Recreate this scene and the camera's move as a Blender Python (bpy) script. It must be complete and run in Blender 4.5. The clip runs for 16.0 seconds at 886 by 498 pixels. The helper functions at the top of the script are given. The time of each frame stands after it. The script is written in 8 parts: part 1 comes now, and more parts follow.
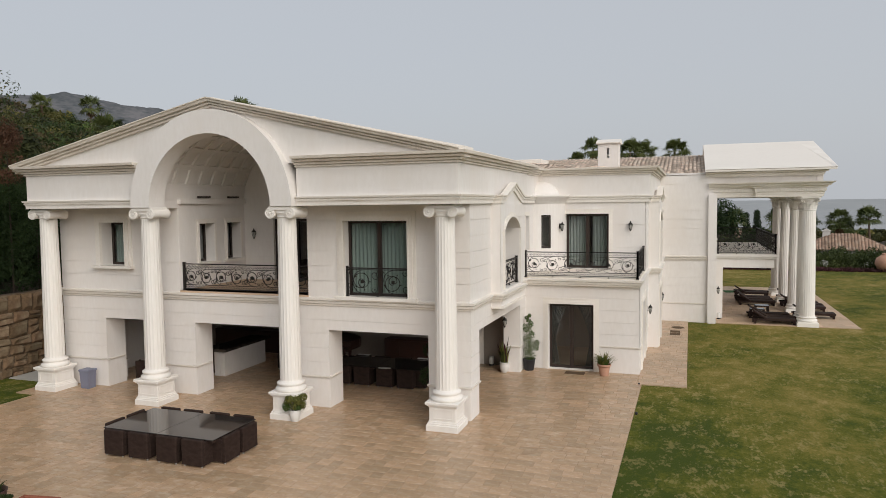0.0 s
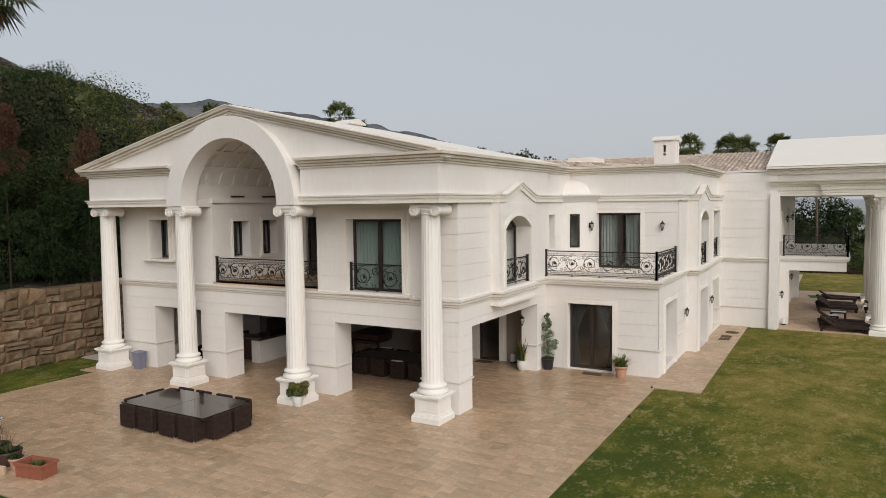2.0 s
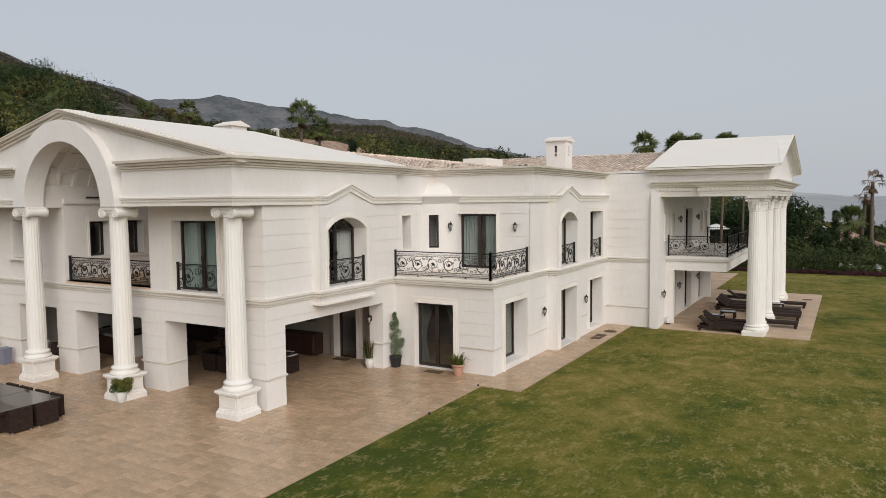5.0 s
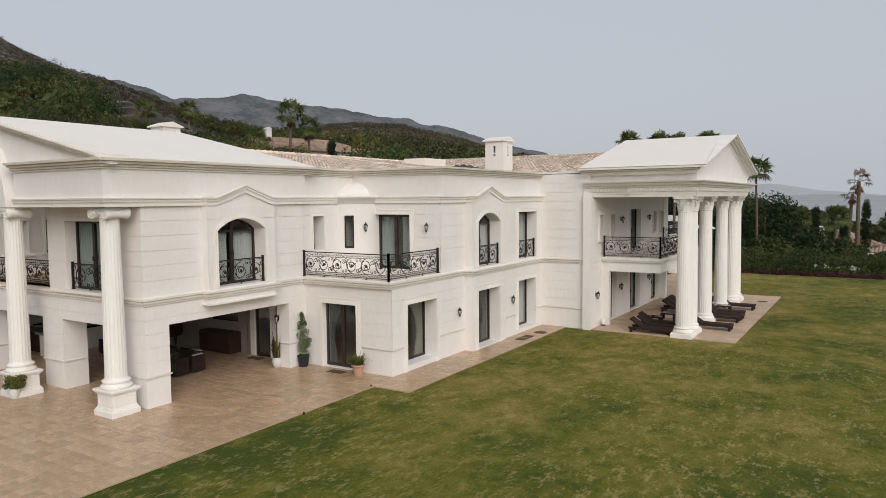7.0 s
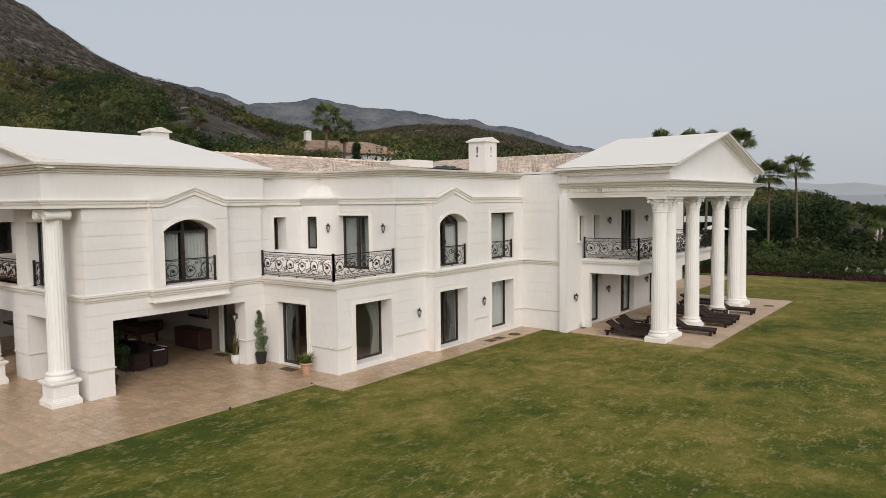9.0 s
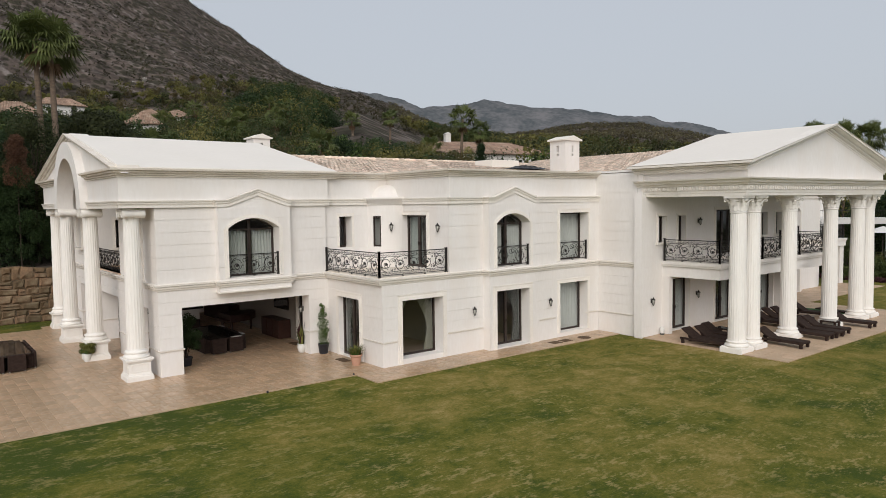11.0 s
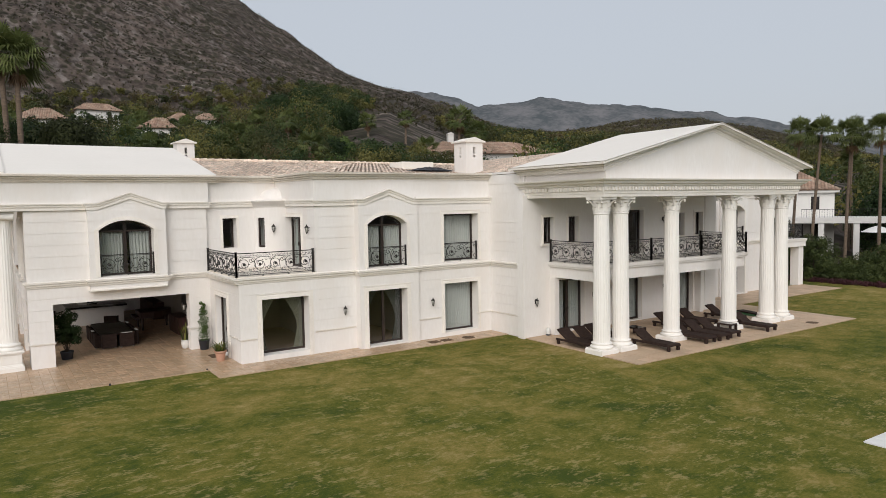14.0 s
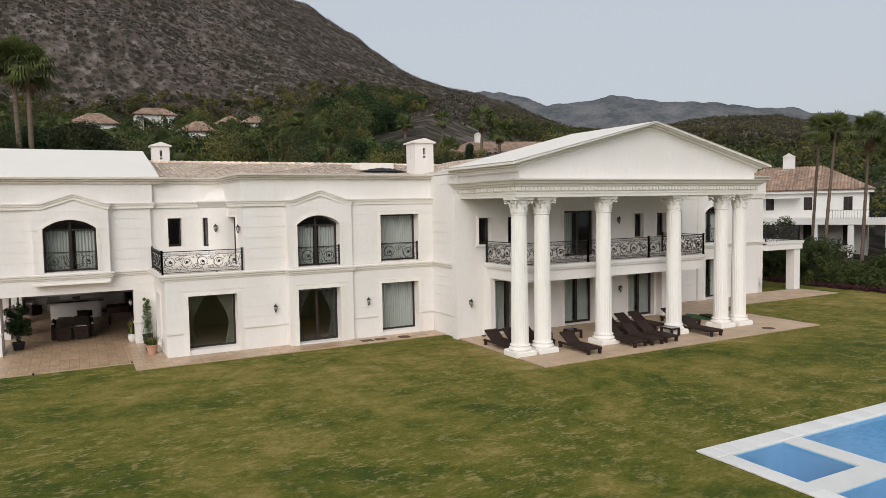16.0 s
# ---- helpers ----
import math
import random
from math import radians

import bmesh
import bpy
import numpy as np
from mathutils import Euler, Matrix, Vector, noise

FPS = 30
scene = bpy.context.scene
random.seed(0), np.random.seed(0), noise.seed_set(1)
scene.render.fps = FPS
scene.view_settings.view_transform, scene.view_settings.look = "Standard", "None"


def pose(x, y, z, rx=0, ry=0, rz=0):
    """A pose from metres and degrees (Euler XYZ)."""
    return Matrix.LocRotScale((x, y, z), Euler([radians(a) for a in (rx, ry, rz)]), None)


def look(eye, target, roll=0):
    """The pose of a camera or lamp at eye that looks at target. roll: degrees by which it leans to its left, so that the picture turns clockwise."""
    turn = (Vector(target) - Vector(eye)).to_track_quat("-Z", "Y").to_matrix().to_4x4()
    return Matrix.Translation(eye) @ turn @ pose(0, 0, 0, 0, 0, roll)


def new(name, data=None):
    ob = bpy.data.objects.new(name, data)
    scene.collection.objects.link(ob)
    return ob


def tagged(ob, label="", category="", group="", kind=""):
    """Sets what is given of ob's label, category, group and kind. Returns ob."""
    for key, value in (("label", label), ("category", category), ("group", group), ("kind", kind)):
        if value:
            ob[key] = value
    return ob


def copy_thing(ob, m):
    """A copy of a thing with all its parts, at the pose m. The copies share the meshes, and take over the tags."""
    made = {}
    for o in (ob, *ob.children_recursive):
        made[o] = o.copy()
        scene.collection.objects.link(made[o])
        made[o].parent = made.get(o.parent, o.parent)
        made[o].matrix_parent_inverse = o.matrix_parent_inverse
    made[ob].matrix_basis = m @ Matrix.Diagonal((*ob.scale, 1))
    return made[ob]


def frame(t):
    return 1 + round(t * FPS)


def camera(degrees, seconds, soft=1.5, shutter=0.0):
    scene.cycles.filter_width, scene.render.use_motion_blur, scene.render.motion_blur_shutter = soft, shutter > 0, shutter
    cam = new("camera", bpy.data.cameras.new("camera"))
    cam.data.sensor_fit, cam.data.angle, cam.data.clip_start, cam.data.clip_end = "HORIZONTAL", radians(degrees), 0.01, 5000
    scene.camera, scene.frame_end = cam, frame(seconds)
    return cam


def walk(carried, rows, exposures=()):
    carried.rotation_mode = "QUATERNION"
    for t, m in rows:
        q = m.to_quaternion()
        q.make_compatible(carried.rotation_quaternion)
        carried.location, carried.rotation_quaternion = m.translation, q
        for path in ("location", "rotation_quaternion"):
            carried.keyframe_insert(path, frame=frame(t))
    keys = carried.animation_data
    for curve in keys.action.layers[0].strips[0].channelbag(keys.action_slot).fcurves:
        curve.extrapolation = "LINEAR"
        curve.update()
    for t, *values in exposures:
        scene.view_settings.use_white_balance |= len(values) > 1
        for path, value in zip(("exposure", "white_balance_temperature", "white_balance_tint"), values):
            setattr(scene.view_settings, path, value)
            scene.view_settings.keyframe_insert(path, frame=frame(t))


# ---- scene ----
cam = camera(65.1, 16.0, soft=0.75)
PATH = [
    (0, (-0.129, 0.027, 6.177), (-0.799, 1.906, 6.049), -0.7),
    (0.5, (0.819, 0.239, 6.142), (0.018, 2.067, 6.017), -0.7),
    (1, (1.701, 0.491, 6.14), (0.753, 2.248, 6.015), -0.7),
    (1.5, (2.624, 0.749, 6.148), (1.639, 2.486, 6.022), -0.7),
    (2, (3.492, 1.042, 6.133), (2.506, 2.778, 6.006), -0.7),
    (2.5, (4.351, 1.362, 6.126), (3.361, 3.095, 6.0), -0.7),
    (3, (5.216, 1.717, 6.165), (4.218, 3.446, 6.035), -0.6),
    (3.5, (6.138, 2.147, 6.206), (5.139, 3.875, 6.071), -0.6),
    (4, (7.081, 2.607, 6.217), (6.081, 4.334, 6.081), -0.6),
    (4.5, (8.035, 3.063, 6.258), (7.028, 4.785, 6.12), -0.6),
    (4.7, (8.402, 3.254, 6.26), (7.395, 4.977, 6.122), -0.6),
    (7, (12.729, 5.767, 6.328), (11.665, 7.454, 6.185), -0.5),
    (7.5, (13.619, 6.351, 6.331), (12.538, 8.028, 6.188), -0.6),
    (8, (14.524, 6.94, 6.334), (13.409, 8.594, 6.191), -0.5),
    (8.5, (15.447, 7.546, 6.312), (14.285, 9.168, 6.171), -0.6),
    (9, (16.391, 8.181, 6.281), (15.168, 9.757, 6.143), -0.7),
    (9.5, (17.26, 8.787, 6.267), (15.954, 10.296, 6.132), -0.7),
    (9.7, (17.607, 9.049, 6.266), (16.259, 10.521, 6.13), -0.6),
    (11.8, (21.317, 12.597, 6.191), (19.704, 13.772, 6.061), -1.0),
    (12, (21.654, 12.947, 6.191), (20.041, 14.122, 6.06), -1.0),
    (12.5, (22.467, 13.869, 6.176), (20.849, 15.038, 6.044), -1.0),
    (13, (23.337, 14.89, 6.195), (21.708, 16.043, 6.062), -1.0),
    (13.5, (24.18, 15.97, 6.22), (22.538, 17.103, 6.086), -1.0),
    (14, (25.065, 17.13, 6.234), (23.402, 18.233, 6.101), -1.0),
    (14.5, (25.895, 18.314, 6.223), (24.208, 19.38, 6.09), -0.9),
    (15, (26.753, 19.588, 6.224), (25.037, 20.606, 6.091), -1.0),
    (15.5, (27.6, 20.886, 6.193), (25.86, 21.863, 6.062), -1.0),
    (16, (28.399, 22.247, 6.144), (26.635, 23.18, 6.015), -1.0),
]
walk(cam, [(t, look(eye, target, roll)) for t, eye, target, roll in PATH], exposures=[(0, -0.05, 6600, 10), (4, -0.05, 6530, 10), (9, -0.03, 6490, 10), (12.5, 0.03, 6450, 10), (16, 0.05, 6430, 10)])

# ---------------------------------------------------------------- world and light
world = bpy.data.worlds.new("overcast_sky")
scene.world = world
world.use_nodes = True
wn, wl = world.node_tree.nodes, world.node_tree.links
wn.clear()
sky = wn.new("ShaderNodeTexSky")
sky.sky_type = "NISHITA"
sky.sun_disc = False
sky.sun_elevation, sky.sun_rotation = radians(31), radians(131)
sky.air_density, sky.dust_density, sky.ozone_density, sky.altitude = 1.0, 6.0, 1.0, 150
haze = wn.new("ShaderNodeMixRGB")
haze.inputs[0].default_value = 0.80
haze.inputs[2].default_value = (6.15, 6.5, 7.0, 1)
back = wn.new("ShaderNodeBackground")
back.inputs[1].default_value = 0.098
wout = wn.new("ShaderNodeOutputWorld")
wl.new(sky.outputs[0], haze.inputs[1])
wl.new(haze.outputs[0], back.inputs[0])
wl.new(back.outputs[0], wout.inputs[0])

sun = new("sun", bpy.data.lights.new("sun", "SUN"))
sun.data.energy, sun.data.angle, sun.data.color = 1.95, radians(50), (1.0, 0.972, 0.945)
sun.matrix_basis = look((60, -52, 47.7), (0, 0, 0))

# ---------------------------------------------------------------- materials


def nodes_of(m):
    m.use_nodes = True
    t = m.node_tree
    return t, t.nodes["Principled BSDF"]


def mat(name, c1, c2=None, rough=0.7, metal=0.0, big=0.6, fine=14.0, mix=0.5, bump=0.15, stretch=(1, 1, 1), spec=0.35, c3=None, third=2.5, vary=0.0, island=False, dist=0.02):
    """Two scales of noise between c1 and c2, a third tone in patches, relief, and a shift from piece to piece."""
    m = bpy.data.materials.new(name)
    t, bsdf = nodes_of(m)
    N, L = t.nodes.new, t.links.new
    tc = N("ShaderNodeTexCoord")
    mp = N("ShaderNodeMapping")
    mp.inputs["Scale"].default_value = stretch
    L(tc.outputs["Object"], mp.inputs[0])
    n1, n2 = N("ShaderNodeTexNoise"), N("ShaderNodeTexNoise")
    n1.inputs["Scale"].default_value, n1.inputs["Detail"].default_value = big, 6
    n2.inputs["Scale"].default_value, n2.inputs["Detail"].default_value = fine, 4
    L(mp.outputs[0], n1.inputs["Vector"])
    L(mp.outputs[0], n2.inputs["Vector"])
    add = N("ShaderNodeMath")
    add.operation = "MULTIPLY_ADD"
    add.inputs[1].default_value = 0.45
    L(n2.outputs["Fac"], add.inputs[0])
    sc = N("ShaderNodeMath")
    sc.operation = "MULTIPLY"
    sc.inputs[1].default_value = 0.65
    L(n1.outputs["Fac"], sc.inputs[0])
    L(sc.outputs[0], add.inputs[2])
    ramp = N("ShaderNodeMapRange")
    ramp.inputs["From Min"].default_value, ramp.inputs["From Max"].default_value = 0.42, 0.68
    L(add.outputs[0], ramp.inputs["Value"])
    fac = N("ShaderNodeMath")
    fac.operation = "MULTIPLY"
    fac.inputs[1].default_value = mix
    L(ramp.outputs[0], fac.inputs[0])
    mx = N("ShaderNodeMixRGB")
    mx.inputs[1].default_value = (*c1, 1)
    mx.inputs[2].default_value = (*(c2 or [v * 0.8 for v in c1]), 1)
    L(fac.outputs[0], mx.inputs[0])
    col = mx.outputs[0]
    if c3:
        n3 = N("ShaderNodeTexNoise")
        n3.inputs["Scale"].default_value, n3.inputs["Detail"].default_value = third, 5
        L(mp.outputs[0], n3.inputs["Vector"])
        r3 = N("ShaderNodeMapRange")
        r3.inputs["From Min"].default_value, r3.inputs["From Max"].default_value = 0.5, 0.72
        L(n3.outputs["Fac"], r3.inputs["Value"])
        m3 = N("ShaderNodeMixRGB")
        m3.inputs[2].default_value = (*c3, 1)
        L(r3.outputs[0], m3.inputs[0])
        L(col, m3.inputs[1])
        col = m3.outputs[0]
    if vary:
        if island:
            src = N("ShaderNodeNewGeometry").outputs["Random Per Island"]
        else:
            src = N("ShaderNodeObjectInfo").outputs["Random"]
        vr = N("ShaderNodeMapRange")
        vr.inputs["To Min"].default_value, vr.inputs["To Max"].default_value = 1 - vary, 1 + vary
        L(src, vr.inputs["Value"])
        hs = N("ShaderNodeHueSaturation")
        L(vr.outputs[0], hs.inputs["Value"])
        hr = N("ShaderNodeMapRange")
        hr.inputs["To Min"].default_value, hr.inputs["To Max"].default_value = 0.5 + vary * 0.02, 0.5 - vary * 0.02
        L(src, hr.inputs["Value"])
        L(hr.outputs[0], hs.inputs["Hue"])
        L(col, hs.inputs["Color"])
        col = hs.outputs[0]
    L(col, bsdf.inputs["Base Color"])
    bsdf.inputs["Roughness"].default_value = rough
    bsdf.inputs["Metallic"].default_value = metal
    bsdf.inputs["Specular IOR Level"].default_value = spec
    if bump:
        b = N("ShaderNodeBump")
        b.inputs["Strength"].default_value, b.inputs["Distance"].default_value = bump, dist
        L(add.outputs[0], b.inputs["Height"])
        L(b.outputs[0], bsdf.inputs["Normal"])
    return m


def leafy(name, c1, c2, each=0.5, patch=0.22, gain=2.2, rough=0.6, see=0.25):
    """Foliage: a tone of its own for each leaf, and some light through it."""
    m = bpy.data.materials.new(name)
    t, bsdf = nodes_of(m)
    N, L = t.nodes.new, t.links.new
    geo = N("ShaderNodeNewGeometry")
    tc = N("ShaderNodeTexCoord")
    ns = N("ShaderNodeTexNoise")
    ns.inputs["Scale"].default_value, ns.inputs["Detail"].default_value = patch, 5
    L(tc.outputs["Object"], ns.inputs["Vector"])
    add = N("ShaderNodeMath")
    add.operation = "MULTIPLY_ADD"
    add.inputs[1].default_value = each
    L(geo.outputs["Random Per Island"], add.inputs[0])
    sub = N("ShaderNodeMath")
    sub.operation = "MULTIPLY_ADD"
    sub.inputs[1].default_value, sub.inputs[2].default_value = gain, 0.5 - 0.5 * (gain + each)
    L(ns.outputs["Fac"], sub.inputs[0])
    L(sub.outputs[0], add.inputs[2])
    add.use_clamp = True
    mx = N("ShaderNodeMixRGB")
    mx.inputs[1].default_value, mx.inputs[2].default_value = (*c1, 1), (*c2, 1)
    L(add.outputs[0], mx.inputs[0])
    L(mx.outputs[0], bsdf.inputs["Base Color"])
    bsdf.inputs["Roughness"].default_value = rough
    bsdf.inputs["Specular IOR Level"].default_value = 0.2
    tr = N("ShaderNodeBsdfTranslucent")
    L(mx.outputs[0], tr.inputs["Color"])
    ms = N("ShaderNodeMixShader")
    ms.inputs[0].default_value = see
    L(bsdf.outputs[0], ms.inputs[1])
    L(tr.outputs[0], ms.inputs[2])
    L(ms.outputs[0], t.nodes["Material Output"].inputs["Surface"])
    return m


def pane_material(name, tint, ior=1.5):
    m = bpy.data.materials.new(name)
    t, bsdf = nodes_of(m)
    N, L = t.nodes.new, t.links.new
    t.nodes.remove(bsdf)
    clear, gloss, fr, ms = N("ShaderNodeBsdfTransparent"), N("ShaderNodeBsdfGlossy"), N("ShaderNodeFresnel"), N("ShaderNodeMixShader")
    clear.inputs[0].default_value = (*tint, 1)
    gloss.inputs["Roughness"].default_value = 0.02
    fr.inputs["IOR"].default_value = ior
    L(fr.outputs[0], ms.inputs[0])
    L(clear.outputs[0], ms.inputs[1])
    L(gloss.outputs[0], ms.inputs[2])
    L(ms.outputs[0], t.nodes["Material Output"].inputs["Surface"])
    return m


stucco = mat("white_stucco", (0.80, 0.77, 0.74), (0.69, 0.65, 0.605), 0.85, mix=0.45, big=0.5, fine=9, bump=0.12, stretch=(1, 1, 0.35), spec=0.2, c3=(0.765, 0.72, 0.675), third=0.9)
roof_stucco = mat("painted_roof_render", (0.79, 0.747, 0.69), (0.72, 0.68, 0.62), 0.85, mix=0.4, big=0.35, fine=6, bump=0.1, spec=0.2)
moulding = mat("cast_stone_moulding", (0.79, 0.735, 0.66), (0.575, 0.505, 0.425), 0.85, mix=0.6, big=1.1, fine=11, bump=0.2, stretch=(1, 1, 2.5), spec=0.2)
trim_white = mat("pale_cast_stone", (0.83, 0.79, 0.735), (0.70, 0.65, 0.58), 0.8, mix=0.5, big=1.0, fine=12, bump=0.15, spec=0.25)
column_white = mat("white_marble_stone", (0.84, 0.81, 0.765), (0.72, 0.68, 0.62), 0.7, mix=0.4, big=1.2, fine=8, bump=0.08, stretch=(1, 1, 0.3), spec=0.35)
# pale plaster given a dark colour to stand for the shade indoors
inner_shaded = mat("shade_darkened_plaster", (0.30, 0.26, 0.225), (0.25, 0.215, 0.185), 0.9, mix=0.4, bump=0.05)
travertine = mat("travertine_tile", (0.485, 0.332, 0.203), (0.35, 0.228, 0.138), 0.34, mix=0.75, big=2.2, fine=16, bump=0.12, stretch=(1, 1.6, 1), spec=0.5, c3=(0.545, 0.425, 0.31), third=4.5, vary=0.15)
travertine_rest = mat("travertine_tile_field", (0.485, 0.332, 0.203), (0.35, 0.228, 0.138), 0.34, mix=0.75, big=2.2, fine=16, bump=0.12, stretch=(1, 1.6, 1), spec=0.5, c3=(0.545, 0.425, 0.31), third=4.5, vary=0.15, island=True)
grout = mat("sandy_grout", (0.43, 0.32, 0.22), (0.36, 0.26, 0.175), 0.95, bump=0.3)
pale_paving = mat("pale_limestone_paving", (0.52, 0.385, 0.268), (0.42, 0.295, 0.195), 0.6, mix=0.6, big=1.2, fine=10, bump=0.1, vary=0.12)
pool_stone = mat("white_pool_coping", (0.74, 0.73, 0.70), (0.62, 0.61, 0.58), 0.6, mix=0.5, big=2, fine=20, bump=0.1, vary=0.06)
pool_tile = mat("blue_pool_mosaic", (0.25, 0.50, 0.72), (0.19, 0.42, 0.66), 0.3, mix=0.6, big=3, fine=30, bump=0.05)
iron = mat("black_wrought_iron", (0.022, 0.02, 0.019), (0.05, 0.042, 0.036), 0.5, 0.3, mix=0.5, fine=30, bump=0.1)
frame_brown = mat("dark_brown_window_frame", (0.032, 0.022, 0.018), (0.05, 0.036, 0.03), 0.4, mix=0.5, fine=40, bump=0.03)
rattan = mat("dark_woven_rattan", (0.024, 0.0145, 0.012), (0.044, 0.028, 0.022), 0.8, spec=0.15, mix=0.9, big=8, fine=70, bump=0.6, stretch=(1, 1, 1.6), dist=0.006)
black_glass = mat("smoked_glass_table_top", (0.035, 0.03, 0.028), (0.03, 0.026, 0.025), 0.06, mix=0.3, bump=0.0, spec=0.7)
cushion_white = mat("off_white_cloth", (0.62, 0.60, 0.57), (0.5, 0.48, 0.45), 0.9, fine=60, bump=0.2, dist=0.004)
drape = mat("sheer_curtain", (0.71, 0.71, 0.675), (0.58, 0.585, 0.555), 0.95, mix=0.5, big=1, fine=20, bump=0.1)
drape_warm = mat("cream_curtain", (0.36, 0.345, 0.265), (0.26, 0.245, 0.185), 0.95, mix=0.5, big=1, fine=20, bump=0.1)
drape_green = mat("green_grey_curtain", (0.44, 0.52, 0.47), (0.33, 0.40, 0.36), 0.95, mix=0.5, big=1, fine=20, bump=0.1)
# darkened copy of the tied curtain, for the shade behind two glass doors
drape_shaded = mat("shaded_curtain", (0.15, 0.15, 0.132), (0.10, 0.10, 0.09), 0.95, mix=0.5, big=1, fine=20, bump=0.1)
drape_dim = mat("dim_green_curtain", (0.50, 0.54, 0.50), (0.40, 0.44, 0.41), 0.95, mix=0.5, big=1, fine=20, bump=0.1)
terracotta = mat("terracotta_clay", (0.31, 0.105, 0.062), (0.21, 0.075, 0.045), 0.8, mix=0.6, big=4, fine=25, bump=0.15)
brown_clay = mat("dark_glazed_clay", (0.085, 0.045, 0.038), (0.05, 0.03, 0.028), 0.45, mix=0.6, big=5, fine=25, bump=0.1)
white_clay = mat("white_glazed_pot", (0.70, 0.69, 0.66), (0.55, 0.54, 0.50), 0.5, mix=0.5, big=5, fine=25, bump=0.1)
peach_clay = mat("pale_terracotta", (0.52, 0.30, 0.21), (0.42, 0.23, 0.16), 0.8, mix=0.6, big=5, fine=25, bump=0.15)
black_plastic = mat("black_plastic_pot", (0.02, 0.02, 0.024), (0.03, 0.03, 0.035), 0.5, bump=0.05)
soil = mat("dark_soil", (0.05, 0.034, 0.022), (0.03, 0.02, 0.014), 0.95, big=6, fine=40, bump=0.6)
roof_tile = mat("weathered_clay_roof_tile", (0.74, 0.61, 0.49), (0.54, 0.39, 0.30), 0.85, mix=0.9, big=2.5, fine=9, bump=0.2, c3=(0.80, 0.71, 0.60), third=5.0, vary=0.26, island=True)
roof_tile_red = mat("red_clay_roof_tile", (0.36, 0.235, 0.165), (0.19, 0.125, 0.09), 0.85, mix=1.0, big=0.9, fine=5, bump=0.2, c3=(0.42, 0.33, 0.25), third=1.6, vary=0.14, island=True)
stone_block = mat("golden_sandstone_block", (0.205, 0.132, 0.074), (0.088, 0.056, 0.034), 0.9, mix=0.9, big=2.2, fine=12, bump=0.7, c3=(0.25, 0.19, 0.12), third=2.0, vary=0.3, dist=0.05)
mortar = mat("shadowed_mortar", (0.11, 0.085, 0.06), (0.06, 0.045, 0.035), 0.95, fine=20, bump=0.5)
concrete = mat("grey_concrete", (0.42, 0.40, 0.36), (0.33, 0.31, 0.28), 0.9, big=1, fine=10, bump=0.2)
wood_red = mat("reddish_stained_wood", (0.055, 0.022, 0.015), (0.035, 0.015, 0.011), 0.5, mix=0.8, big=3, fine=30, stretch=(1, 1, 8), bump=0.15)
dark_board = mat("dark_stained_boards", (0.055, 0.036, 0.026), (0.032, 0.022, 0.017), 0.6, mix=0.8, big=2, fine=18, stretch=(6, 1, 1), bump=0.15)
bin_grey = mat("blue_grey_plastic", (0.20, 0.21, 0.28), (0.16, 0.17, 0.23), 0.55, mix=0.4, fine=20, bump=0.05)
black_sheet = mat("black_plastic_sheet", (0.018, 0.018, 0.02), (0.03, 0.03, 0.032), 0.35, mix=0.5, big=5, fine=15, bump=0.4)
lamp_glass = mat("frosted_lantern_glass", (0.45, 0.44, 0.40), (0.35, 0.34, 0.30), 0.3, bump=0)
mat_green = mat("green_artificial_turf", (0.03, 0.10, 0.025), (0.02, 0.07, 0.02), 0.95, fine=60, bump=0.5)
doormat = mat("brown_coir_mat", (0.13, 0.085, 0.05), (0.08, 0.05, 0.03), 0.95, fine=60, bump=0.6)
trunk_bark = mat("palm_trunk_bark", (0.17, 0.125, 0.09), (0.09, 0.065, 0.048), 0.95, mix=0.8, big=2, fine=18, stretch=(1, 1, 4), bump=0.6)
tree_bark = mat("brown_tree_bark", (0.055, 0.04, 0.03), (0.03, 0.022, 0.017), 0.95, mix=0.8, big=3, fine=20, stretch=(2, 2, 0.6), bump=0.6)
far_paint = mat("neighbour_white_render", (0.72, 0.70, 0.67), (0.62, 0.60, 0.56), 0.85, mix=0.4, big=0.3, fine=3, bump=0.05)
umbrella_cloth = mat("white_canvas", (0.78, 0.77, 0.74), (0.70, 0.69, 0.66), 0.9, fine=30, bump=0.05)
glass = pane_material("window_glass", (0.78, 0.81, 0.80), 1.7)

leaf_dark = leafy("dark_evergreen_leaf", (0.010, 0.022, 0.008), (0.045, 0.075, 0.022))
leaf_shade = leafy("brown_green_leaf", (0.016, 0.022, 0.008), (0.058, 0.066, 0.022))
leaf_olive = leafy("olive_green_leaf", (0.022, 0.036, 0.011), (0.080, 0.098, 0.028))
leaf_mid = leafy("mid_green_leaf", (0.017, 0.034, 0.011), (0.060, 0.088, 0.028))
leaf_palm = leafy("palm_frond_green", (0.048, 0.070, 0.020), (0.165, 0.185, 0.062), see=0.2)
leaf_dry = leafy("dry_brown_frond", (0.085, 0.05, 0.028), (0.20, 0.125, 0.065))
leaf_rust = leafy("rust_brown_dead_conifer", (0.070, 0.036, 0.022), (0.19, 0.095, 0.055))
leaf_bright = leafy("bright_green_leaf", (0.035, 0.075, 0.015), (0.12, 0.17, 0.045))
leaf_yellow = leafy("yellow_edged_leaf", (0.09, 0.10, 0.022), (0.24, 0.23, 0.07))
leaf_flower = leafy("crimson_bedding_flower", (0.04, 0.018, 0.018), (0.10, 0.034, 0.042))
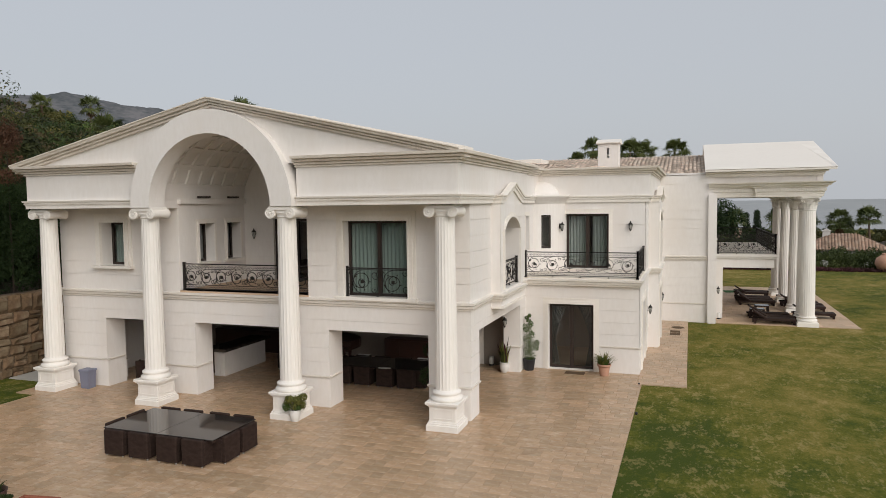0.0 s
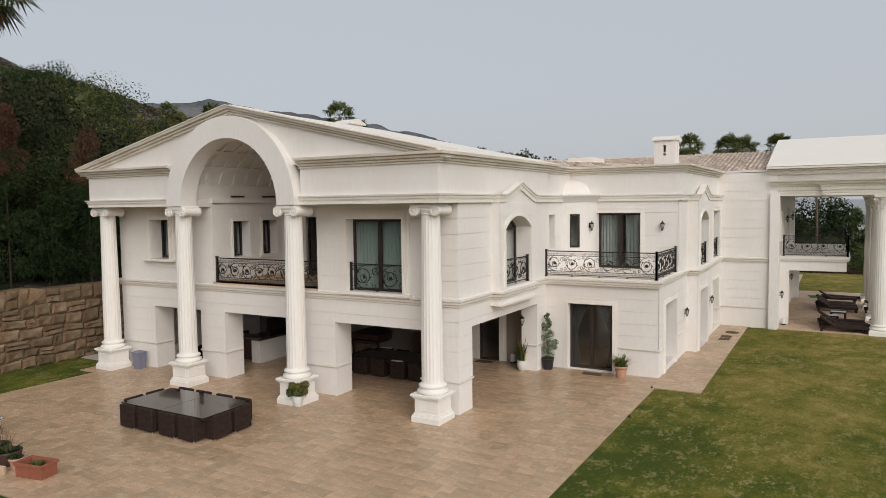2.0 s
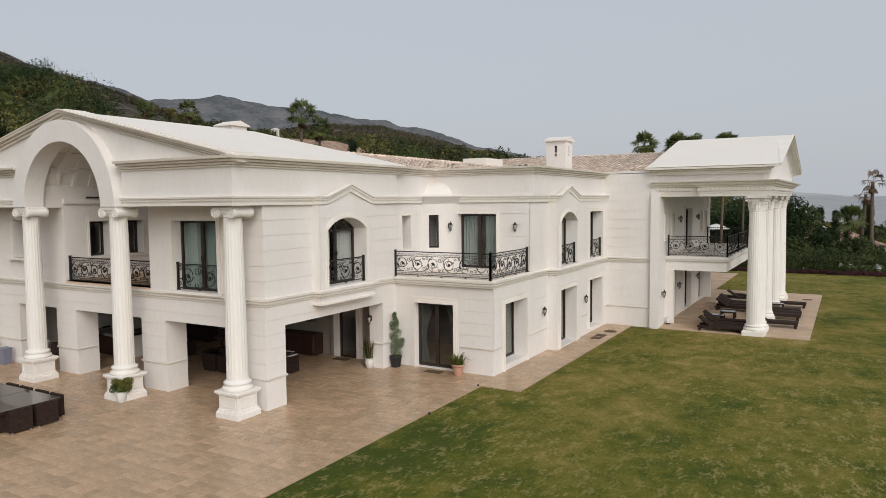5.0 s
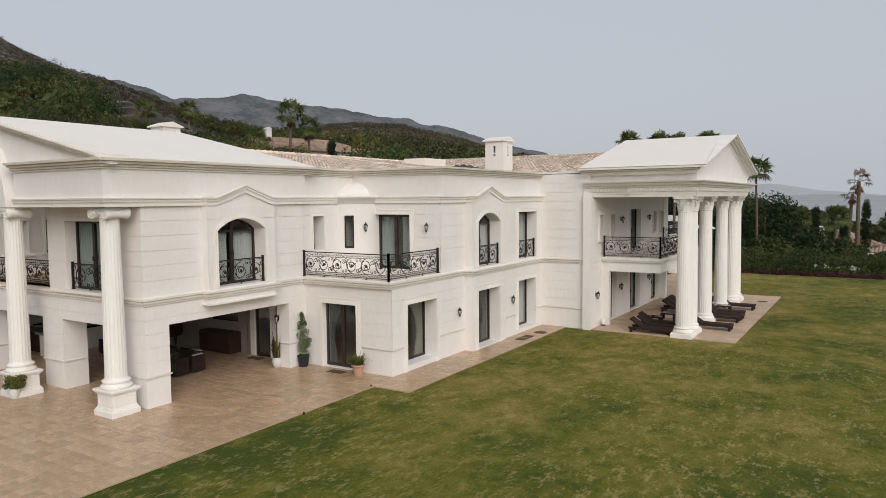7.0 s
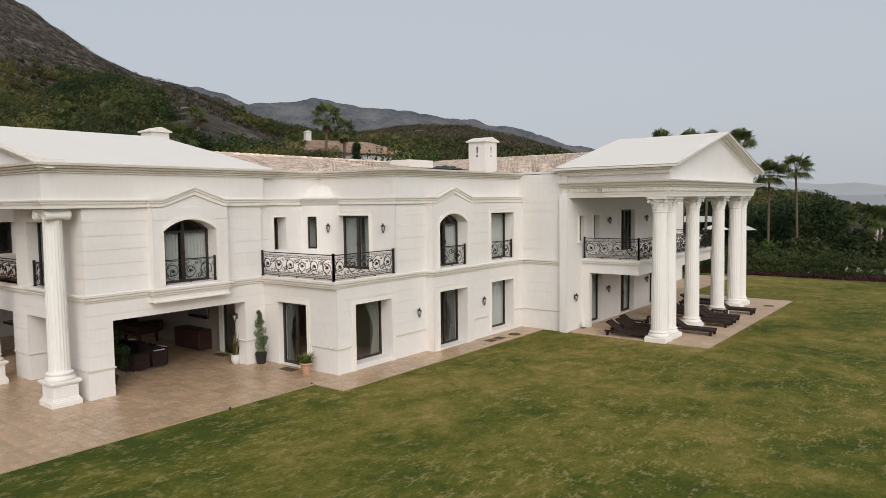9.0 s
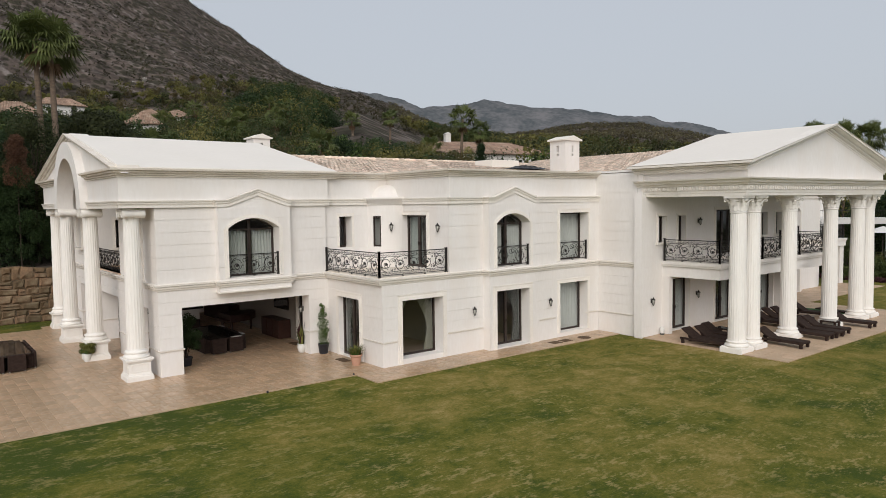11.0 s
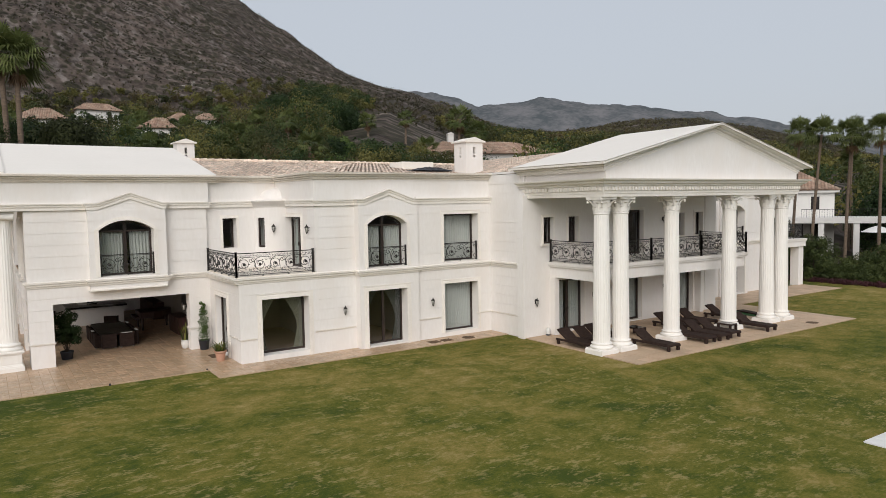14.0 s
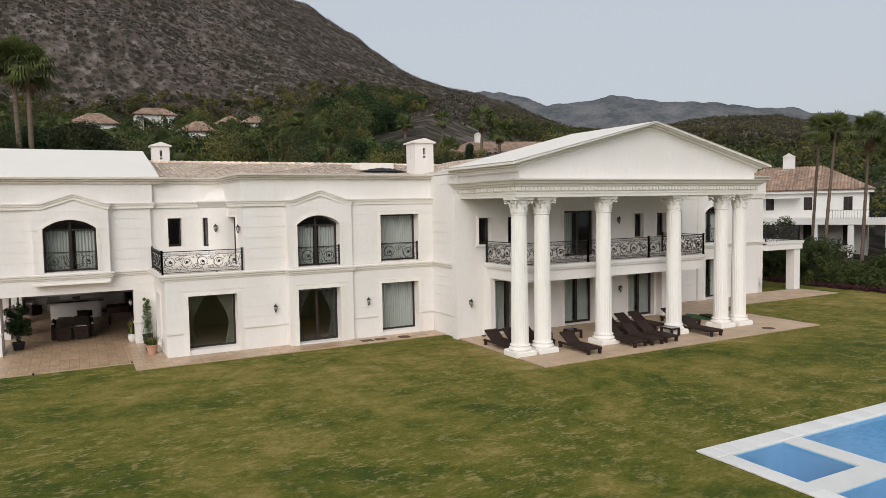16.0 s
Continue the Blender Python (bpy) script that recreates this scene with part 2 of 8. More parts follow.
wood_olive = leafy("olive_woodland_leaf", (0.042, 0.046, 0.014), (0.190, 0.172, 0.050), 0.2, 0.1, 3.2)
wood_dark = leafy("dark_woodland_leaf", (0.021, 0.027, 0.010), (0.088, 0.092, 0.032), 0.2, 0.1, 3.0)
wood_brown = leafy("brownish_scrub_leaf", (0.042, 0.038, 0.018), (0.125, 0.098, 0.046), 0.2, 0.1, 3.0)
# leaf tones greyed in the colour to stand for haze over the middle hill
wood_far = leafy("haze_greyed_wood_leaf", (0.060, 0.057, 0.032), (0.150, 0.136, 0.074), 0.2, 0.05, 3.0)
scrub_dark = leafy("dark_mountain_scrub", (0.030, 0.029, 0.017), (0.080, 0.070, 0.040), 0.3, 0.03, 3.0)
scrub_grey = leafy("dry_grey_scrub", (0.045, 0.039, 0.029), (0.110, 0.093, 0.070), 0.3, 0.03, 3.0)
leaf_white = leafy("white_blossom", (0.5, 0.5, 0.46), (0.7, 0.7, 0.66))

# lawn: green with straw-coloured dry patches at several sizes
lawn_mat = bpy.data.materials.new("patchy_mown_lawn")
t_, bs_ = nodes_of(lawn_mat)
N_, L_ = t_.nodes.new, t_.links.new
tc_ = N_("ShaderNodeTexCoord")
mp_ = N_("ShaderNodeMapping")
mp_.inputs["Scale"].default_value = (1.15, 0.9, 1)
mp_.inputs["Rotation"].default_value = (0, 0, 0.06)
L_(tc_.outputs["Object"], mp_.inputs[0])
grain_ = N_("ShaderNodeMapping")
grain_.inputs["Scale"].default_value = (1.9, 0.9, 1)
grain_.inputs["Rotation"].default_value = (0, 0, 0.03)
L_(tc_.outputs["Object"], grain_.inputs[0])
parts_ = []
for s_, d_, dist_, along_ in ((0.075, 4, 0.4, False), (0.30, 8, 0.5, False), (0.95, 12, 0.5, True), (5.2, 8, 0.2, "grain"), (15.0, 4, 0, False)):
    n_ = N_("ShaderNodeTexNoise")
    n_.inputs["Scale"].default_value, n_.inputs["Detail"].default_value, n_.inputs["Distortion"].default_value = s_, d_, dist_
    n_.inputs["Roughness"].default_value = 0.68
    L_(grain_.outputs[0] if along_ == "grain" else mp_.outputs[0] if along_ else tc_.outputs["Object"], n_.inputs["Vector"])
    parts_.append(n_.outputs["Fac"])
sep_ = N_("ShaderNodeSeparateXYZ")
L_(tc_.outputs["Object"], sep_.inputs[0])
# the ramp shifts paler and strawier towards the north
tone_y_ = N_("ShaderNodeMapRange")
tone_y_.inputs["From Min"].default_value, tone_y_.inputs["From Max"].default_value = 7, 25
tone_y_.inputs["To Min"].default_value, tone_y_.inputs["To Max"].default_value = -0.128, -0.018
L_(sep_.outputs["Y"], tone_y_.inputs["Value"])
# and darker and greener towards the east
tone_x_ = N_("ShaderNodeMapRange")
tone_x_.inputs["From Min"].default_value, tone_x_.inputs["From Max"].default_value = 3, 17
tone_x_.inputs["To Min"].default_value, tone_x_.inputs["To Max"].default_value = 0.008, -0.058
L_(sep_.outputs["X"], tone_x_.inputs["Value"])
sum_ = N_("ShaderNodeMath")
L_(tone_y_.outputs[0], sum_.inputs[0])
L_(tone_x_.outputs[0], sum_.inputs[1])
edge_ = N_("ShaderNodeMapRange")
edge_.inputs["From Min"].default_value, edge_.inputs["From Max"].default_value = 0.5, 3.5
edge_.inputs["To Min"].default_value, edge_.inputs["To Max"].default_value = -0.05, 0.0
L_(sep_.outputs["X"], edge_.inputs["Value"])
more_ = N_("ShaderNodeMath")
L_(sum_.outputs[0], more_.inputs[0])
L_(edge_.outputs[0], more_.inputs[1])
acc_ = more_.outputs[0]
for src_, wgt_ in zip(parts_, (0.23, 0.34, 0.26, 0.15, 0.12)):
    a_ = N_("ShaderNodeMath")
    a_.operation = "MULTIPLY_ADD"
    a_.inputs[1].default_value = wgt_
    L_(src_, a_.inputs[0])
    L_(acc_, a_.inputs[2])
    acc_ = a_.outputs[0]
cr_ = N_("ShaderNodeValToRGB")
els_ = cr_.color_ramp.elements
els_[0].position, els_[0].color = 0.425, (0.049, 0.069, 0.011, 1)
els_[1].position, els_[1].color = 0.605, (0.31, 0.235, 0.092, 1)
e_ = els_.new(0.475)
e_.color = (0.095, 0.104, 0.015, 1)
e_ = els_.new(0.54)
e_.color = (0.180, 0.150, 0.034, 1)
L_(acc_, cr_.inputs[0])
dab_, mask_ = N_("ShaderNodeTexNoise"), N_("ShaderNodeTexNoise")
dab_.inputs["Scale"].default_value, dab_.inputs["Detail"].default_value, dab_.inputs["Roughness"].default_value = 1.5, 9, 0.72
mask_.inputs["Scale"].default_value, mask_.inputs["Detail"].default_value = 0.16, 3
L_(grain_.outputs[0], dab_.inputs["Vector"])
L_(tc_.outputs["Object"], mask_.inputs["Vector"])
cut_, where_, both_, straw_ = N_("ShaderNodeMapRange"), N_("ShaderNodeMapRange"), N_("ShaderNodeMath"), N_("ShaderNodeMixRGB")
cut_.inputs["From Min"].default_value, cut_.inputs["From Max"].default_value, cut_.inputs["To Max"].default_value = 0.75, 0.85, 0.75
where_.inputs["From Min"].default_value, where_.inputs["From Max"].default_value, where_.inputs["To Min"].default_value = 0.34, 0.58, 0.25
both_.operation = "MULTIPLY"
straw_.inputs[2].default_value = (0.30, 0.238, 0.098, 1)
speck_, rough_ = N_("ShaderNodeTexNoise"), N_("ShaderNodeMath")
speck_.inputs["Scale"].default_value, speck_.inputs["Detail"].default_value = 7.0, 6
rough_.operation = "MULTIPLY_ADD"
rough_.inputs[1].default_value = 0.45
L_(grain_.outputs[0], speck_.inputs["Vector"])
L_(speck_.outputs["Fac"], rough_.inputs[0])
L_(dab_.outputs["Fac"], rough_.inputs[2])
L_(rough_.outputs[0], cut_.inputs["Value"])
L_(mask_.outputs["Fac"], where_.inputs["Value"])
L_(cut_.outputs[0], both_.inputs[0])
L_(where_.outputs[0], both_.inputs[1])
L_(both_.outputs[0], straw_.inputs[0])
L_(cr_.outputs[0], straw_.inputs[1])
L_(straw_.outputs[0], bs_.inputs["Base Color"])
bs_.inputs["Roughness"].default_value = 0.95
bs_.inputs["Specular IOR Level"].default_value = 0.1
b_ = N_("ShaderNodeBump")
b_.inputs["Strength"].default_value, b_.inputs["Distance"].default_value = 0.6, 0.04
L_(parts_[4], b_.inputs["Height"])
L_(b_.outputs[0], bs_.inputs["Normal"])

hill_mat = mat("rocky_scrub_hillside", (0.115, 0.090, 0.076), (0.060, 0.048, 0.040), 0.95, stretch=(0.3, 1, 0.6), mix=1.0, big=0.016, fine=0.22, bump=0.4, c3=(0.185, 0.16, 0.145), third=0.2, spec=0.05, dist=1.5)
# dark bushes dotted over the slope
t_ = hill_mat.node_tree
hb_ = t_.nodes["Principled BSDF"]
old_ = hb_.inputs["Base Color"].links[0].from_socket
tc_, vo_, ns_, ma_, mr_, mx_ = (t_.nodes.new(k) for k in ("ShaderNodeTexCoord", "ShaderNodeTexVoronoi", "ShaderNodeTexNoise", "ShaderNodeMath", "ShaderNodeMapRange", "ShaderNodeMixRGB"))
vo_.inputs["Scale"].default_value, ns_.inputs["Scale"].default_value, ns_.inputs["Detail"].default_value = 0.26, 0.03, 8
ma_.operation = "SUBTRACT"
mr_.inputs["From Min"].default_value, mr_.inputs["From Max"].default_value = -0.05, 0.12
mx_.inputs[2].default_value = (0.042, 0.038, 0.026, 1)
mb_ = t_.nodes.new("ShaderNodeMapping")
mb_.inputs["Scale"].default_value = (0.4, 1, 0.7)
t_.links.new(tc_.outputs["Object"], mb_.inputs[0])
t_.links.new(mb_.outputs[0], vo_.inputs["Vector"])
t_.links.new(mb_.outputs[0], ns_.inputs["Vector"])
t_.links.new(ns_.outputs["Fac"], ma_.inputs[0])
t_.links.new(vo_.outputs["Distance"], ma_.inputs[1])
t_.links.new(ma_.outputs[0], mr_.inputs["Value"])
t_.links.new(mr_.outputs[0], mx_.inputs[0])
t_.links.new(old_, mx_.inputs[1])
t_.links.new(mx_.outputs[0], hb_.inputs["Base Color"])
# fine broken rock and dry grass
gn_, gr_, gm_ = (t_.nodes.new(k) for k in ("ShaderNodeTexNoise", "ShaderNodeMapRange", "ShaderNodeMixRGB"))
gn_.inputs["Scale"].default_value, gn_.inputs["Detail"].default_value, gn_.inputs["Roughness"].default_value = 0.16, 10, 0.78
gr_.inputs["From Min"].default_value, gr_.inputs["From Max"].default_value = 0.38, 0.64
gr_.inputs["To Min"].default_value, gr_.inputs["To Max"].default_value = 0.42, 1.5
gm_.blend_type = "MULTIPLY"
gm_.inputs[0].default_value = 1.0
t_.links.new(mb_.outputs[0], gn_.inputs["Vector"])
t_.links.new(gn_.outputs[0], gr_.inputs["Value"])
t_.links.new(hb_.inputs["Base Color"].links[0].from_socket, gm_.inputs[1])
t_.links.new(gr_.outputs[0], gm_.inputs[2])
t_.links.new(gm_.outputs[0], hb_.inputs["Base Color"])
# distance haze put into the ridge: greyed base colours and a faint bluish glow
ridge_mat = mat("distant_ridge_haze_glow", (0.125, 0.118, 0.118), (0.045, 0.050, 0.050), 0.95, mix=1.0, big=0.009, fine=0.05, bump=0.6, spec=0.0, dist=15.0)
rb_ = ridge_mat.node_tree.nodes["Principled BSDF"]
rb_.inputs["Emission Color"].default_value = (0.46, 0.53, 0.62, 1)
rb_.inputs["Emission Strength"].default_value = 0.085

# haze over the plain, made by a pale emission
haze_mat = mat("haze_glow_plain", (0.085, 0.09, 0.09), (0.045, 0.052, 0.05), 0.95, mix=0.9, big=0.006, fine=0.05, bump=0.3, spec=0.0, dist=10.0)
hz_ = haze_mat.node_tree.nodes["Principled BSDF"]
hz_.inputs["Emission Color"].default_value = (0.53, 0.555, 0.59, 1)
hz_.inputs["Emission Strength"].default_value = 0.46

# stronger emission for the haze in front of the low hills
haze_far = mat("haze_glow_hills", (0.085, 0.09, 0.09), (0.05, 0.056, 0.056), 0.95, mix=0.9, big=0.004, fine=0.03, bump=0.3, spec=0.0, dist=10.0)
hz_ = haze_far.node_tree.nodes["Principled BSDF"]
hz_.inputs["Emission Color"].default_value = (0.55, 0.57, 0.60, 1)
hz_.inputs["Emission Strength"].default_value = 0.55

# pool water: clear, ruffled
water = bpy.data.materials.new("clear_pool_water")
t_, bs_ = nodes_of(water)
t_.nodes.remove(bs_)
wc_, wg_, wf_, wm_ = (t_.nodes.new(k) for k in ("ShaderNodeBsdfTransparent", "ShaderNodeBsdfGlossy", "ShaderNodeFresnel", "ShaderNodeMixShader"))
wc_.inputs[0].default_value = (0.75, 0.9, 0.95, 1)
wg_.inputs["Roughness"].default_value = 0.03
wf_.inputs["IOR"].default_value = 1.33
wt_, wno_, wb_ = (t_.nodes.new(k) for k in ("ShaderNodeTexCoord", "ShaderNodeTexNoise", "ShaderNodeBump"))
wno_.inputs["Scale"].default_value = 5
wb_.inputs["Strength"].default_value, wb_.inputs["Distance"].default_value = 0.14, 0.05
t_.links.new(wt_.outputs["Object"], wno_.inputs["Vector"])
t_.links.new(wno_.outputs["Fac"], wb_.inputs["Height"])
t_.links.new(wb_.outputs[0], wg_.inputs["Normal"])
t_.links.new(wb_.outputs[0], wf_.inputs["Normal"])
t_.links.new(wf_.outputs[0], wm_.inputs[0])
t_.links.new(wc_.outputs[0], wm_.inputs[1])
t_.links.new(wg_.outputs[0], wm_.inputs[2])
t_.links.new(wm_.outputs[0], t_.nodes["Material Output"].inputs["Surface"])

# ---------------------------------------------------------------- mesh tools
UP = Vector((0, 0, 1))


def box(bm, x0, x1, y0, y1, z0, z1):
    vs = [bm.verts.new((x, y, z)) for z in (z0, z1) for x, y in ((x0, y0), (x1, y0), (x1, y1), (x0, y1))]
    for q in ((3, 2, 1, 0), (4, 5, 6, 7), (0, 1, 5, 4), (1, 2, 6, 5), (2, 3, 7, 6), (3, 0, 4, 7)):
        bm.faces.new([vs[i] for i in q])
    return vs


def cbox(bm, x0, x1, y0, y1, z0, z1, c=0.01):
    """A box with chamfered upright edges and a chamfered top."""
    def ring(i, z):
        return [bm.verts.new(p) for p in ((x0 + i + c, y0 + i, z), (x1 - i - c, y0 + i, z), (x1 - i, y0 + i + c, z), (x1 - i, y1 - i - c, z), (x1 - i - c, y1 - i, z), (x0 + i + c, y1 - i, z), (x0 + i, y1 - i - c, z), (x0 + i, y0 + i + c, z))]
    rings = [ring(0, z0), ring(0, z1 - c), ring(c, z1)]
    for a, b in zip(rings, rings[1:]):
        for k in range(8):
            bm.faces.new((a[k], a[(k + 1) % 8], b[(k + 1) % 8], b[k]))
    bm.faces.new(rings[0][::-1])
    bm.faces.new(rings[-1])


def lathe(bm, prof, n=24, cx=0.0, cy=0.0, cap=True, squash=1.0):
    rings = []
    for r, z in prof:
        rings.append([bm.verts.new((cx + r * math.cos(2 * math.pi * k / n), cy + squash * r * math.sin(2 * math.pi * k / n), z)) for k in range(n)])
    for a, b in zip(rings, rings[1:]):
        for k in range(n):
            f = bm.faces.new((a[k], a[(k + 1) % n], b[(k + 1) % n], b[k]))
            f.smooth = True
    if cap:
        bm.faces.new(rings[0][::-1])
        bm.faces.new(rings[-1])
    return rings


def tube(bm, pts, r, n=4, closed=False, taper=1.0):
    pts = [Vector(p) for p in pts]
    rings = []
    m = len(pts)
    for i, p in enumerate(pts):
        a = pts[i - 1] if (i or closed) else p
        b = pts[(i + 1) % m] if (i < m - 1 or closed) else p
        d = (b - a).normalized() if (b - a).length > 1e-9 else Vector((1, 0, 0))
        side = d.cross(UP)
        if side.length < 1e-3:
            side = d.cross(Vector((0, 1, 0)))
        side.normalize()
        up = side.cross(d)
        rr = r * (1 + (taper - 1) * i / max(1, m - 1))
        rings.append([bm.verts.new(p + rr * (math.cos(2 * math.pi * (k + 0.5) / n) * side + math.sin(2 * math.pi * (k + 0.5) / n) * up)) for k in range(n)])
    for i in range(m if closed else m - 1):
        a, b = rings[i], rings[(i + 1) % m]
        for k in range(n):
            bm.faces.new((a[k], a[(k + 1) % n], b[(k + 1) % n], b[k]))
    if not closed:
        bm.faces.new(rings[0][::-1])
        bm.faces.new(rings[-1])


def sweep(bm, path, prof, inner=-0.12):
    """Carries a profile of (out, up) along a line; out is to the right of the way."""
    path = [Vector(p) for p in path]
    flat = [Vector((p.x, p.y, 0)) for p in path]
    prof = [(inner, prof[0][1]), *prof, (inner, prof[-1][1])]
    rings = []
    for i, p in enumerate(path):
        d0 = (flat[i] - flat[i - 1]).normalized() if i else None
        d1 = (flat[i + 1] - flat[i]).normalized() if i < len(path) - 1 else None
        d0, d1 = d0 or d1, d1 or d0
        n0, n1 = Vector((d0.y, -d0.x, 0)), Vector((d1.y, -d1.x, 0))
        n = (n0 + n1).normalized()
        n = n / max(0.3, n.dot(n0))
        rings.append([bm.verts.new(p + n * o + UP * u) for o, u in prof])
    k = len(prof)
    for a, b in zip(rings, rings[1:]):
        for j in range(k):
            bm.faces.new((a[j], a[(j + 1) % k], b[(j + 1) % k], b[j]))
    bm.faces.new(rings[0])
    bm.faces.new(rings[-1][::-1])


def prism(bm, poly, a, b, axis="y"):
    """A flat outline, pushed from a to b along an axis. poly holds the two other coordinates in order."""
    def at(p, w):
        return (p[0], w, p[1]) if axis == "y" else (w, p[0], p[1]) if axis == "x" else (p[0], p[1], w)
    v0, v1 = [bm.verts.new(at(p, a)) for p in poly], [bm.verts.new(at(p, b)) for p in poly]
    n = len(poly)
    for k in range(n):
        bm.faces.new((v0[k], v0[(k + 1) % n], v1[(k + 1) % n], v1[k]))
    bm.faces.new(v0[::-1])
    bm.faces.new(v1)


def ring_face(bm, cx, cz, r0, r1, y0, y1, a0=0.0, a1=180.0, n=40, sq=1.0):
    """An arch: a ring between two radii and two depths."""
    rows = []
    for k in range(n + 1):
        a = radians(a0 + (a1 - a0) * k / n)
        c, s = math.cos(a), math.sin(a) * sq
        rows.append([bm.verts.new((cx + r * c, y, cz + r * s)) for r, y in ((r0, y0), (r1, y0), (r1, y1), (r0, y1))])
    for a, b in zip(rows, rows[1:]):
        for j in range(4):
            bm.faces.new((a[j], b[j], b[(j + 1) % 4], a[(j + 1) % 4]))
    bm.faces.new(rows[0])
    bm.faces.new(rows[-1][::-1])


def tidy(bm):
    bmesh.ops.recalc_face_normals(bm, faces=bm.faces[:])


def part(name, bm, material, parent=None, label="", m=None, smooth=False, clean=True):
    """Links a bmesh as one mesh object under a thing or a part."""
    if clean:
        tidy(bm)
    if m is not None:
        bm.transform(m)
    me = bpy.data.meshes.new(name)
    bm.to_mesh(me)
    bm.free()
    if smooth:
        me.polygons.foreach_set("use_smooth", [True] * len(me.polygons))
    me.materials.append(material)
    ob = new(name, me)
    if parent:
        ob.parent = parent
    if label:
        ob["label"] = label
    return ob


def share(name, me, parent, m):
    """Another object on a mesh that already stands."""
    ob = new(name, me)
    ob.parent = parent
    ob.matrix_basis = m
    return ob


def thing(name, label, category, at=(0, 0, 0), turn=0.0, group="", kind=""):
    ob = new(name)
    ob.empty_display_size = 0.2
    ob.matrix_basis = pose(*at, 0, 0, turn)
    return tagged(ob, label, category, group, kind)


def sheet(name, verts, faces, material, parent=None, smooth=False, label=""):
    """A mesh from numpy arrays of points and of equal-sided faces."""
    verts, faces = np.asarray(verts, np.float32), np.asarray(faces, np.int32)
    me = bpy.data.meshes.new(name)
    me.vertices.add(len(verts))
    me.vertices.foreach_set("co", verts.ravel())
    k = faces.shape[1]
    me.loops.add(faces.size)
    me.loops.foreach_set("vertex_index", faces.ravel())
    me.polygons.add(len(faces))
    me.polygons.foreach_set("loop_start", np.arange(0, faces.size, k, dtype=np.int32))
    me.polygons.foreach_set("use_smooth", np.full(len(faces), bool(smooth)))
    me.update(calc_edges=True)
    me.materials.append(material)
    ob = new(name, me)
    if parent:
        ob.parent = parent
    if label:
        ob["label"] = label
    return ob


def B():
    return bmesh.new()


EAST = 90.0     # local x runs north, local y runs inwards (west)


def wall_mesh(bm, u0, u1, z0, z1, thick, holes=()):
    """A wall in its own frame: u along it, y inwards. holes: (u0, u1, z0, z1)."""
    us = sorted({u0, u1, *[min(max(h[k], u0), u1) for h in holes for k in (0, 1)]})
    zs = sorted({z0, z1, *[min(max(h[k], z0), z1) for h in holes for k in (2, 3)]})
    for a, b in zip(us, us[1:]):
        for c, d in zip(zs, zs[1:]):
            if b - a > 1e-4 and d - c > 1e-4 and not any(h[0] < (a + b) / 2 < h[1] and h[2] < (c + d) / 2 < h[3] for h in holes):
                box(bm, a, b, 0, thick, c, d)


def courses(u0, u1, holes, bands):
    """The blocks of the scored courses that stand a little proud of a wall, cut at its openings."""
    gap, proud, out = 0.020, 0.017, []
    for f, t, step in bands:
        n = max(1, round((t - f) / step))
        for k in range(n):
            lo, hi = f + (t - f) * k / n + gap / 2, f + (t - f) * (k + 1) / n - gap / 2
            cuts = sorted({lo, hi, *[h[j] for h in holes for j in (2, 3) if lo < h[j] < hi]})
            for c, d in zip(cuts, cuts[1:]):
                blocked = sorted((max(h[0], u0), min(h[1], u1)) for h in holes if h[2] < (c + d) / 2 < h[3] and h[1] > u0 and h[0] < u1)
                at = u0
                for p, q in [*blocked, (u1, None)]:
                    if p - at > 0.02:
                        out.append((at, p, -proud, 0.004, c, d))
                    at = q if q is not None else at
    return out


def spandrel(bm, u0, u1, zs, zt, thick, n=18):
    """Fills a rectangle above a low arch that springs at zs and tops at zt."""
    mid, half, rise = (u0 + u1) / 2, (u1 - u0) / 2, zt - zs
    rad = (half * half + rise * rise) / (2 * rise)

    def f(u):
        return zs + rise - rad + math.sqrt(max(0, rad * rad - (u - mid) ** 2))
    for k in range(n):
        a, b = u0 + (u1 - u0) * k / n, u0 + (u1 - u0) * (k + 1) / n
        prism(bm, [(a, f(a)), (b, f(b)), (b, zt + 0.002), (a, zt + 0.002)], -0.004, thick)
    return f


def arc_z(u, u0, u1, zs, zt):
    mid, half, rise = (u0 + u1) / 2, (u1 - u0) / 2, zt - zs
    rad = (half * half + rise * rise) / (2 * rise)
    return zs + rise - rad + math.sqrt(max(0, rad * rad - (u - mid) ** 2))


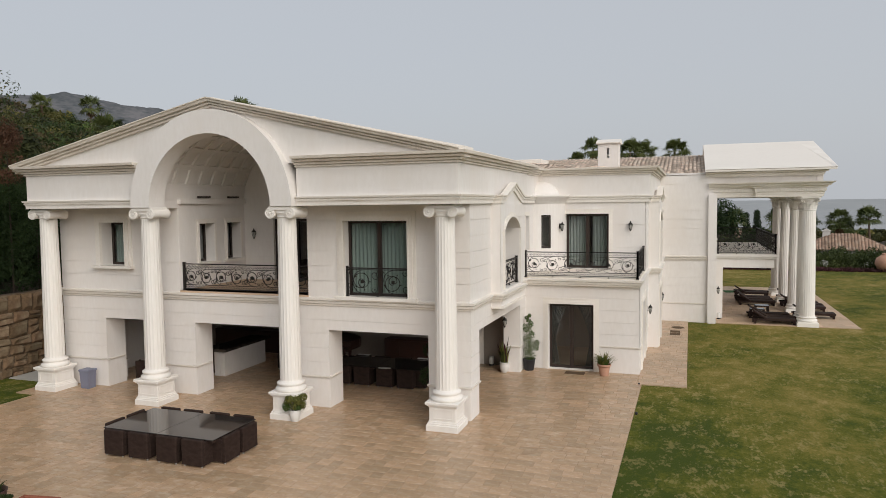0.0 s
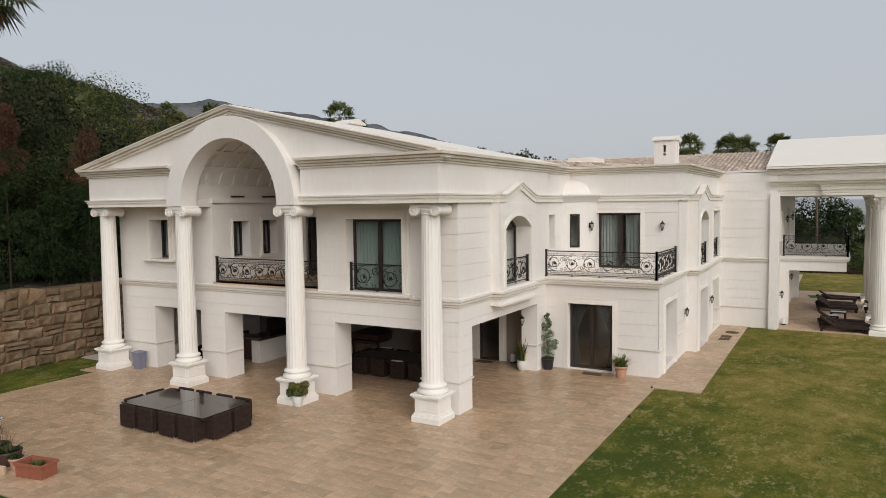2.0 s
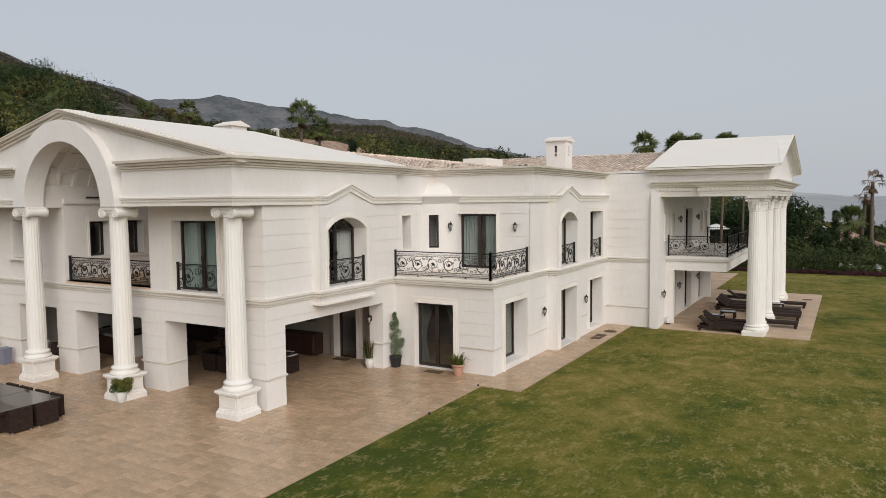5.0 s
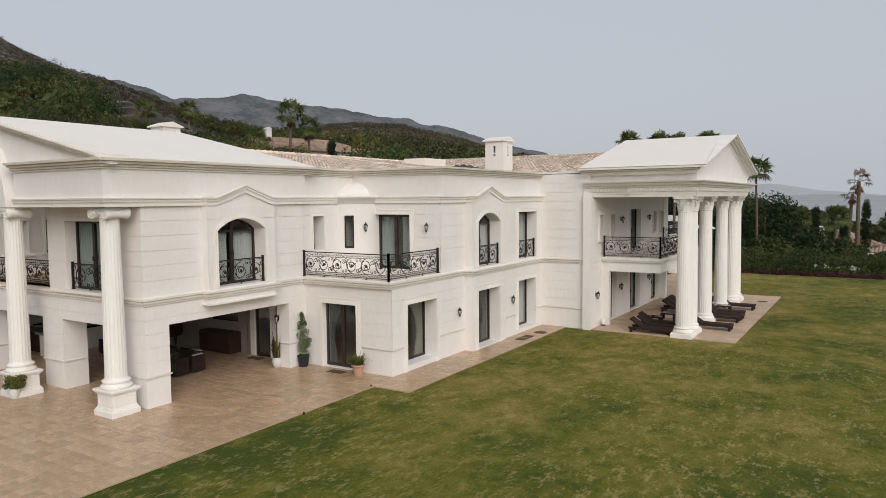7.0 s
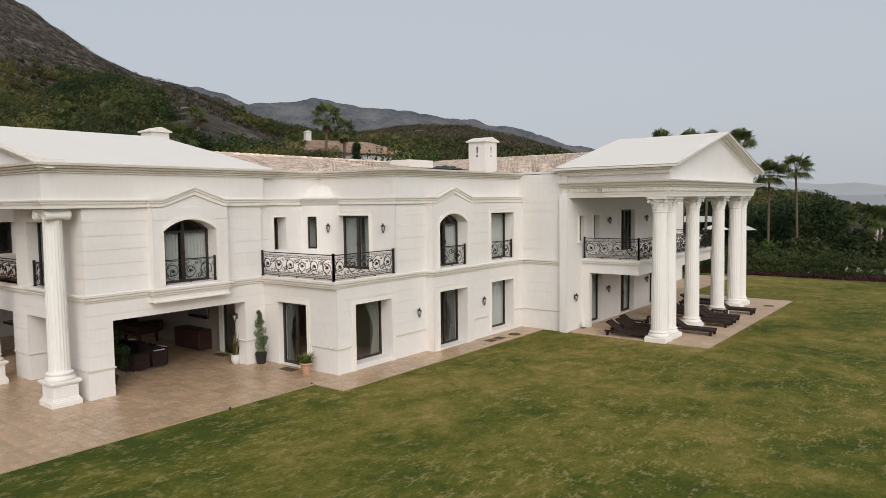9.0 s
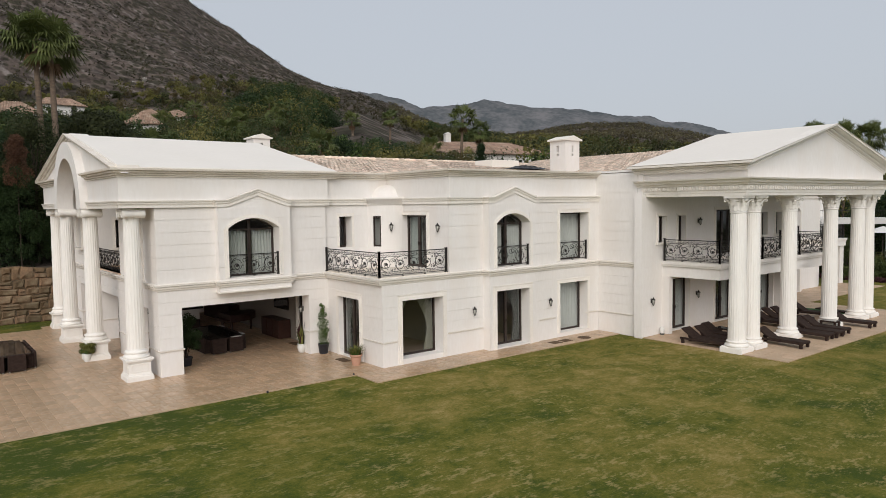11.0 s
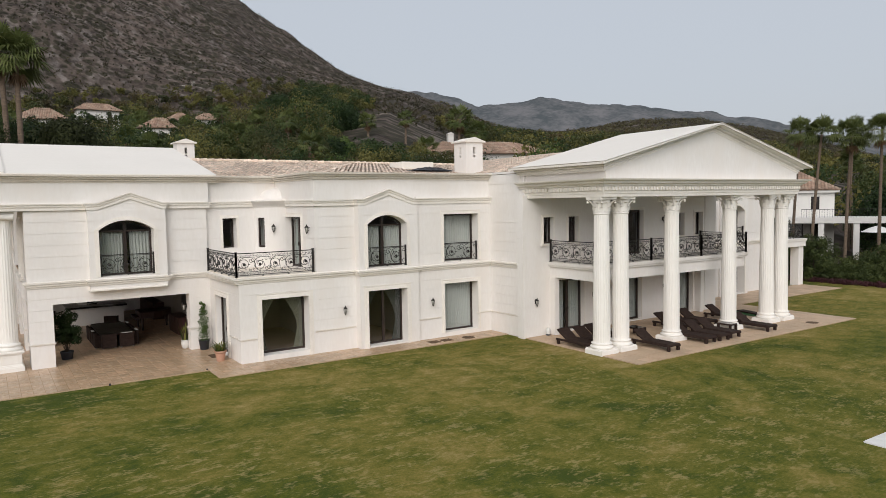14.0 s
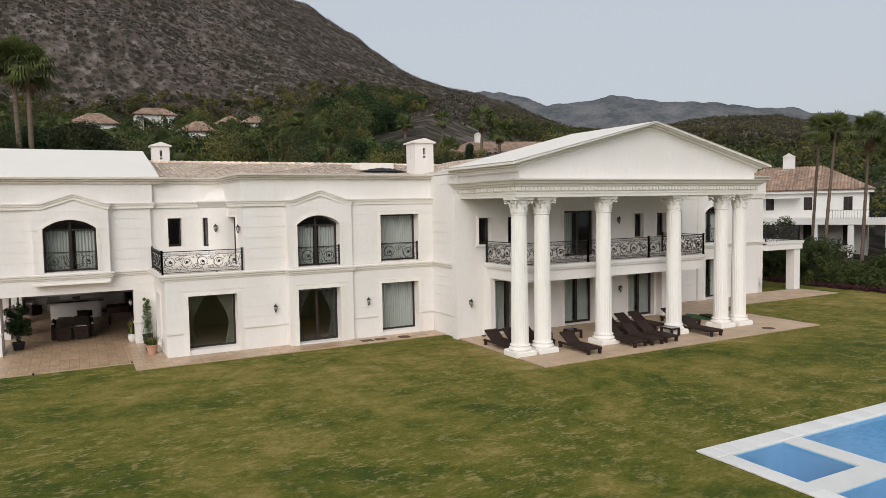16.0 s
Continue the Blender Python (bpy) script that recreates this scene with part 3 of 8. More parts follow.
def surround(bm, u0, u1, z0, z1, w=0.16, d=0.05, sill=True, spring=None, head=True):
    """The moulded frame round an opening, standing out of the wall."""
    for k, (ww, dd) in enumerate(((w, d * 0.55), (w * 0.62, d), (w * 0.25, d * 1.25))):
        top = spring if spring else z1 + ww
        g = 0.004 + 0.002 * k
        box(bm, u0 - ww, u0 - g, -dd, 0.03, z0, top)
        box(bm, u1 + g, u1 + ww, -dd, 0.03, z0, top)
        if spring:
            n = 20
            for i in range(n):
                a, b = u0 + (u1 - u0) * i / n, u0 + (u1 - u0) * (i + 1) / n
                ea, eb = u0 - ww + (u1 - u0 + 2 * ww) * i / n, u0 - ww + (u1 - u0 + 2 * ww) * (i + 1) / n
                prism(bm, [(a, arc_z(a, u0, u1, spring, z1) + g), (b, arc_z(b, u0, u1, spring, z1) + g), (eb, arc_z(eb, u0 - ww, u1 + ww, spring, z1 + ww)), (ea, arc_z(ea, u0 - ww, u1 + ww, spring, z1 + ww))], -dd, 0.03)
        elif head:
            box(bm, u0 - g, u1 + g, -dd, 0.03, z1 + g, z1 + ww)
    if head and not spring:
        box(bm, u0 - w - 0.015, u1 + w + 0.015, -d * 0.95, 0.03, z1 + w, z1 + w + 0.03)
    if sill:
        box(bm, u0 - w - 0.06, u1 + w + 0.06, -d * 2.1, 0.03, z0 - 0.09, z0)


def scroll(cx, cz, r, turns, way, start, n=22):
    out = []
    for k in range(n + 1):
        f = k / n
        a = start + way * turns * 2 * math.pi * f
        rr = r * (1 - 0.86 * f)
        out.append((cx + rr * math.cos(a), 0, cz + rr * math.sin(a)))
    return out


def iron_panel(bm, length, h, r=0.0135, module=0.62, lace=True):
    """Scrollwork between rails: rows of small diamonds above and below, paired scrolls with rosettes between them."""
    n = max(1, round(length / module))
    w = length / n
    lo, hi = (0.05 + 0.13, h - 0.05 - 0.13) if lace else (0.06, h - 0.06)
    mid, rad = (lo + hi) / 2, min(w * 0.46, (hi - lo) * 0.49)
    for z in (lo, hi):
        tube(bm, [(0, 0, z), (length, 0, z)], r * 0.9)
    for k in range(n):
        c, way = (k + 0.5) * w, 1 if k % 2 else -1
        tube(bm, scroll(c, mid, rad, 1.65, way, math.pi / 2 * way), r)
        tube(bm, scroll(c + way * rad * 0.05, mid, rad * 0.97, 0.9, -way, -math.pi / 2 * way, 14), r)
        for s in (-1, 1):
            tube(bm, scroll(c - s * w * 0.42, mid + s * way * (hi - lo) * 0.28, w * 0.16, 1.3, s, 0.4, 14), r * 0.9)
            tube(bm, scroll(c - s * w * 0.40, mid - s * way * (hi - lo) * 0.36, w * 0.10, 1.1, -s, 2.4, 10), r * 0.9)
        lathe_disc(bm, c, mid, 0.065)
        for q in range(5):
            a = 1.25 * q + k
            lathe_disc(bm, c + rad * 0.72 * math.cos(a), mid + rad * 0.72 * math.sin(a), 0.026, 6, 0.012)
    if lace:
        m = max(2, round(length / 0.13))
        v = length / m
        for zc in (0.05 + 0.065, h - 0.05 - 0.065):
            for k in range(m):
                x = (k + 0.5) * v
                tube(bm, [(x - v * 0.5, 0, zc), (x, 0, zc + 0.06), (x + v * 0.5, 0, zc), (x, 0, zc - 0.06)], r * 0.55, closed=True)
                lathe_disc(bm, x, zc, 0.018)


def lathe_disc(bm, x, z, r, n=8, d=0.02):
    front = [bm.verts.new((x + r * math.cos(2 * math.pi * k / n) * (1 if k % 2 else 0.8), -d * 0.4, z + r * math.sin(2 * math.pi * k / n) * (1 if k % 2 else 0.8))) for k in range(n)]
    back_ = [bm.verts.new((v.co.x, d * 0.4, v.co.z)) for v in front]
    c0, c1 = bm.verts.new((x, -d, z)), bm.verts.new((x, d, z))
    for k in range(n):
        bm.faces.new((front[k], front[(k + 1) % n], c0))
        bm.faces.new((back_[(k + 1) % n], back_[k], c1))
        bm.faces.new((front[(k + 1) % n], front[k], back_[k], back_[(k + 1) % n]))


def railing(parent, p0, p1, z, h=0.93, posts=True, name="railing", mid=None, module=0.62, lace=True):
    """A run of wrought iron from p0 to p1: rails, end posts and a scrollwork panel."""
    p0, p1 = Vector((*p0, z)), Vector((*p1, z))
    d = p1 - p0
    L = d.length
    m = Matrix.Translation(p0) @ pose(0, 0, 0, 0, 0, math.degrees(math.atan2(d.y, d.x)))
    bm = B()
    box(bm, 0, L, -0.022, 0.022, h - 0.035, h)
    box(bm, 0, L, -0.014, 0.014, 0.04, 0.062)
    for k in range(1, int(L / 1.3) + 1):
        x = k * L / (int(L / 1.3) + 1)
        box(bm, x - 0.012, x + 0.012, -0.012, 0.012, -0.01, 0.05)
        box(bm, x - 0.03, x + 0.03, -0.03, 0.03, -0.01, 0.012)
    r = part(name, bm, iron, parent, "black wrought iron railing with scrolls", m)
    bm = B()
    iron_panel(bm, L, h, module=module, lace=lace)
    part("scrollwork", bm, iron, r, m=m, clean=False)
    if posts:
        for x in ([0, L] if mid is None else [0, *mid, L]):
            bm = B()
            box(bm, x - 0.035, x + 0.035, -0.035, 0.035, -0.02, h + 0.02)
            box(bm, x - 0.045, x + 0.045, -0.045, 0.045, h + 0.02, h + 0.045)
            box(bm, x - 0.05, x + 0.05, -0.05, 0.05, -0.02, 0.02)
            part("post", bm, iron, r, m=m)
    return r


def folds(bm, u0, u1, z0, z1, y, amp=0.05, waves=9, gather=None):
    """A hanging curtain with soft folds; gather pulls its middle towards one side."""
    n, rows = waves * 6, 10
    grid = []
    for j in range(rows + 1):
        f = j / rows
        z = z1 + (z0 - z1) * f
        row = []
        for i in range(n + 1):
            g = i / n
            u = u0 + (u1 - u0) * g
            if gather:
                pull = math.sin(math.pi * min(1, f / 0.62) / 2) if f < 0.62 else 1 - 0.35 * (f - 0.62) / 0.38
                u = gather + (u - gather) * (1 - 0.72 * pull)
            row.append(bm.verts.new((u, y + amp * math.sin(g * waves * 2 * math.pi + 0.6 * math.sin(3 * f + g * 5)) * (0.6 + 0.5 * f), z)))
        grid.append(row)
    for j in range(rows):
        for i in range(n):
            f = bm.faces.new((grid[j][i], grid[j][i + 1], grid[j + 1][i + 1], grid[j + 1][i]))
            f.smooth = True


def window_unit(parent, m, u0, u1, z0, z1, recess=0.28, leaves=2, spring=None, curtain="both", fr=0.075, name="window", label="", cloth=None):
    """A dark framed window or glazed door set back in its opening: frame, panes, curtains."""
    y0, y1 = recess, recess + 0.07
    bm = B()
    top = spring or z1
    box(bm, u0, u0 + fr, y0, y1, z0, top)
    box(bm, u1 - fr, u1, y0, y1, z0, top)
    box(bm, u0 + fr, u1 - fr, y0, y1, z0, z0 + fr * 1.1)
    if spring:
        n = 20
        for i in range(n):
            a, b = u0 + (u1 - u0) * i / n, u0 + (u1 - u0) * (i + 1) / n
            za, zb = arc_z(a, u0, u1, spring, z1), arc_z(b, u0, u1, spring, z1)
            prism(bm, [(a, max(za - fr * 1.1, spring - 0.02)), (b, max(zb - fr * 1.1, spring - 0.02)), (b, zb), (a, za)], y0, y1)
        box(bm, u0 + fr, u1 - fr, y0 + 0.005, y1 - 0.005, spring - 0.09, spring - 0.02)
    else:
        box(bm, u0 + fr, u1 - fr, y0, y1, z1 - fr, z1)
    step = (u1 - u0 - 2 * fr) / leaves
    for k in range(1, leaves):
        c = u0 + fr + k * step
        hi = (arc_z(c, u0, u1, spring, z1) - fr) if spring else z1 - fr
        box(bm, c - fr * 0.8, c + fr * 0.8, y0 - 0.01, y1, z0 + fr, hi)
        for s in (-1, 1):
            box(bm, c + s * fr * 0.45 - 0.012, c + s * fr * 0.45 + 0.012, y0 - 0.05, y0 - 0.01, z0 + 0.95, z0 + 1.1)
    w = part(name, bm, frame_brown, parent, label or "dark brown framed glazing", m)
    for k in range(leaves):
        a, b = u0 + fr + k * step, u0 + fr + (k + 1) * step
        bm = B()
        if spring:
            n = 8
            poly = [(a, z0 + fr), (b, z0 + fr)] + [(b + (a - b) * i / n, arc_z(b + (a - b) * i / n, u0, u1, spring, z1) - 0.03) for i in range(n + 1)]
            bm.faces.new([bm.verts.new((p[0], y0 + 0.035, p[1])) for p in poly])
        else:
            bm.faces.new([bm.verts.new((p[0], y0 + 0.035, p[1])) for p in ((a, z0 + fr), (b, z0 + fr), (b, z1 - fr), (a, z1 - fr))])
        ob = part("pane", bm, glass, w, m=m, clean=False)
        ob.visible_shadow = False
    yc = recess + 0.22
    ztop = (z1 - 0.06) if not spring else spring - 0.05
    if curtain in ("both", "sheer"):
        q = (u1 - u0)
        spans = [(u0 - 0.05, u0 + q * (0.47 if curtain == "both" else 0.52)), (u1 - q * (0.40 if curtain == "both" else 0.5), u1 + 0.05)]
        for a, b in spans:
            bm = B()
            folds(bm, a, b, z0 + 0.03, ztop, yc, waves=max(5, int((b - a) * 9)))
            part("curtain", bm, cloth or drape, w, "pale green-white hanging curtain", m, clean=False)
    elif curtain == "tied":
        for a, b, g in ((u0 - 0.05, u0 + (u1 - u0) * 0.40, u0 + 0.02), (u1 - (u1 - u0) * 0.40, u1 + 0.05, u1 - 0.02)):
            bm = B()
            folds(bm, a, b, z0 + 0.03, ztop, yc, waves=9, gather=g)
            part("curtain", bm, cloth or drape_warm, w, "cream curtain tied back to the side", m, clean=False)
    elif curtain in ("left", "right"):
        q = u1 - u0
        a, b = (u0 - 0.05, u0 + q * 0.42) if curtain == "left" else (u1 - q * 0.42, u1 + 0.05)
        bm = B()
        folds(bm, a, b, z0 + 0.03, ztop, yc, waves=7)
        part("curtain", bm, drape, w, "pale hanging curtain", m, clean=False)
    return w


def wall_lantern(at, turn, label="black iron wall lantern on a scrolled bracket"):
    """A carriage lantern: back plate, arm, cage, cap and glass."""
    t = thing("wall_lantern", label, "wall lamp", at, turn, "wall lanterns")
    bm = B()
    box(bm, -0.05, 0.05, -0.02, 0.0, -0.13, 0.13)
    tube(bm, [(0, -0.02, -0.08), (0, -0.12, -0.14), (0, -0.19, -0.05), (0, -0.17, 0.14), (0, -0.16, 0.18)], 0.012, 6)
    part("bracket", bm, iron, t)
    bm = B()
    lathe(bm, [(0.02, -0.27), (0.045, -0.22), (0.05, -0.2)], 6, 0, -0.16)
    lathe(bm, [(0.12, 0.06), (0.10, 0.09), (0.04, 0.15), (0.015, 0.22)], 6, 0, -0.16)
    for k in range(6):
        a = 2 * math.pi * k / 6
        tube(bm, [(0.05 * math.cos(a), -0.16 + 0.05 * math.sin(a), -0.2), (0.11 * math.cos(a), -0.16 + 0.11 * math.sin(a), 0.07)], 0.008)
    part("cage", bm, iron, t)
    bm = B()
    lathe(bm, [(0.042, -0.2), (0.1, 0.06)], 6, 0, -0.16)
    part("glass", bm, lamp_glass, t, "frosted lantern glass")
    t.scale = (0.8, 0.8, 0.8)
    return t


# ---------------------------------------------------------------- foliage


def leaf_cards(rng, centres, radii, count, size, aspect=0.5, droop=0.0, corners=4):
    """count leaves round every centre, as small folded quads set at random."""
    c = np.repeat(np.asarray(centres, float), count, 0)
    r = np.repeat(np.asarray(radii, float).reshape(len(centres), -1) * np.ones((1, 3)), count, 0)
    d = rng.normal(size=c.shape)
    d /= np.linalg.norm(d, axis=1, keepdims=True)
    p = c + d * r * (0.55 + 0.45 * rng.random((len(c), 1)) ** 0.5)
    if droop:
        a = rng.normal(size=c.shape) * 0.8 + d * 0.7
        a[:, 2] -= droop
        side = rng.normal(size=c.shape)
    else:
        side = d + rng.normal(size=c.shape) * 0.38
        a = np.cross(side, rng.normal(size=c.shape))
    a /= np.linalg.norm(a, axis=1, keepdims=True)
    b = np.cross(a, side)
    b /= np.linalg.norm(b, axis=1, keepdims=True)
    s = size * (0.6 + 0.8 * rng.random((len(c), 1)))
    if corners == 3:
        return np.stack([p - a * s * 0.5, p + b * s * aspect * 0.6, p + a * s * 0.5], 1).reshape(-1, 3)
    v = np.stack([p - a * s * 0.5, p + b * s * aspect * 0.5, p + a * s * 0.5, p - b * s * aspect * 0.5], 1)
    return v.reshape(-1, 3)


def leaf_part(name, verts, material, parent=None, label="", corners=4):
    return sheet(name, verts, np.arange(len(verts)).reshape(-1, corners), material, parent, label=label)


def fan_palm(at, height, seed, crown=1.9, skirt=True, label="tall fan palm with a slim trunk and green crown", lean=0.03, fronds=34, material=None, trunk=0.2, category="palm tree", group="fan palms"):
    """A fan palm: ringed tapering trunk, fan leaves on stalks, a skirt of dry ones."""
    rng = np.random.default_rng(seed)
    t = thing("palm_tree", label, category, at, float(rng.random() * 360), group)
    bm = B()
    prof = [(trunk * 1.7, -0.6), (trunk * 1.5, 0.0), (trunk * 1.15, 0.5)]
    n = max(6, int(height / 0.4))
    for k in range(n + 1):
        f = k / n
        prof.append((trunk * (1.12 - 0.38 * f) * (1.06 if k % 2 else 0.97), 0.5 + (height - 0.5) * f))
    rings = lathe(bm, prof, 10)
    for ring in rings:
        for v in ring:
            v.co.x += lean * max(0, v.co.z) ** 1.3
    part("trunk", bm, trunk_bark, t)
    top = np.array([lean * height ** 1.3, 0, height])
    green, dry = [], []
    for k in range(fronds + (9 if skirt else 0)):
        old = k >= fronds
        az = rng.random() * 2 * math.pi
        el = radians(rng.uniform(-86, -66)) if old else radians(rng.uniform(-35, 80))
        L = crown * rng.uniform(0.45, 0.6)
        d = np.array([math.cos(az) * math.cos(el), math.sin(az) * math.cos(el), math.sin(el)])
        e = top + d * L
        side = np.cross(d, [0, 0, 1.0])
        side /= np.linalg.norm(side) + 1e-9
        nrm = np.cross(side, d)
        out = dry if old else green
        out.append([top - side * 0.02, top + side * 0.02, e + side * 0.015, e - side * 0.015])
        R = crown * rng.uniform(0.46, 0.64) * (0.55 if old else 1)
        m = 15
        for j in range(m):
            a0 = -1.9 + 3.8 * j / m
            a1 = a0 + 3.8 / m * 0.8
            am = (a0 + a1) / 2
            tip = e + R * (math.cos(am) * d + math.sin(am) * side) * (1 - 0.12 * abs(am)) - np.array([0, 0, 1]) * R * (0.30 + 0.2 * abs(am)) * rng.uniform(0.5, 1.2) + nrm * 0.05
            q0 = e + 0.5 * R * (math.cos(a0) * d + math.sin(a0) * side)
            q1 = e + 0.5 * R * (math.cos(a1) * d + math.sin(a1) * side)
            out.append([e, q0, tip, q1])
    leaf_part("crown", np.array(green).reshape(-1, 3), material or leaf_palm, t)
    if dry:
        leaf_part("dry_fronds", np.array(dry).reshape(-1, 3), leaf_dry, t, "brown dead fronds hanging below the crown")
    return t


def broadleaf(name, at, height, width, seed, material, label, category="tree", clumps=26, leaves=130, leaf=0.26, group="", low=0.28, trunk=0.16):
    """A tree: tapered trunk with limbs, and a crown of leaf clumps with gaps."""
    rng = np.random.default_rng(seed)
    t = thing(name, label, category, at, 0, group)
    bm = B()
    tube(bm, [(0, 0, -0.4), (0.05, 0.02, height * 0.25), (-0.04, 0.06, height * 0.5), (0.02, 0, height * 0.8)], trunk, 7, taper=0.3)
    cs, rs = [], []
    for k in range(clumps):
        a, h = rng.random() * 2 * math.pi, low + (1 - low) * rng.random()
        f = (h - low) / (1 - low)
        wr = width * 0.5 * math.sqrt(max(0.05, 1 - (2 * f - 0.85) ** 2 * 0.72)) * rng.uniform(0.45, 1)
        cs.append((wr * math.cos(a), wr * math.sin(a), height * h * 0.95))
        rs.append(width * rng.uniform(0.13, 0.24))
        if k % 3 == 0:
            c = Vector(cs[-1])
            tube(bm, [(0, 0, c.z * 0.6), c * 0.55 + Vector((0, 0, c.z * 0.33)), c], trunk * 0.35, 5, taper=0.3)
    part("trunk", bm, tree_bark, t)
    leaf_part("crown", leaf_cards(rng, cs, rs, leaves, leaf, aspect=0.8, corners=3), material, t, corners=3)
    return t

# ---------------------------------------------------------------- ground, far hills
NEAR_EL = ((-180, 4), (-120, 17), (-95, 23), (-85, 21.5), (-78, 18.6), (-72, 15.6), (-69.2, 13.7), (-65.8, 11.7), (-62.2, 10.1), (-60.3, 9.3), (-57.4, 8.3), (-54.3, 7.1), (-51, 5.7), (-47, 5.3), (-44, 5.6), (-40, 6.1), (-36, 6.1), (-31, 4.9), (-27, 3.6), (-24, 2.6), (-18, 1.0), (-10, -0.6), (0, -1.9), (25, -2.0), (90, -1.2), (150, -0.5), (180, 4))
FAR_EL = ((-75, 6), (-66, 8.6), (-62, 9.5), (-60, 9.6), (-58.4, 9.4), (-55.8, 8.75), (-53.2, 8.0), (-50.7, 8.35), (-47.3, 8.25), (-44.4, 7.75), (-41.7, 7.75), (-38, 7.0), (-36.2, 6.6), (-31.3, 5.6), (-27, 4.3), (-24, 3.6), (-20, 2.6), (-15, 1.5), (-9.7, 0.9), (-7.2, 1.0), (-4, 0.4), (0, 0.05), (2, -1.2), (16, -1.6))
HUB = (19.0, 13.0)


def lut(table, a):
    return np.interp(a, [p[0] for p in table], [p[1] for p in table])


def fractal(x, y, s, oct=4):
    """Sums of turned sine ridges: an uneven field in numpy."""
    out, amp = 0, 1.0
    for k in range(oct):
        c, sn = math.cos(1.3 * k + 0.4), math.sin(1.3 * k + 0.4)
        u, v = (x * c + y * sn) / s, (-x * sn + y * c) / s
        out = out + amp * (np.sin(u + 1.7 * np.sin(v * 0.8 + k)) * np.cos(v * 1.1 + 0.9 * np.sin(u * 0.7)))
        amp, s = amp * 0.5, s * 0.47
    return out


def terrain(x, y):
    """Height of the land: level round the villa, terraced to the west, falling to the north, rising to the mountain."""
    x, y = np.asarray(x, float), np.asarray(y, float)
    dx, dy = x - HUB[0], y - HUB[1]
    r, az = np.hypot(dx, dy), np.degrees(np.arctan2(dx, dy))
    f = np.clip((r - 55) / 1445, 0, None)
    rise = np.tan(np.radians(lut(NEAR_EL, az)))
    bend = np.interp(az, (-80, -68, -59, -30), (1.45, 1.2, 0.94, 1.05))
    slow = np.where(r < 1500, 1500 * rise * np.clip(f, 0, 1) ** bend, (1500 * rise) * np.clip(1 - (r - 1500) / 1500, 0, 1))
    # the mountain itself: a gentle foot, then one steep face
    foot = 1500 * rise * np.clip((np.minimum(r, 300) - 55) / 1445, 0, 1) ** bend
    top = 1000 * rise
    steep = np.where(r < 1000, foot + (top - foot) * np.clip((r - 300) / 700, 0, 1), top * np.clip(1 - (r - 1000) / 1500, 0, 1))
    z = slow + (steep - slow) * np.clip((-56 - az) / 8, 0, 1) * np.clip((az + 150) / 20, 0, 1)
    rough = np.clip((r - 150) / 600, 0, 1)
    z = z + rough * (fractal(x, y, 70.0) * 8 + fractal(x + 40, y, 30.0, 3) * 1.5) * np.clip(rise * 5, 0.1, 1)
    out_w = np.clip((-24.6 - x) / 1.0, 0, 1)
    out_e, out_n, out_s = np.clip((x - 96) / 3, 0, 1), np.clip((y - 75) / 6, 0, 1), np.clip((-56 - y) / 3, 0, 1)
    outside = np.maximum.reduce([out_w, out_e, out_n, out_s])
    step = 2.7 * np.clip((-24.6 - x) / 1.5, 0, 1) + 2.4 * np.clip((-26 - x) / 30, 0, 1)
    drop = -3.4 * np.clip((y - 76) / 30, 0, 1) * np.clip((x + 30) / 30, 0, 1)
    return np.where(outside > 0, (z + step + drop) * outside - 2.2 * (1 - outside), -2.2)


angs = np.radians(np.arange(0, 360, 0.6))
radii_ = np.concatenate([np.linspace(4, 60, 24), np.geomspace(62, 4400, 190)])
gx = HUB[0] + radii_[:, None] * np.sin(angs)[None]
gy = HUB[1] + radii_[:, None] * np.cos(angs)[None]
gz = terrain(gx, gy)
gv = np.stack([gx, gy, gz], -1).reshape(-1, 3)
na, nr = len(angs), len(radii_)
ii, jj = np.meshgrid(np.arange(nr - 1), np.arange(na), indexing="ij")
gf = np.stack([ii * na + jj, ii * na + (jj + 1) % na, (ii + 1) * na + (jj + 1) % na, (ii + 1) * na + jj], -1).reshape(-1, 4)[:, ::-1]
tagged(sheet("ground", gv, gf, hill_mat, smooth=True), "scrubby rocky hillside land rising to a mountain", "ground", kind="structure")

az_ = np.arange(-80, 50, 0.2)
rr_ = np.linspace(2300, 4200, 60)
el_ = np.tan(np.radians(lut(FAR_EL, az_)))
shape = np.clip(1 - np.abs(rr_ - 3300) / 1000, 0, 1) ** 0.8
bx = HUB[0] + rr_[:, None] * np.sin(np.radians(az_))[None]
by = HUB[1] + rr_[:, None] * np.cos(np.radians(az_))[None]
bz = 6 + 3300 * el_[None] * shape[:, None] - 60 * (1 - shape[:, None]) + fractal(bx, by, 170.0, 7) * 22 * np.clip(el_ / 0.09, 0.08, 1)[None] * shape[:, None] ** 0.3
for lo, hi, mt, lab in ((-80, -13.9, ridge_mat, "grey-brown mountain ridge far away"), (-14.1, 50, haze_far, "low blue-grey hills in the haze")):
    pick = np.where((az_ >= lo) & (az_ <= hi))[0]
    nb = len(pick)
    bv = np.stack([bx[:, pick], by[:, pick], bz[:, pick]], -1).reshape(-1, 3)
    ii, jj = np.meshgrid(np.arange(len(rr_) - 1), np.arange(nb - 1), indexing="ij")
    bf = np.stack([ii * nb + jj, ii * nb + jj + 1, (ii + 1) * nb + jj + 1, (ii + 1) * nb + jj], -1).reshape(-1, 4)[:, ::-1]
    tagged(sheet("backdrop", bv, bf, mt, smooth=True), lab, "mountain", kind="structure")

# flat coastal plain, its haze a pale glow in the material
pa_ = np.radians(np.arange(-14, 50.1, 0.8))
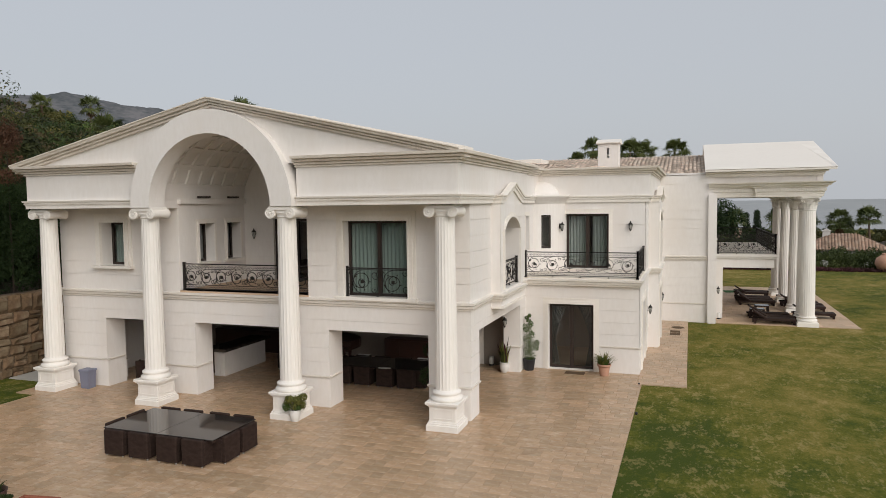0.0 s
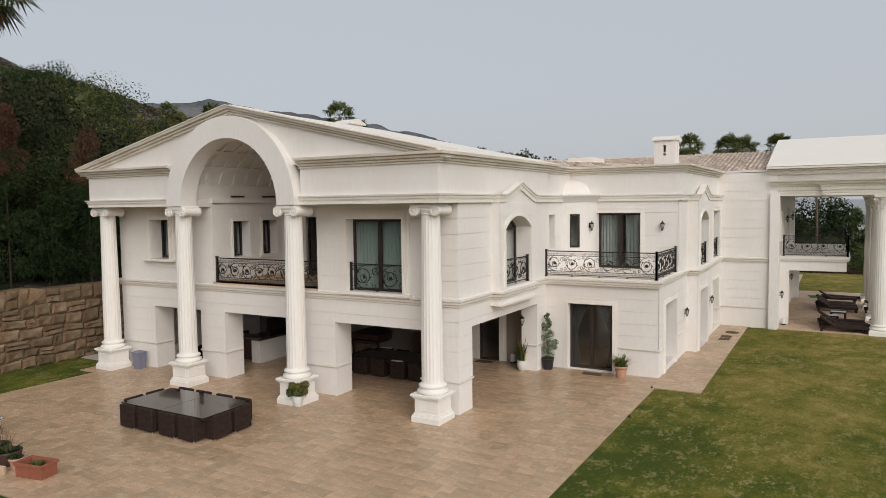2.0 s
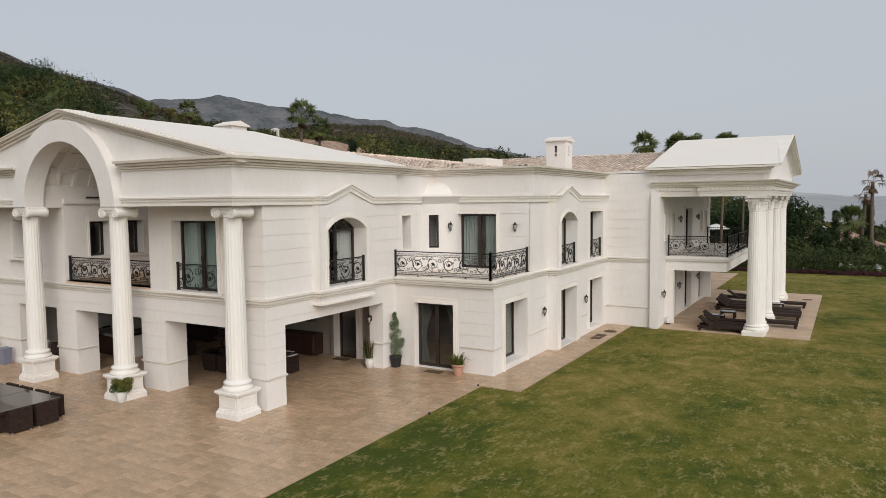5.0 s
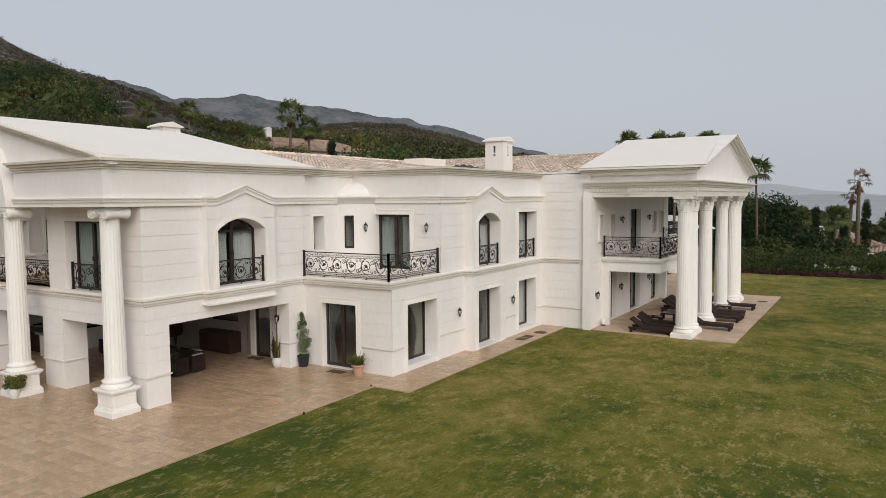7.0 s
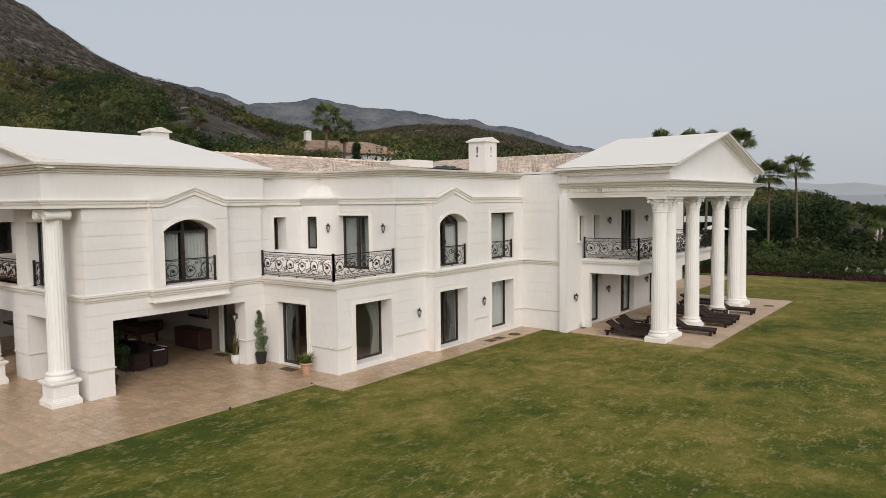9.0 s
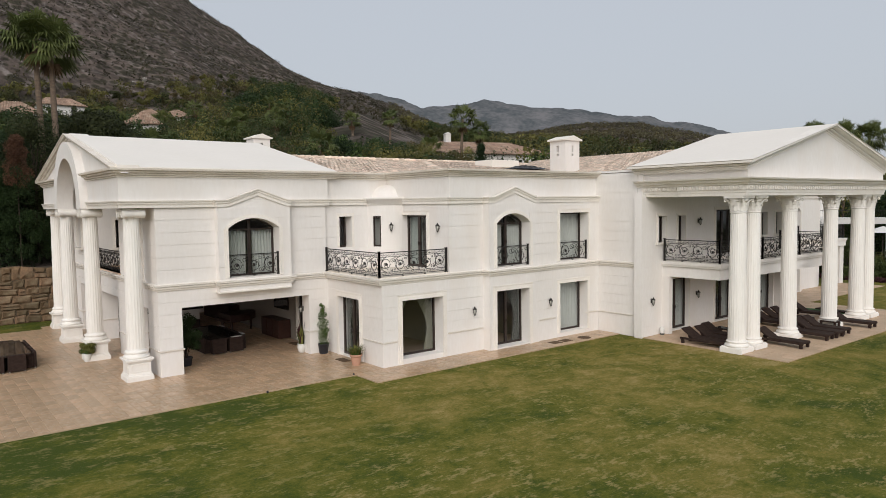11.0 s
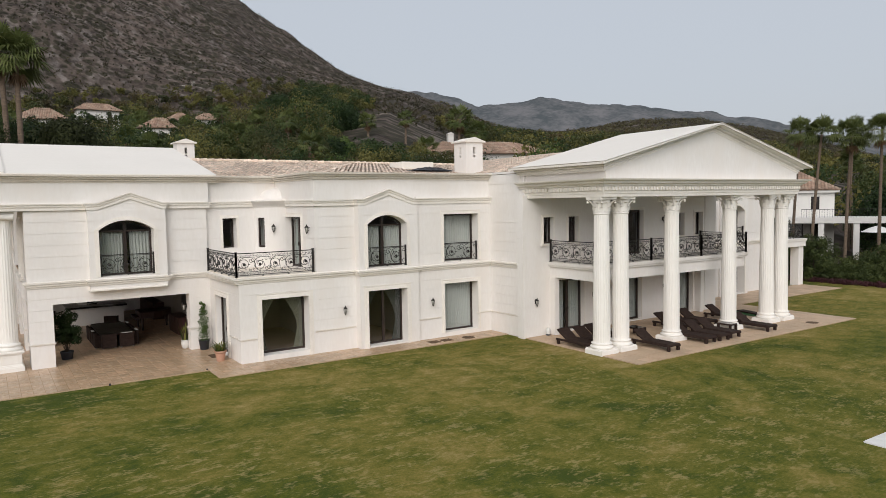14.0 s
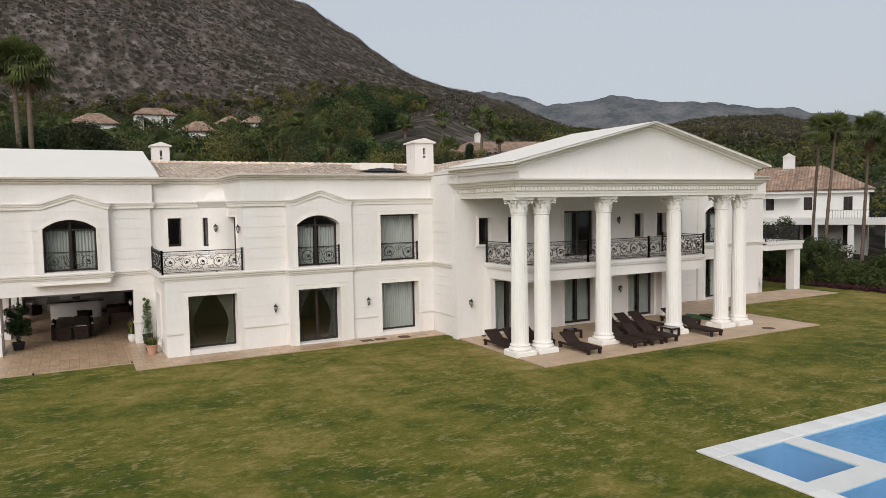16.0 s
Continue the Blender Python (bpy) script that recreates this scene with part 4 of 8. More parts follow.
pr_ = np.geomspace(700, 4380, 40)
px_ = HUB[0] + pr_[:, None] * np.sin(pa_)[None]
py_ = HUB[1] + pr_[:, None] * np.cos(pa_)[None]
pz_ = terrain(px_, py_) + 3 + 8 * ((pr_ - 700) / 3700)[:, None]
na = len(pa_)
ii, jj = np.meshgrid(np.arange(len(pr_) - 1), np.arange(na - 1), indexing="ij")
pf_ = np.stack([ii * na + jj, ii * na + jj + 1, (ii + 1) * na + jj + 1, (ii + 1) * na + jj], -1).reshape(-1, 4)[:, ::-1]
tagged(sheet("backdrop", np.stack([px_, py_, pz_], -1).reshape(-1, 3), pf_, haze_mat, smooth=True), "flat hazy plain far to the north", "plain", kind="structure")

# lawn round the pool basin and the paving
bm = B()
for x0, x1, y0, y1 in ((-24.0, 16.65, -58, 76), (30.0, 98, -58, 76), (16.65, 30.0, -58, 35.45), (16.65, 30.0, 50.0, 76)):
    bm.faces.new([bm.verts.new(p) for p in ((x0, y0, 0), (x1, y0, 0), (x1, y1, 0), (x0, y1, 0))])
lawn = part("lawn", bm, lawn_mat)
tagged(lawn, "patchy green and straw-coloured mown lawn", "lawn", kind="structure")

# ---------------------------------------------------------------- the villa
villa = thing("villa", "large white stucco villa with columns, pediments and iron balconies", "house")
LINT, STR0, UPF, ARC0, ARC1, COR0 = 2.48, 3.17, 3.47, 6.19, 6.45, 7.28
XE, YS = -5.92, 18.47            # south wing: its east and south faces
CX = -13.47                      # middle of the arched front
BANDS_LO, BANDS_UP = (1.0, 3.17, 0.42), (3.47, 6.19, 0.45)
CORNICE = [(0.0, 0.0), (0.05, 0.0), (0.055, 0.04), (0.03, 0.045), (0.03, 0.06), (0.10, 0.065), (0.12, 0.115), (0.09, 0.12), (0.09, 0.135), (0.19, 0.145), (0.22, 0.195), (0.19, 0.20), (0.19, 0.215), (0.29, 0.225), (0.31, 0.30)]
BAND = [(0.02, 0.0), (0.035, 0.0), (0.04, 0.10), (0.05, 0.105), (0.05, 0.125), (0.075, 0.135), (0.085, 0.18), (0.07, 0.185), (0.07, 0.20), (0.11, 0.21), (0.125, 0.26)]
STRING = [(0.02, 0.0), (0.05, 0.0), (0.07, 0.05), (0.05, 0.055), (0.05, 0.07), (0.10, 0.08), (0.12, 0.145), (0.09, 0.15), (0.09, 0.165), (0.15, 0.175), (0.16, 0.24)]
PLINTH = [(0.0, 0.0), (0.03, 0.0), (0.045, 0.03), (0.05, 0.06)]


def boxes(name, material, *dims, label=""):
    """Each box is a part of its own."""
    for d in dims:
        bm = B()
        box(bm, *d)
        part(name, bm, material, villa, label)


def wall(name, frame_at, u0, u1, z0, z1, thick, holes=(), bands=(), arch=None, material=None, label="", ends=(0, 0)):
    bm = B()
    wall_mesh(bm, u0, u1, z0, z1, thick, holes)
    if arch:
        spandrel(bm, *arch, thick)
    bmesh.ops.remove_doubles(bm, verts=bm.verts[:], dist=1e-4)
    w = part(name, bm, material or stucco, villa, label, frame_at, clean=False)
    for d in courses(u0 - ends[0], u1 + ends[1], holes, bands):
        bm = B()
        box(bm, *d)
        part("course", bm, material or stucco, w, "", frame_at, clean=False)
    return w


F_S = pose(0, YS, 0)                                  # south faces: u is x
F_E1 = pose(XE, 0, 0, 0, 0, EAST)                     # east faces: u is y
PIERS = ((-20.95, -19.05), (-16.55, -15.32), (-11.62, -10.40), (-7.18, XE))
# south front: piers and upper wall with the loggia's opening
OPEN_S = [(a[1], b[0], -0.1, LINT - 0.05) for a, b in zip(PIERS, PIERS[1:])]
wall("wall_south_ground", F_S, -20.95, XE - 0.02, 0, STR0, 0.82, OPEN_S, [BANDS_LO], ends=(0, 0.0155))
LOG0, LOG1 = -15.87, -11.07
W1 = (-19.08, -18.05, 4.24, 5.7)
WA = (-9.80, -7.77, 3.48, 5.72)
wall("wall_south_upper", F_S, -20.95, XE - 0.02, STR0, ARC0 + 0.1, 0.5, [(LOG0, LOG1, UPF, 9.0), W1, WA], [BANDS_UP], ends=(0, 0.0155))
# east side of the south wing: pier, wide opening, inner pier, upper wall
wall("wall_east_ground", F_E1, YS + 0.015, 25.35, 0, STR0, 0.6, [(19.29, 24.45, -0.1, LINT + 0.03)], [BANDS_LO], ends=(0.028, 0))
wall("wall_east_upper", F_E1, YS + 0.015, 25.3, STR0, 7.3, 0.4, [(20.66, 23.52, 2.0, 6.19)], [BANDS_UP], ends=(0.028, 0))
# the bay that holds the arched window, standing out of the wall
F_B1 = pose(-5.60, 0, 0, 0, 0, EAST)
A1 = (21.0, 23.05, 3.50, 5.74)
wall("bay_wall", F_B1, 20.62, 23.55, 3.0, ARC0 + 0.1, 0.8, [A1], [(3.47, 6.19, 0.45)], (A1[0], A1[1], 5.36, A1[3]))
bm = B()
box(bm, 20.56, 23.5, -0.12, 0.3, 2.95, 3.0)
part("bay_ledge", bm, trim_white, villa, m=F_B1)
# middle wing: ground floor stands forward, its roof is the balcony
F_S2 = pose(0, 25.36, 0)
D2 = (-5.04, -3.40, 0.06, 2.47)
wall("wall_middle_south", F_S2, -5.95, -1.80, 0, STR0, 0.4, [D2], [BANDS_LO])
F_E2 = pose(-1.78, 0, 0, 0, 0, EAST)
G1 = (26.24, 28.22, 0.24, 2.50)
wall("wall_middle_east_ground", F_E2, 25.375, 30.42, 0, STR0, 0.8, [G1], [BANDS_LO], ends=(0.028, 0))
wall("wall_middle_east_upper", F_E2, 28.615, 30.42, STR0, 6.5, 0.4, [], [BANDS_UP], ends=(0.028, 0))
F_U2 = pose(0, 28.6, 0)
UD = (-4.95, -3.22, 3.50, 5.72)
wall("wall_balcony_back", F_U2, -6.2, -1.80, STR0, 7.3, 0.4, [UD], [BANDS_UP])
F_U1 = pose(-6.08, 0, 0, 0, 0, EAST)
SL = (26.05, 26.66, 4.37, 5.7)
wall("wall_balcony_side", F_U1, 25.3, 28.6, STR0, 7.3, 0.7, [SL], [BANDS_UP])
# round corner with its half dome
bm = B()
n = 14
for k in range(n):
    a0, a1 = radians(-92 + 94 * k / n), radians(-92 + 94 * (k + 1) / n)
    mid = math.degrees((a0 + a1) / 2)
    for z0, z1 in ((3.47, 4.37), (4.37, 5.7), (5.7, 6.3)):
        if z0 == 4.37 and -74 < mid < -50:
            continue
        for r0, r1 in ((0.95, 1.15),):
            pts = [(-6.1 + r * math.cos(a), 28.62 + r * math.sin(a)) for r, a in ((r0, a0), (r1, a0), (r1, a1), (r0, a1))]
            prism(bm, pts, z0, z1, "z")
bmesh.ops.remove_doubles(bm, verts=bm.verts[:], dist=1e-4)
part("turret_wall", bm, stucco, villa, "rounded corner with a narrow window")
bm = B()
lathe(bm, [(1.16, 6.17), (1.2, 6.19), (1.21, 6.30), (1.25, 6.31), (1.26, 6.39), (1.33, 6.41), (1.37, 6.50), (0.92, 6.5), (0.86, 6.66), (0.76, 6.84), (0.56, 6.98), (0.28, 7.06), (0.02, 7.08)], 40, -6.1, 28.62)
part("half_dome", bm, stucco, villa, "small white half dome above the rounded corner")
slit = pose(-6.1 + 1.15 * math.cos(radians(-62)), 28.62 + 1.15 * math.sin(radians(-62)), 0, 0, 0, 28)
window_unit(villa, slit, -0.21, 0.21, 4.37, 5.7, 0.06, 1, curtain="none", fr=0.07)
# bay two and the stretch before the portico
F_B2 = pose(-1.36, 0, 0, 0, 0, EAST)
A2 = (30.80, 32.74, 3.50, 5.74)
G2 = (30.77, 32.70, 0.10, 2.50)
wall("bay_wall_middle", F_B2, 30.40, 33.32, 0, 6.4, 0.85, [A2, G2], [(0.05, 3.17, 0.45), BANDS_UP], (A2[0], A2[1], 5.36, A2[3]))
F_E3 = pose(-1.46, 0, 0, 0, 0, EAST)
W3 = (34.76, 36.70, 3.52, 5.70)
G3 = (34.76, 36.66, 0.22, 2.50)
wall("wall_east_three", F_E3, 33.33, 37.48, 0, 6.5, 0.8, [W3, G3], [BANDS_LO, BANDS_UP])
# portico block
PX, PY0, PM = 1.10, 37.32, 44.35
F_PS = pose(0, 37.50, 0)
wall("wall_portico_south", F_PS, -2.05, 0.742, 0, 7.62, 0.4, [], [BANDS_LO, (3.47, 7.5, 0.45)])
for k in (0, 1):
    y0, y1 = (PY0, 38.28) if not k else (2 * PM - 38.28, 2 * PM - PY0)
    bm = B()
    box(bm, 0.74, 1.12, y0, y1, 0, 6.5)
    pil = part("pilaster", bm, stucco, villa, "white pilaster at the portico's end", clean=False)
    for n in range(14):
        bm = B()
        box(bm, 0.728, 1.132, y0 - 0.012, y1 + 0.012, 0.05 + 0.452 * n, 0.486 + 0.452 * n)
        part("course", bm, stucco, pil, clean=False)
F_P = pose(PX, 0, 0, 0, 0, EAST)
PW = [(c - 0.31, c + 0.31, 4.26, 5.48) for c in (38.85, 40.42, 2 * PM - 40.42, 2 * PM - 38.85)]
PD = [(c - 0.9, c + 0.9, 0.10, 2.52) for c in (40.2, PM - 0.06, 2 * PM - 40.27)]
PU = (PM - 0.95, PM + 0.97, 3.47, 5.70)
wall("wall_portico_back", F_P, 38.3, 2 * PM - 38.3, 0, 7.3, 0.4, [*PW, *PD, PU], [])
# north wing, a mirror of the middle one
F_PN = pose(0, 51.1, 0, 0, 0, 180)
wall("wall_portico_north", F_PN, -0.76, 2.05, 0, 7.62, 0.4)
N3 = (2 * PM - 36.66, 2 * PM - 34.76)
wall("wall_north_stretch", F_E3, 51.0, 2 * PM - 33.33, 0, 6.5, 0.8, [(*N3, *W3[2:]), (*N3, *G3[2:])], [BANDS_LO, BANDS_UP])
A3 = (2 * PM - A2[1], 2 * PM - A2[0], *A2[2:])
G4 = (2 * PM - G2[1], 2 * PM - G2[0], *G2[2:])
wall("bay_wall_north", F_B2, 2 * PM - 33.32, 2 * PM - 30.40, 0, 6.4, 0.85, [A3, G4], [(0.05, 3.17, 0.45), BANDS_UP], (A3[0], A3[1], 5.36, A3[3]))
wall("wall_north_end", F_E2, 2 * PM - 30.42, 61.79, 0, 6.5, 0.45, [], [BANDS_LO, BANDS_UP])
wall("wall_north", pose(0, 61.8, 0, 0, 0, 180), 1.78, 20.9, 0, 7.3, 0.4)
wall("wall_west", pose(-20.9, 0, 0, 0, 0, -90), -61.8, -18.5, 0, 7.3, 0.4)
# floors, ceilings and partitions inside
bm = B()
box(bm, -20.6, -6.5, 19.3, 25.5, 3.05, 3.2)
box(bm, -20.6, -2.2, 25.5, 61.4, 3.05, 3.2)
part("storey_floor", bm, inner_shaded, villa)
bm = B()
box(bm, -20.6, -6.25, 19.25, 25.4, 2.72, 2.8)
part("terrace_ceiling", bm, dark_board, villa, "dark stained boarded ceiling over the covered terrace")
bm = B()
box(bm, -20.5, -1.9, 28.7, 61.4, 6.6, 6.7)
box(bm, -10.9, -6.3, 18.9, 61, 6.6, 6.7)
box(bm, -20.5, -16.0, 18.9, 28.7, 6.6, 6.7)
part("upper_ceiling", bm, inner_shaded, villa)
# back wall under the roof, its shade put into the plaster colour
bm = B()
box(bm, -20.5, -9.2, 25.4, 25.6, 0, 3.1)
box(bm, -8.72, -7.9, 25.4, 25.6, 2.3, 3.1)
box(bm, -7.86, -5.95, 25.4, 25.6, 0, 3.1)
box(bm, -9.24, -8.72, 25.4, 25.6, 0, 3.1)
part("terrace_back_wall", bm, inner_shaded, villa, "plastered back wall of the covered terrace, coloured dark for its shade")
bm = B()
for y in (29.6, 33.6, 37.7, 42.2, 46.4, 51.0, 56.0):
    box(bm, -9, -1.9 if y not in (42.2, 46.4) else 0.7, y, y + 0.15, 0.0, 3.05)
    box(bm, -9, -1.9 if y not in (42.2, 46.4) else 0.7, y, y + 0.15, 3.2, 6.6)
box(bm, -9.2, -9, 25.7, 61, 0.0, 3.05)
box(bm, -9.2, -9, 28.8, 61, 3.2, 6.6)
part("partition_walls", bm, inner_shaded, villa)
bm = B()
box(bm, -9, -2.2, 25.75, 37.5, -0.04, 0.02)
box(bm, -9, 0.72, 37.9, 50.8, -0.04, 0.02)
part("indoor_floor", bm, pale_paving, villa)
bm = B()
box(bm, -6.1, -1.8, 25.3, 28.6, 3.36, 3.46)
part("balcony_floor", bm, moulding, villa)
# loggia: side walls, back wall, floor and coffered vault
LB = 22.05
F_LL = pose(LOG0, 0, 0, 0, 0, EAST)
LW = [(19.45, 20.25, 4.3, 5.62), (20.95, 21.75, 4.3, 5.62)]
wall("loggia_wall_side", F_LL, YS + 0.502, LB, UPF, 6.5, 0.6, LW, [BANDS_UP], ends=(0.488, 0))
wall("loggia_wall_side", pose(LOG1, 0, 0, 0, 0, -90), -LB, -YS - 0.502, UPF, 6.5, 0.15, [], [BANDS_UP], ends=(0, 0.488))
LD = (-14.6, -12.7, UPF, 5.72)
wall("loggia_wall_back", pose(0, LB, 0), LOG0, LOG1, UPF, 8.7, 0.25, [LD], [(3.47, 6.5, 0.45)])
bm = B()
box(bm, LOG0, LOG1, YS - 0.02, LB, 3.30, 3.47)
part("loggia_floor", bm, pale_paving, villa)
bm = B()
VR, VZ, nd, nac = 2.40, 6.36, 7, 9
for side in (LOG0, LOG1):
    box(bm, side - 0.12, side + 0.12, YS, LB, 6.3, 6.47)


def vault_pt(r, a, y):
    return (CX + r * math.cos(a), y, VZ + r * math.sin(a) * 0.93)


def vault_quad(r0, r1, a0, a1, y0, y1):
    v = [[bm.verts.new(vault_pt(r, a, y)) for a, y in ((a0, y0), (a1, y0), (a1, y1), (a0, y1))] for r in (r0, r1)]
    bm.faces.new(v[0])
    for k in range(4):
        bm.faces.new((v[0][k], v[0][(k + 1) % 4], v[1][(k + 1) % 4], v[1][k]))


for a0, a1 in ((0, 13), (167, 180)):
    vault_quad(VR, VR + 0.1, radians(a0), radians(a1), 17.62, LB)
for i in range(nac):
    a0, a1 = radians(13 + 154 * i / nac), radians(13 + 154 * (i + 1) / nac)
    for j in range(nd):
        y0, y1 = 17.62 + (LB - 17.62) * j / nd, 17.62 + (LB - 17.62) * (j + 1) / nd
        da, dyv = (a1 - a0) * 0.14, (y1 - y0) * 0.12
        vault_quad(VR + 0.06, VR + 0.16, a0 + da, a1 - da, y0 + dyv, y1 - dyv)
        for b0, b1, c0, c1 in ((a0, a1, y0, y0 + dyv), (a0, a1, y1 - dyv, y1), (a0, a0 + da, y0 + dyv, y1 - dyv), (a1 - da, a1, y0 + dyv, y1 - dyv)):
            vault_quad(VR, VR + 0.1, b0, b1, c0, c1)
part("loggia_vault", bm, stucco, villa, "coffered barrel vault over the loggia")
bm = B()
for y in (19.6, 21.2):
    box(bm, LOG0 + 0.12, LOG0 + 0.2, y - 0.3, y + 0.3, 6.5, 6.56)
part("loggia_spotlights", bm, frame_brown, villa, "dark linear spotlights on the ledge")

# ---- entablature, arch and gable of the south front
FY = 17.27
boxes("frieze", stucco, (-21.0, CX - 2.80, FY, YS + 0.2, ARC0, COR0 + 0.05), (CX + 2.80, -5.86, FY, YS + 0.2, ARC0, COR0 + 0.05), (-5.95, -5.84, FY + 0.003, 25.4, ARC0 + 0.05, COR0 + 0.05))
bm = B()
ring_face(bm, CX - 0.06, 6.19, 2.15, 2.85, 16.98, 17.66, n=48)
part("arch", bm, stucco, villa, "broad plain round arch over the loggia", clean=True)
boxes("impost", stucco, (CX - 2.82, CX - 2.395, 17.63, YS + 0.05, 6.16, 6.47), (CX + 2.395, CX + 2.82, 17.63, YS + 0.05, 6.16, 6.47))
bm = B()
half = 8.0
apex, foot = 9.22, 7.40
prism(bm, [(CX - half, foot), (CX + half, foot), (CX, apex)], FY + 0.03, FY + 0.28)
gable = part("gable_wall", bm, stucco, villa)
# the gable wall stays clear of the arch
bm = bmesh.new()
bm.from_mesh(gable.data)
bm.clear()
n = 60
for k in range(n):
    x0, x1 = CX - half + 2 * half * k / n, CX - half + 2 * half * (k + 1) / n

    def low(x):
        d = abs(x - CX + 0.06)
        return max(foot, 6.19 + math.sqrt(max(0, 2.5 ** 2 - d * d))) if d < 2.5 else foot

    def high(x):
        return foot + (apex - foot) * (1 - abs(x - CX) / half)
    if high((x0 + x1) / 2) > low((x0 + x1) / 2):
        prism(bm, [(x0, low(x0)), (x1, low(x1)), (x1, max(high(x1), low(x1))), (x0, max(high(x0), low(x0)))], FY + 0.03, FY + 0.28)
bmesh.ops.remove_doubles(bm, verts=bm.verts[:], dist=1e-4)
bm.to_mesh(gable.data)
bm.free()
RAKE = [(0.0, 0.0), (0.06, 0.0), (0.08, 0.055), (0.05, 0.06), (0.05, 0.075), (0.15, 0.085), (0.16, 0.13), (0.13, 0.135), (0.13, 0.15), (0.24, 0.16), (0.27, 0.235), (0.30, 0.24), (0.30, 0.27)]
bm = B()
sweep(bm, [(-21.42, FY, 7.36), (CX, FY, 9.13), (-5.72, FY, 7.375)], RAKE, -0.3)
part("raking_cornice", bm, moulding, villa, "weathered moulded cornice along the gable")
bm = B()
sweep(bm, [(-21.0, 27.0, COR0), (-21.0, FY, COR0), (CX - 2.78, FY, COR0)], CORNICE)
part("cornice", bm, moulding, villa, "weathered moulded cornice below the roof edge")
bm = B()
sweep(bm, [(CX + 2.78, FY, COR0), (-5.84, FY, COR0), (-5.84, 25.75, COR0), (-6.05, 25.75, COR0), (-6.05, 28.5, COR0), (-1.60, 28.5, COR0), (-1.60, 37.5, COR0)], CORNICE)
part("cornice", bm, moulding, villa, "weathered moulded cornice below the roof edge")
bm = B()
sweep(bm, [(-21.0, 27.0, ARC0), (-21.0, FY, ARC0), (CX - 2.8, FY, ARC0)], BAND)
part("architrave_band", bm, trim_white, villa, "moulded band with low gables over the arched windows")
bm = B()
sweep(bm, [(CX + 2.8, FY, ARC0), (-5.84, FY, ARC0), (-5.84, 20.62, ARC0), (-5.58, 20.62, ARC0), (-5.58, 20.98, ARC0), (-5.58, 22.2, ARC0 + 0.42), (-5.58, 23.42, ARC0), (-5.58, 23.55, ARC0), (-5.84, 23.55, ARC0), (-5.84, 25.4, ARC0), (-6.02, 25.4, ARC0), (-6.02, 27.4, ARC0)], BAND)
part("architrave_band", bm, trim_white, villa, "moulded band with low gables over the arched windows")
bm = B()
sweep(bm, [(-5.0, 28.55, ARC0), (-1.72, 28.55, ARC0), (-1.72, 30.40, ARC0), (-1.36, 30.40, ARC0), (-1.36, 30.66, ARC0), (-1.36, 31.86, ARC0 + 0.42), (-1.36, 33.06, ARC0), (-1.36, 33.32, ARC0), (-1.44, 33.32, ARC0), (-1.44, 37.5, ARC0)], BAND)
part("architrave_band", bm, trim_white, villa, "moulded band with low gables over the arched windows")
bm = B()
sweep(bm, [(-1.44, 51.1, ARC0), (-1.44, 2 * PM - 33.32, ARC0), (-1.36, 2 * PM - 33.32, ARC0), (-1.36, 2 * PM - 33.06, ARC0), (-1.36, 2 * PM - 31.86, ARC0 + 0.42), (-1.36, 2 * PM - 30.66, ARC0), (-1.36, 2 * PM - 30.40, ARC0), (-1.72, 2 * PM - 30.40, ARC0), (-1.72, 61.8, ARC0)], BAND)
part("architrave_band", bm, trim_white, villa, "moulded band with low gables over the arched windows")
for x, y0, mid in ((-5.60, 20.98, 22.2), (-1.38, 30.66, 31.86), (-1.38, 2 * PM - 33.06, 2 * PM - 31.86)):
    bm = B()
    prism(bm, [(y0, ARC0 - 0.01), (2 * mid - y0, ARC0 - 0.01), (mid, ARC0 + 0.5)], x - 0.35, x - 0.005, "x")
    part("gablet", bm, stucco, villa)
boxes("frieze", stucco, (-1.95, -1.60, 28.52, 37.55, ARC1 - 0.05, COR0 + 0.02), (-6.2, -1.62, 28.5, 28.9, ARC1 - 0.05, COR0 + 0.02), (-6.3, -6.05, 25.42, 28.6, ARC1 - 0.05, COR0 + 0.02), (-1.95, -1.60, 51.0, 61.8, ARC1 - 0.05, COR0 + 0.02))
bm = B()
sweep(bm, [(-1.60, 51.1, COR0), (-1.60, 61.8, COR0)], CORNICE)
part("cornice_north", bm, moulding, villa)
S = STR0
bm = B()
sweep(bm, [(-20.95, 27, S), (-20.95, YS, S), (XE, YS, S), (XE, 20.62, S), (-5.60, 20.62, S), (-5.60, 23.55, S), (XE, 23.55, S), (XE, 25.26, S), (-1.80, 25.26, S), (-1.80, 30.40, S), (-1.36, 30.40, S), (-1.36, 33.32, S), (-1.46, 33.32, S), (-1.46, 37.5, S), (0.74, 37.5, S)], STRING)
part("string_course", bm, trim_white, villa, "moulded band between the two floors")
bm = B()
sweep(bm, [(-1.46, 51.1, S), (-1.46, 2 * PM - 33.32, S), (-1.36, 2 * PM - 33.32, S), (-1.36, 2 * PM - 30.40, S), (-1.78, 2 * PM - 30.40, S), (-1.78, 61.8, S)], STRING)
part("string_course", bm, trim_white, villa, "moulded band between the two floors")
PLINTHS = [[(a, YS + 0.75, 0.94), (a, YS, 0.94), (b, YS, 0.94), (b, YS + 0.75, 0.94)] for a, b in PIERS[:3]]
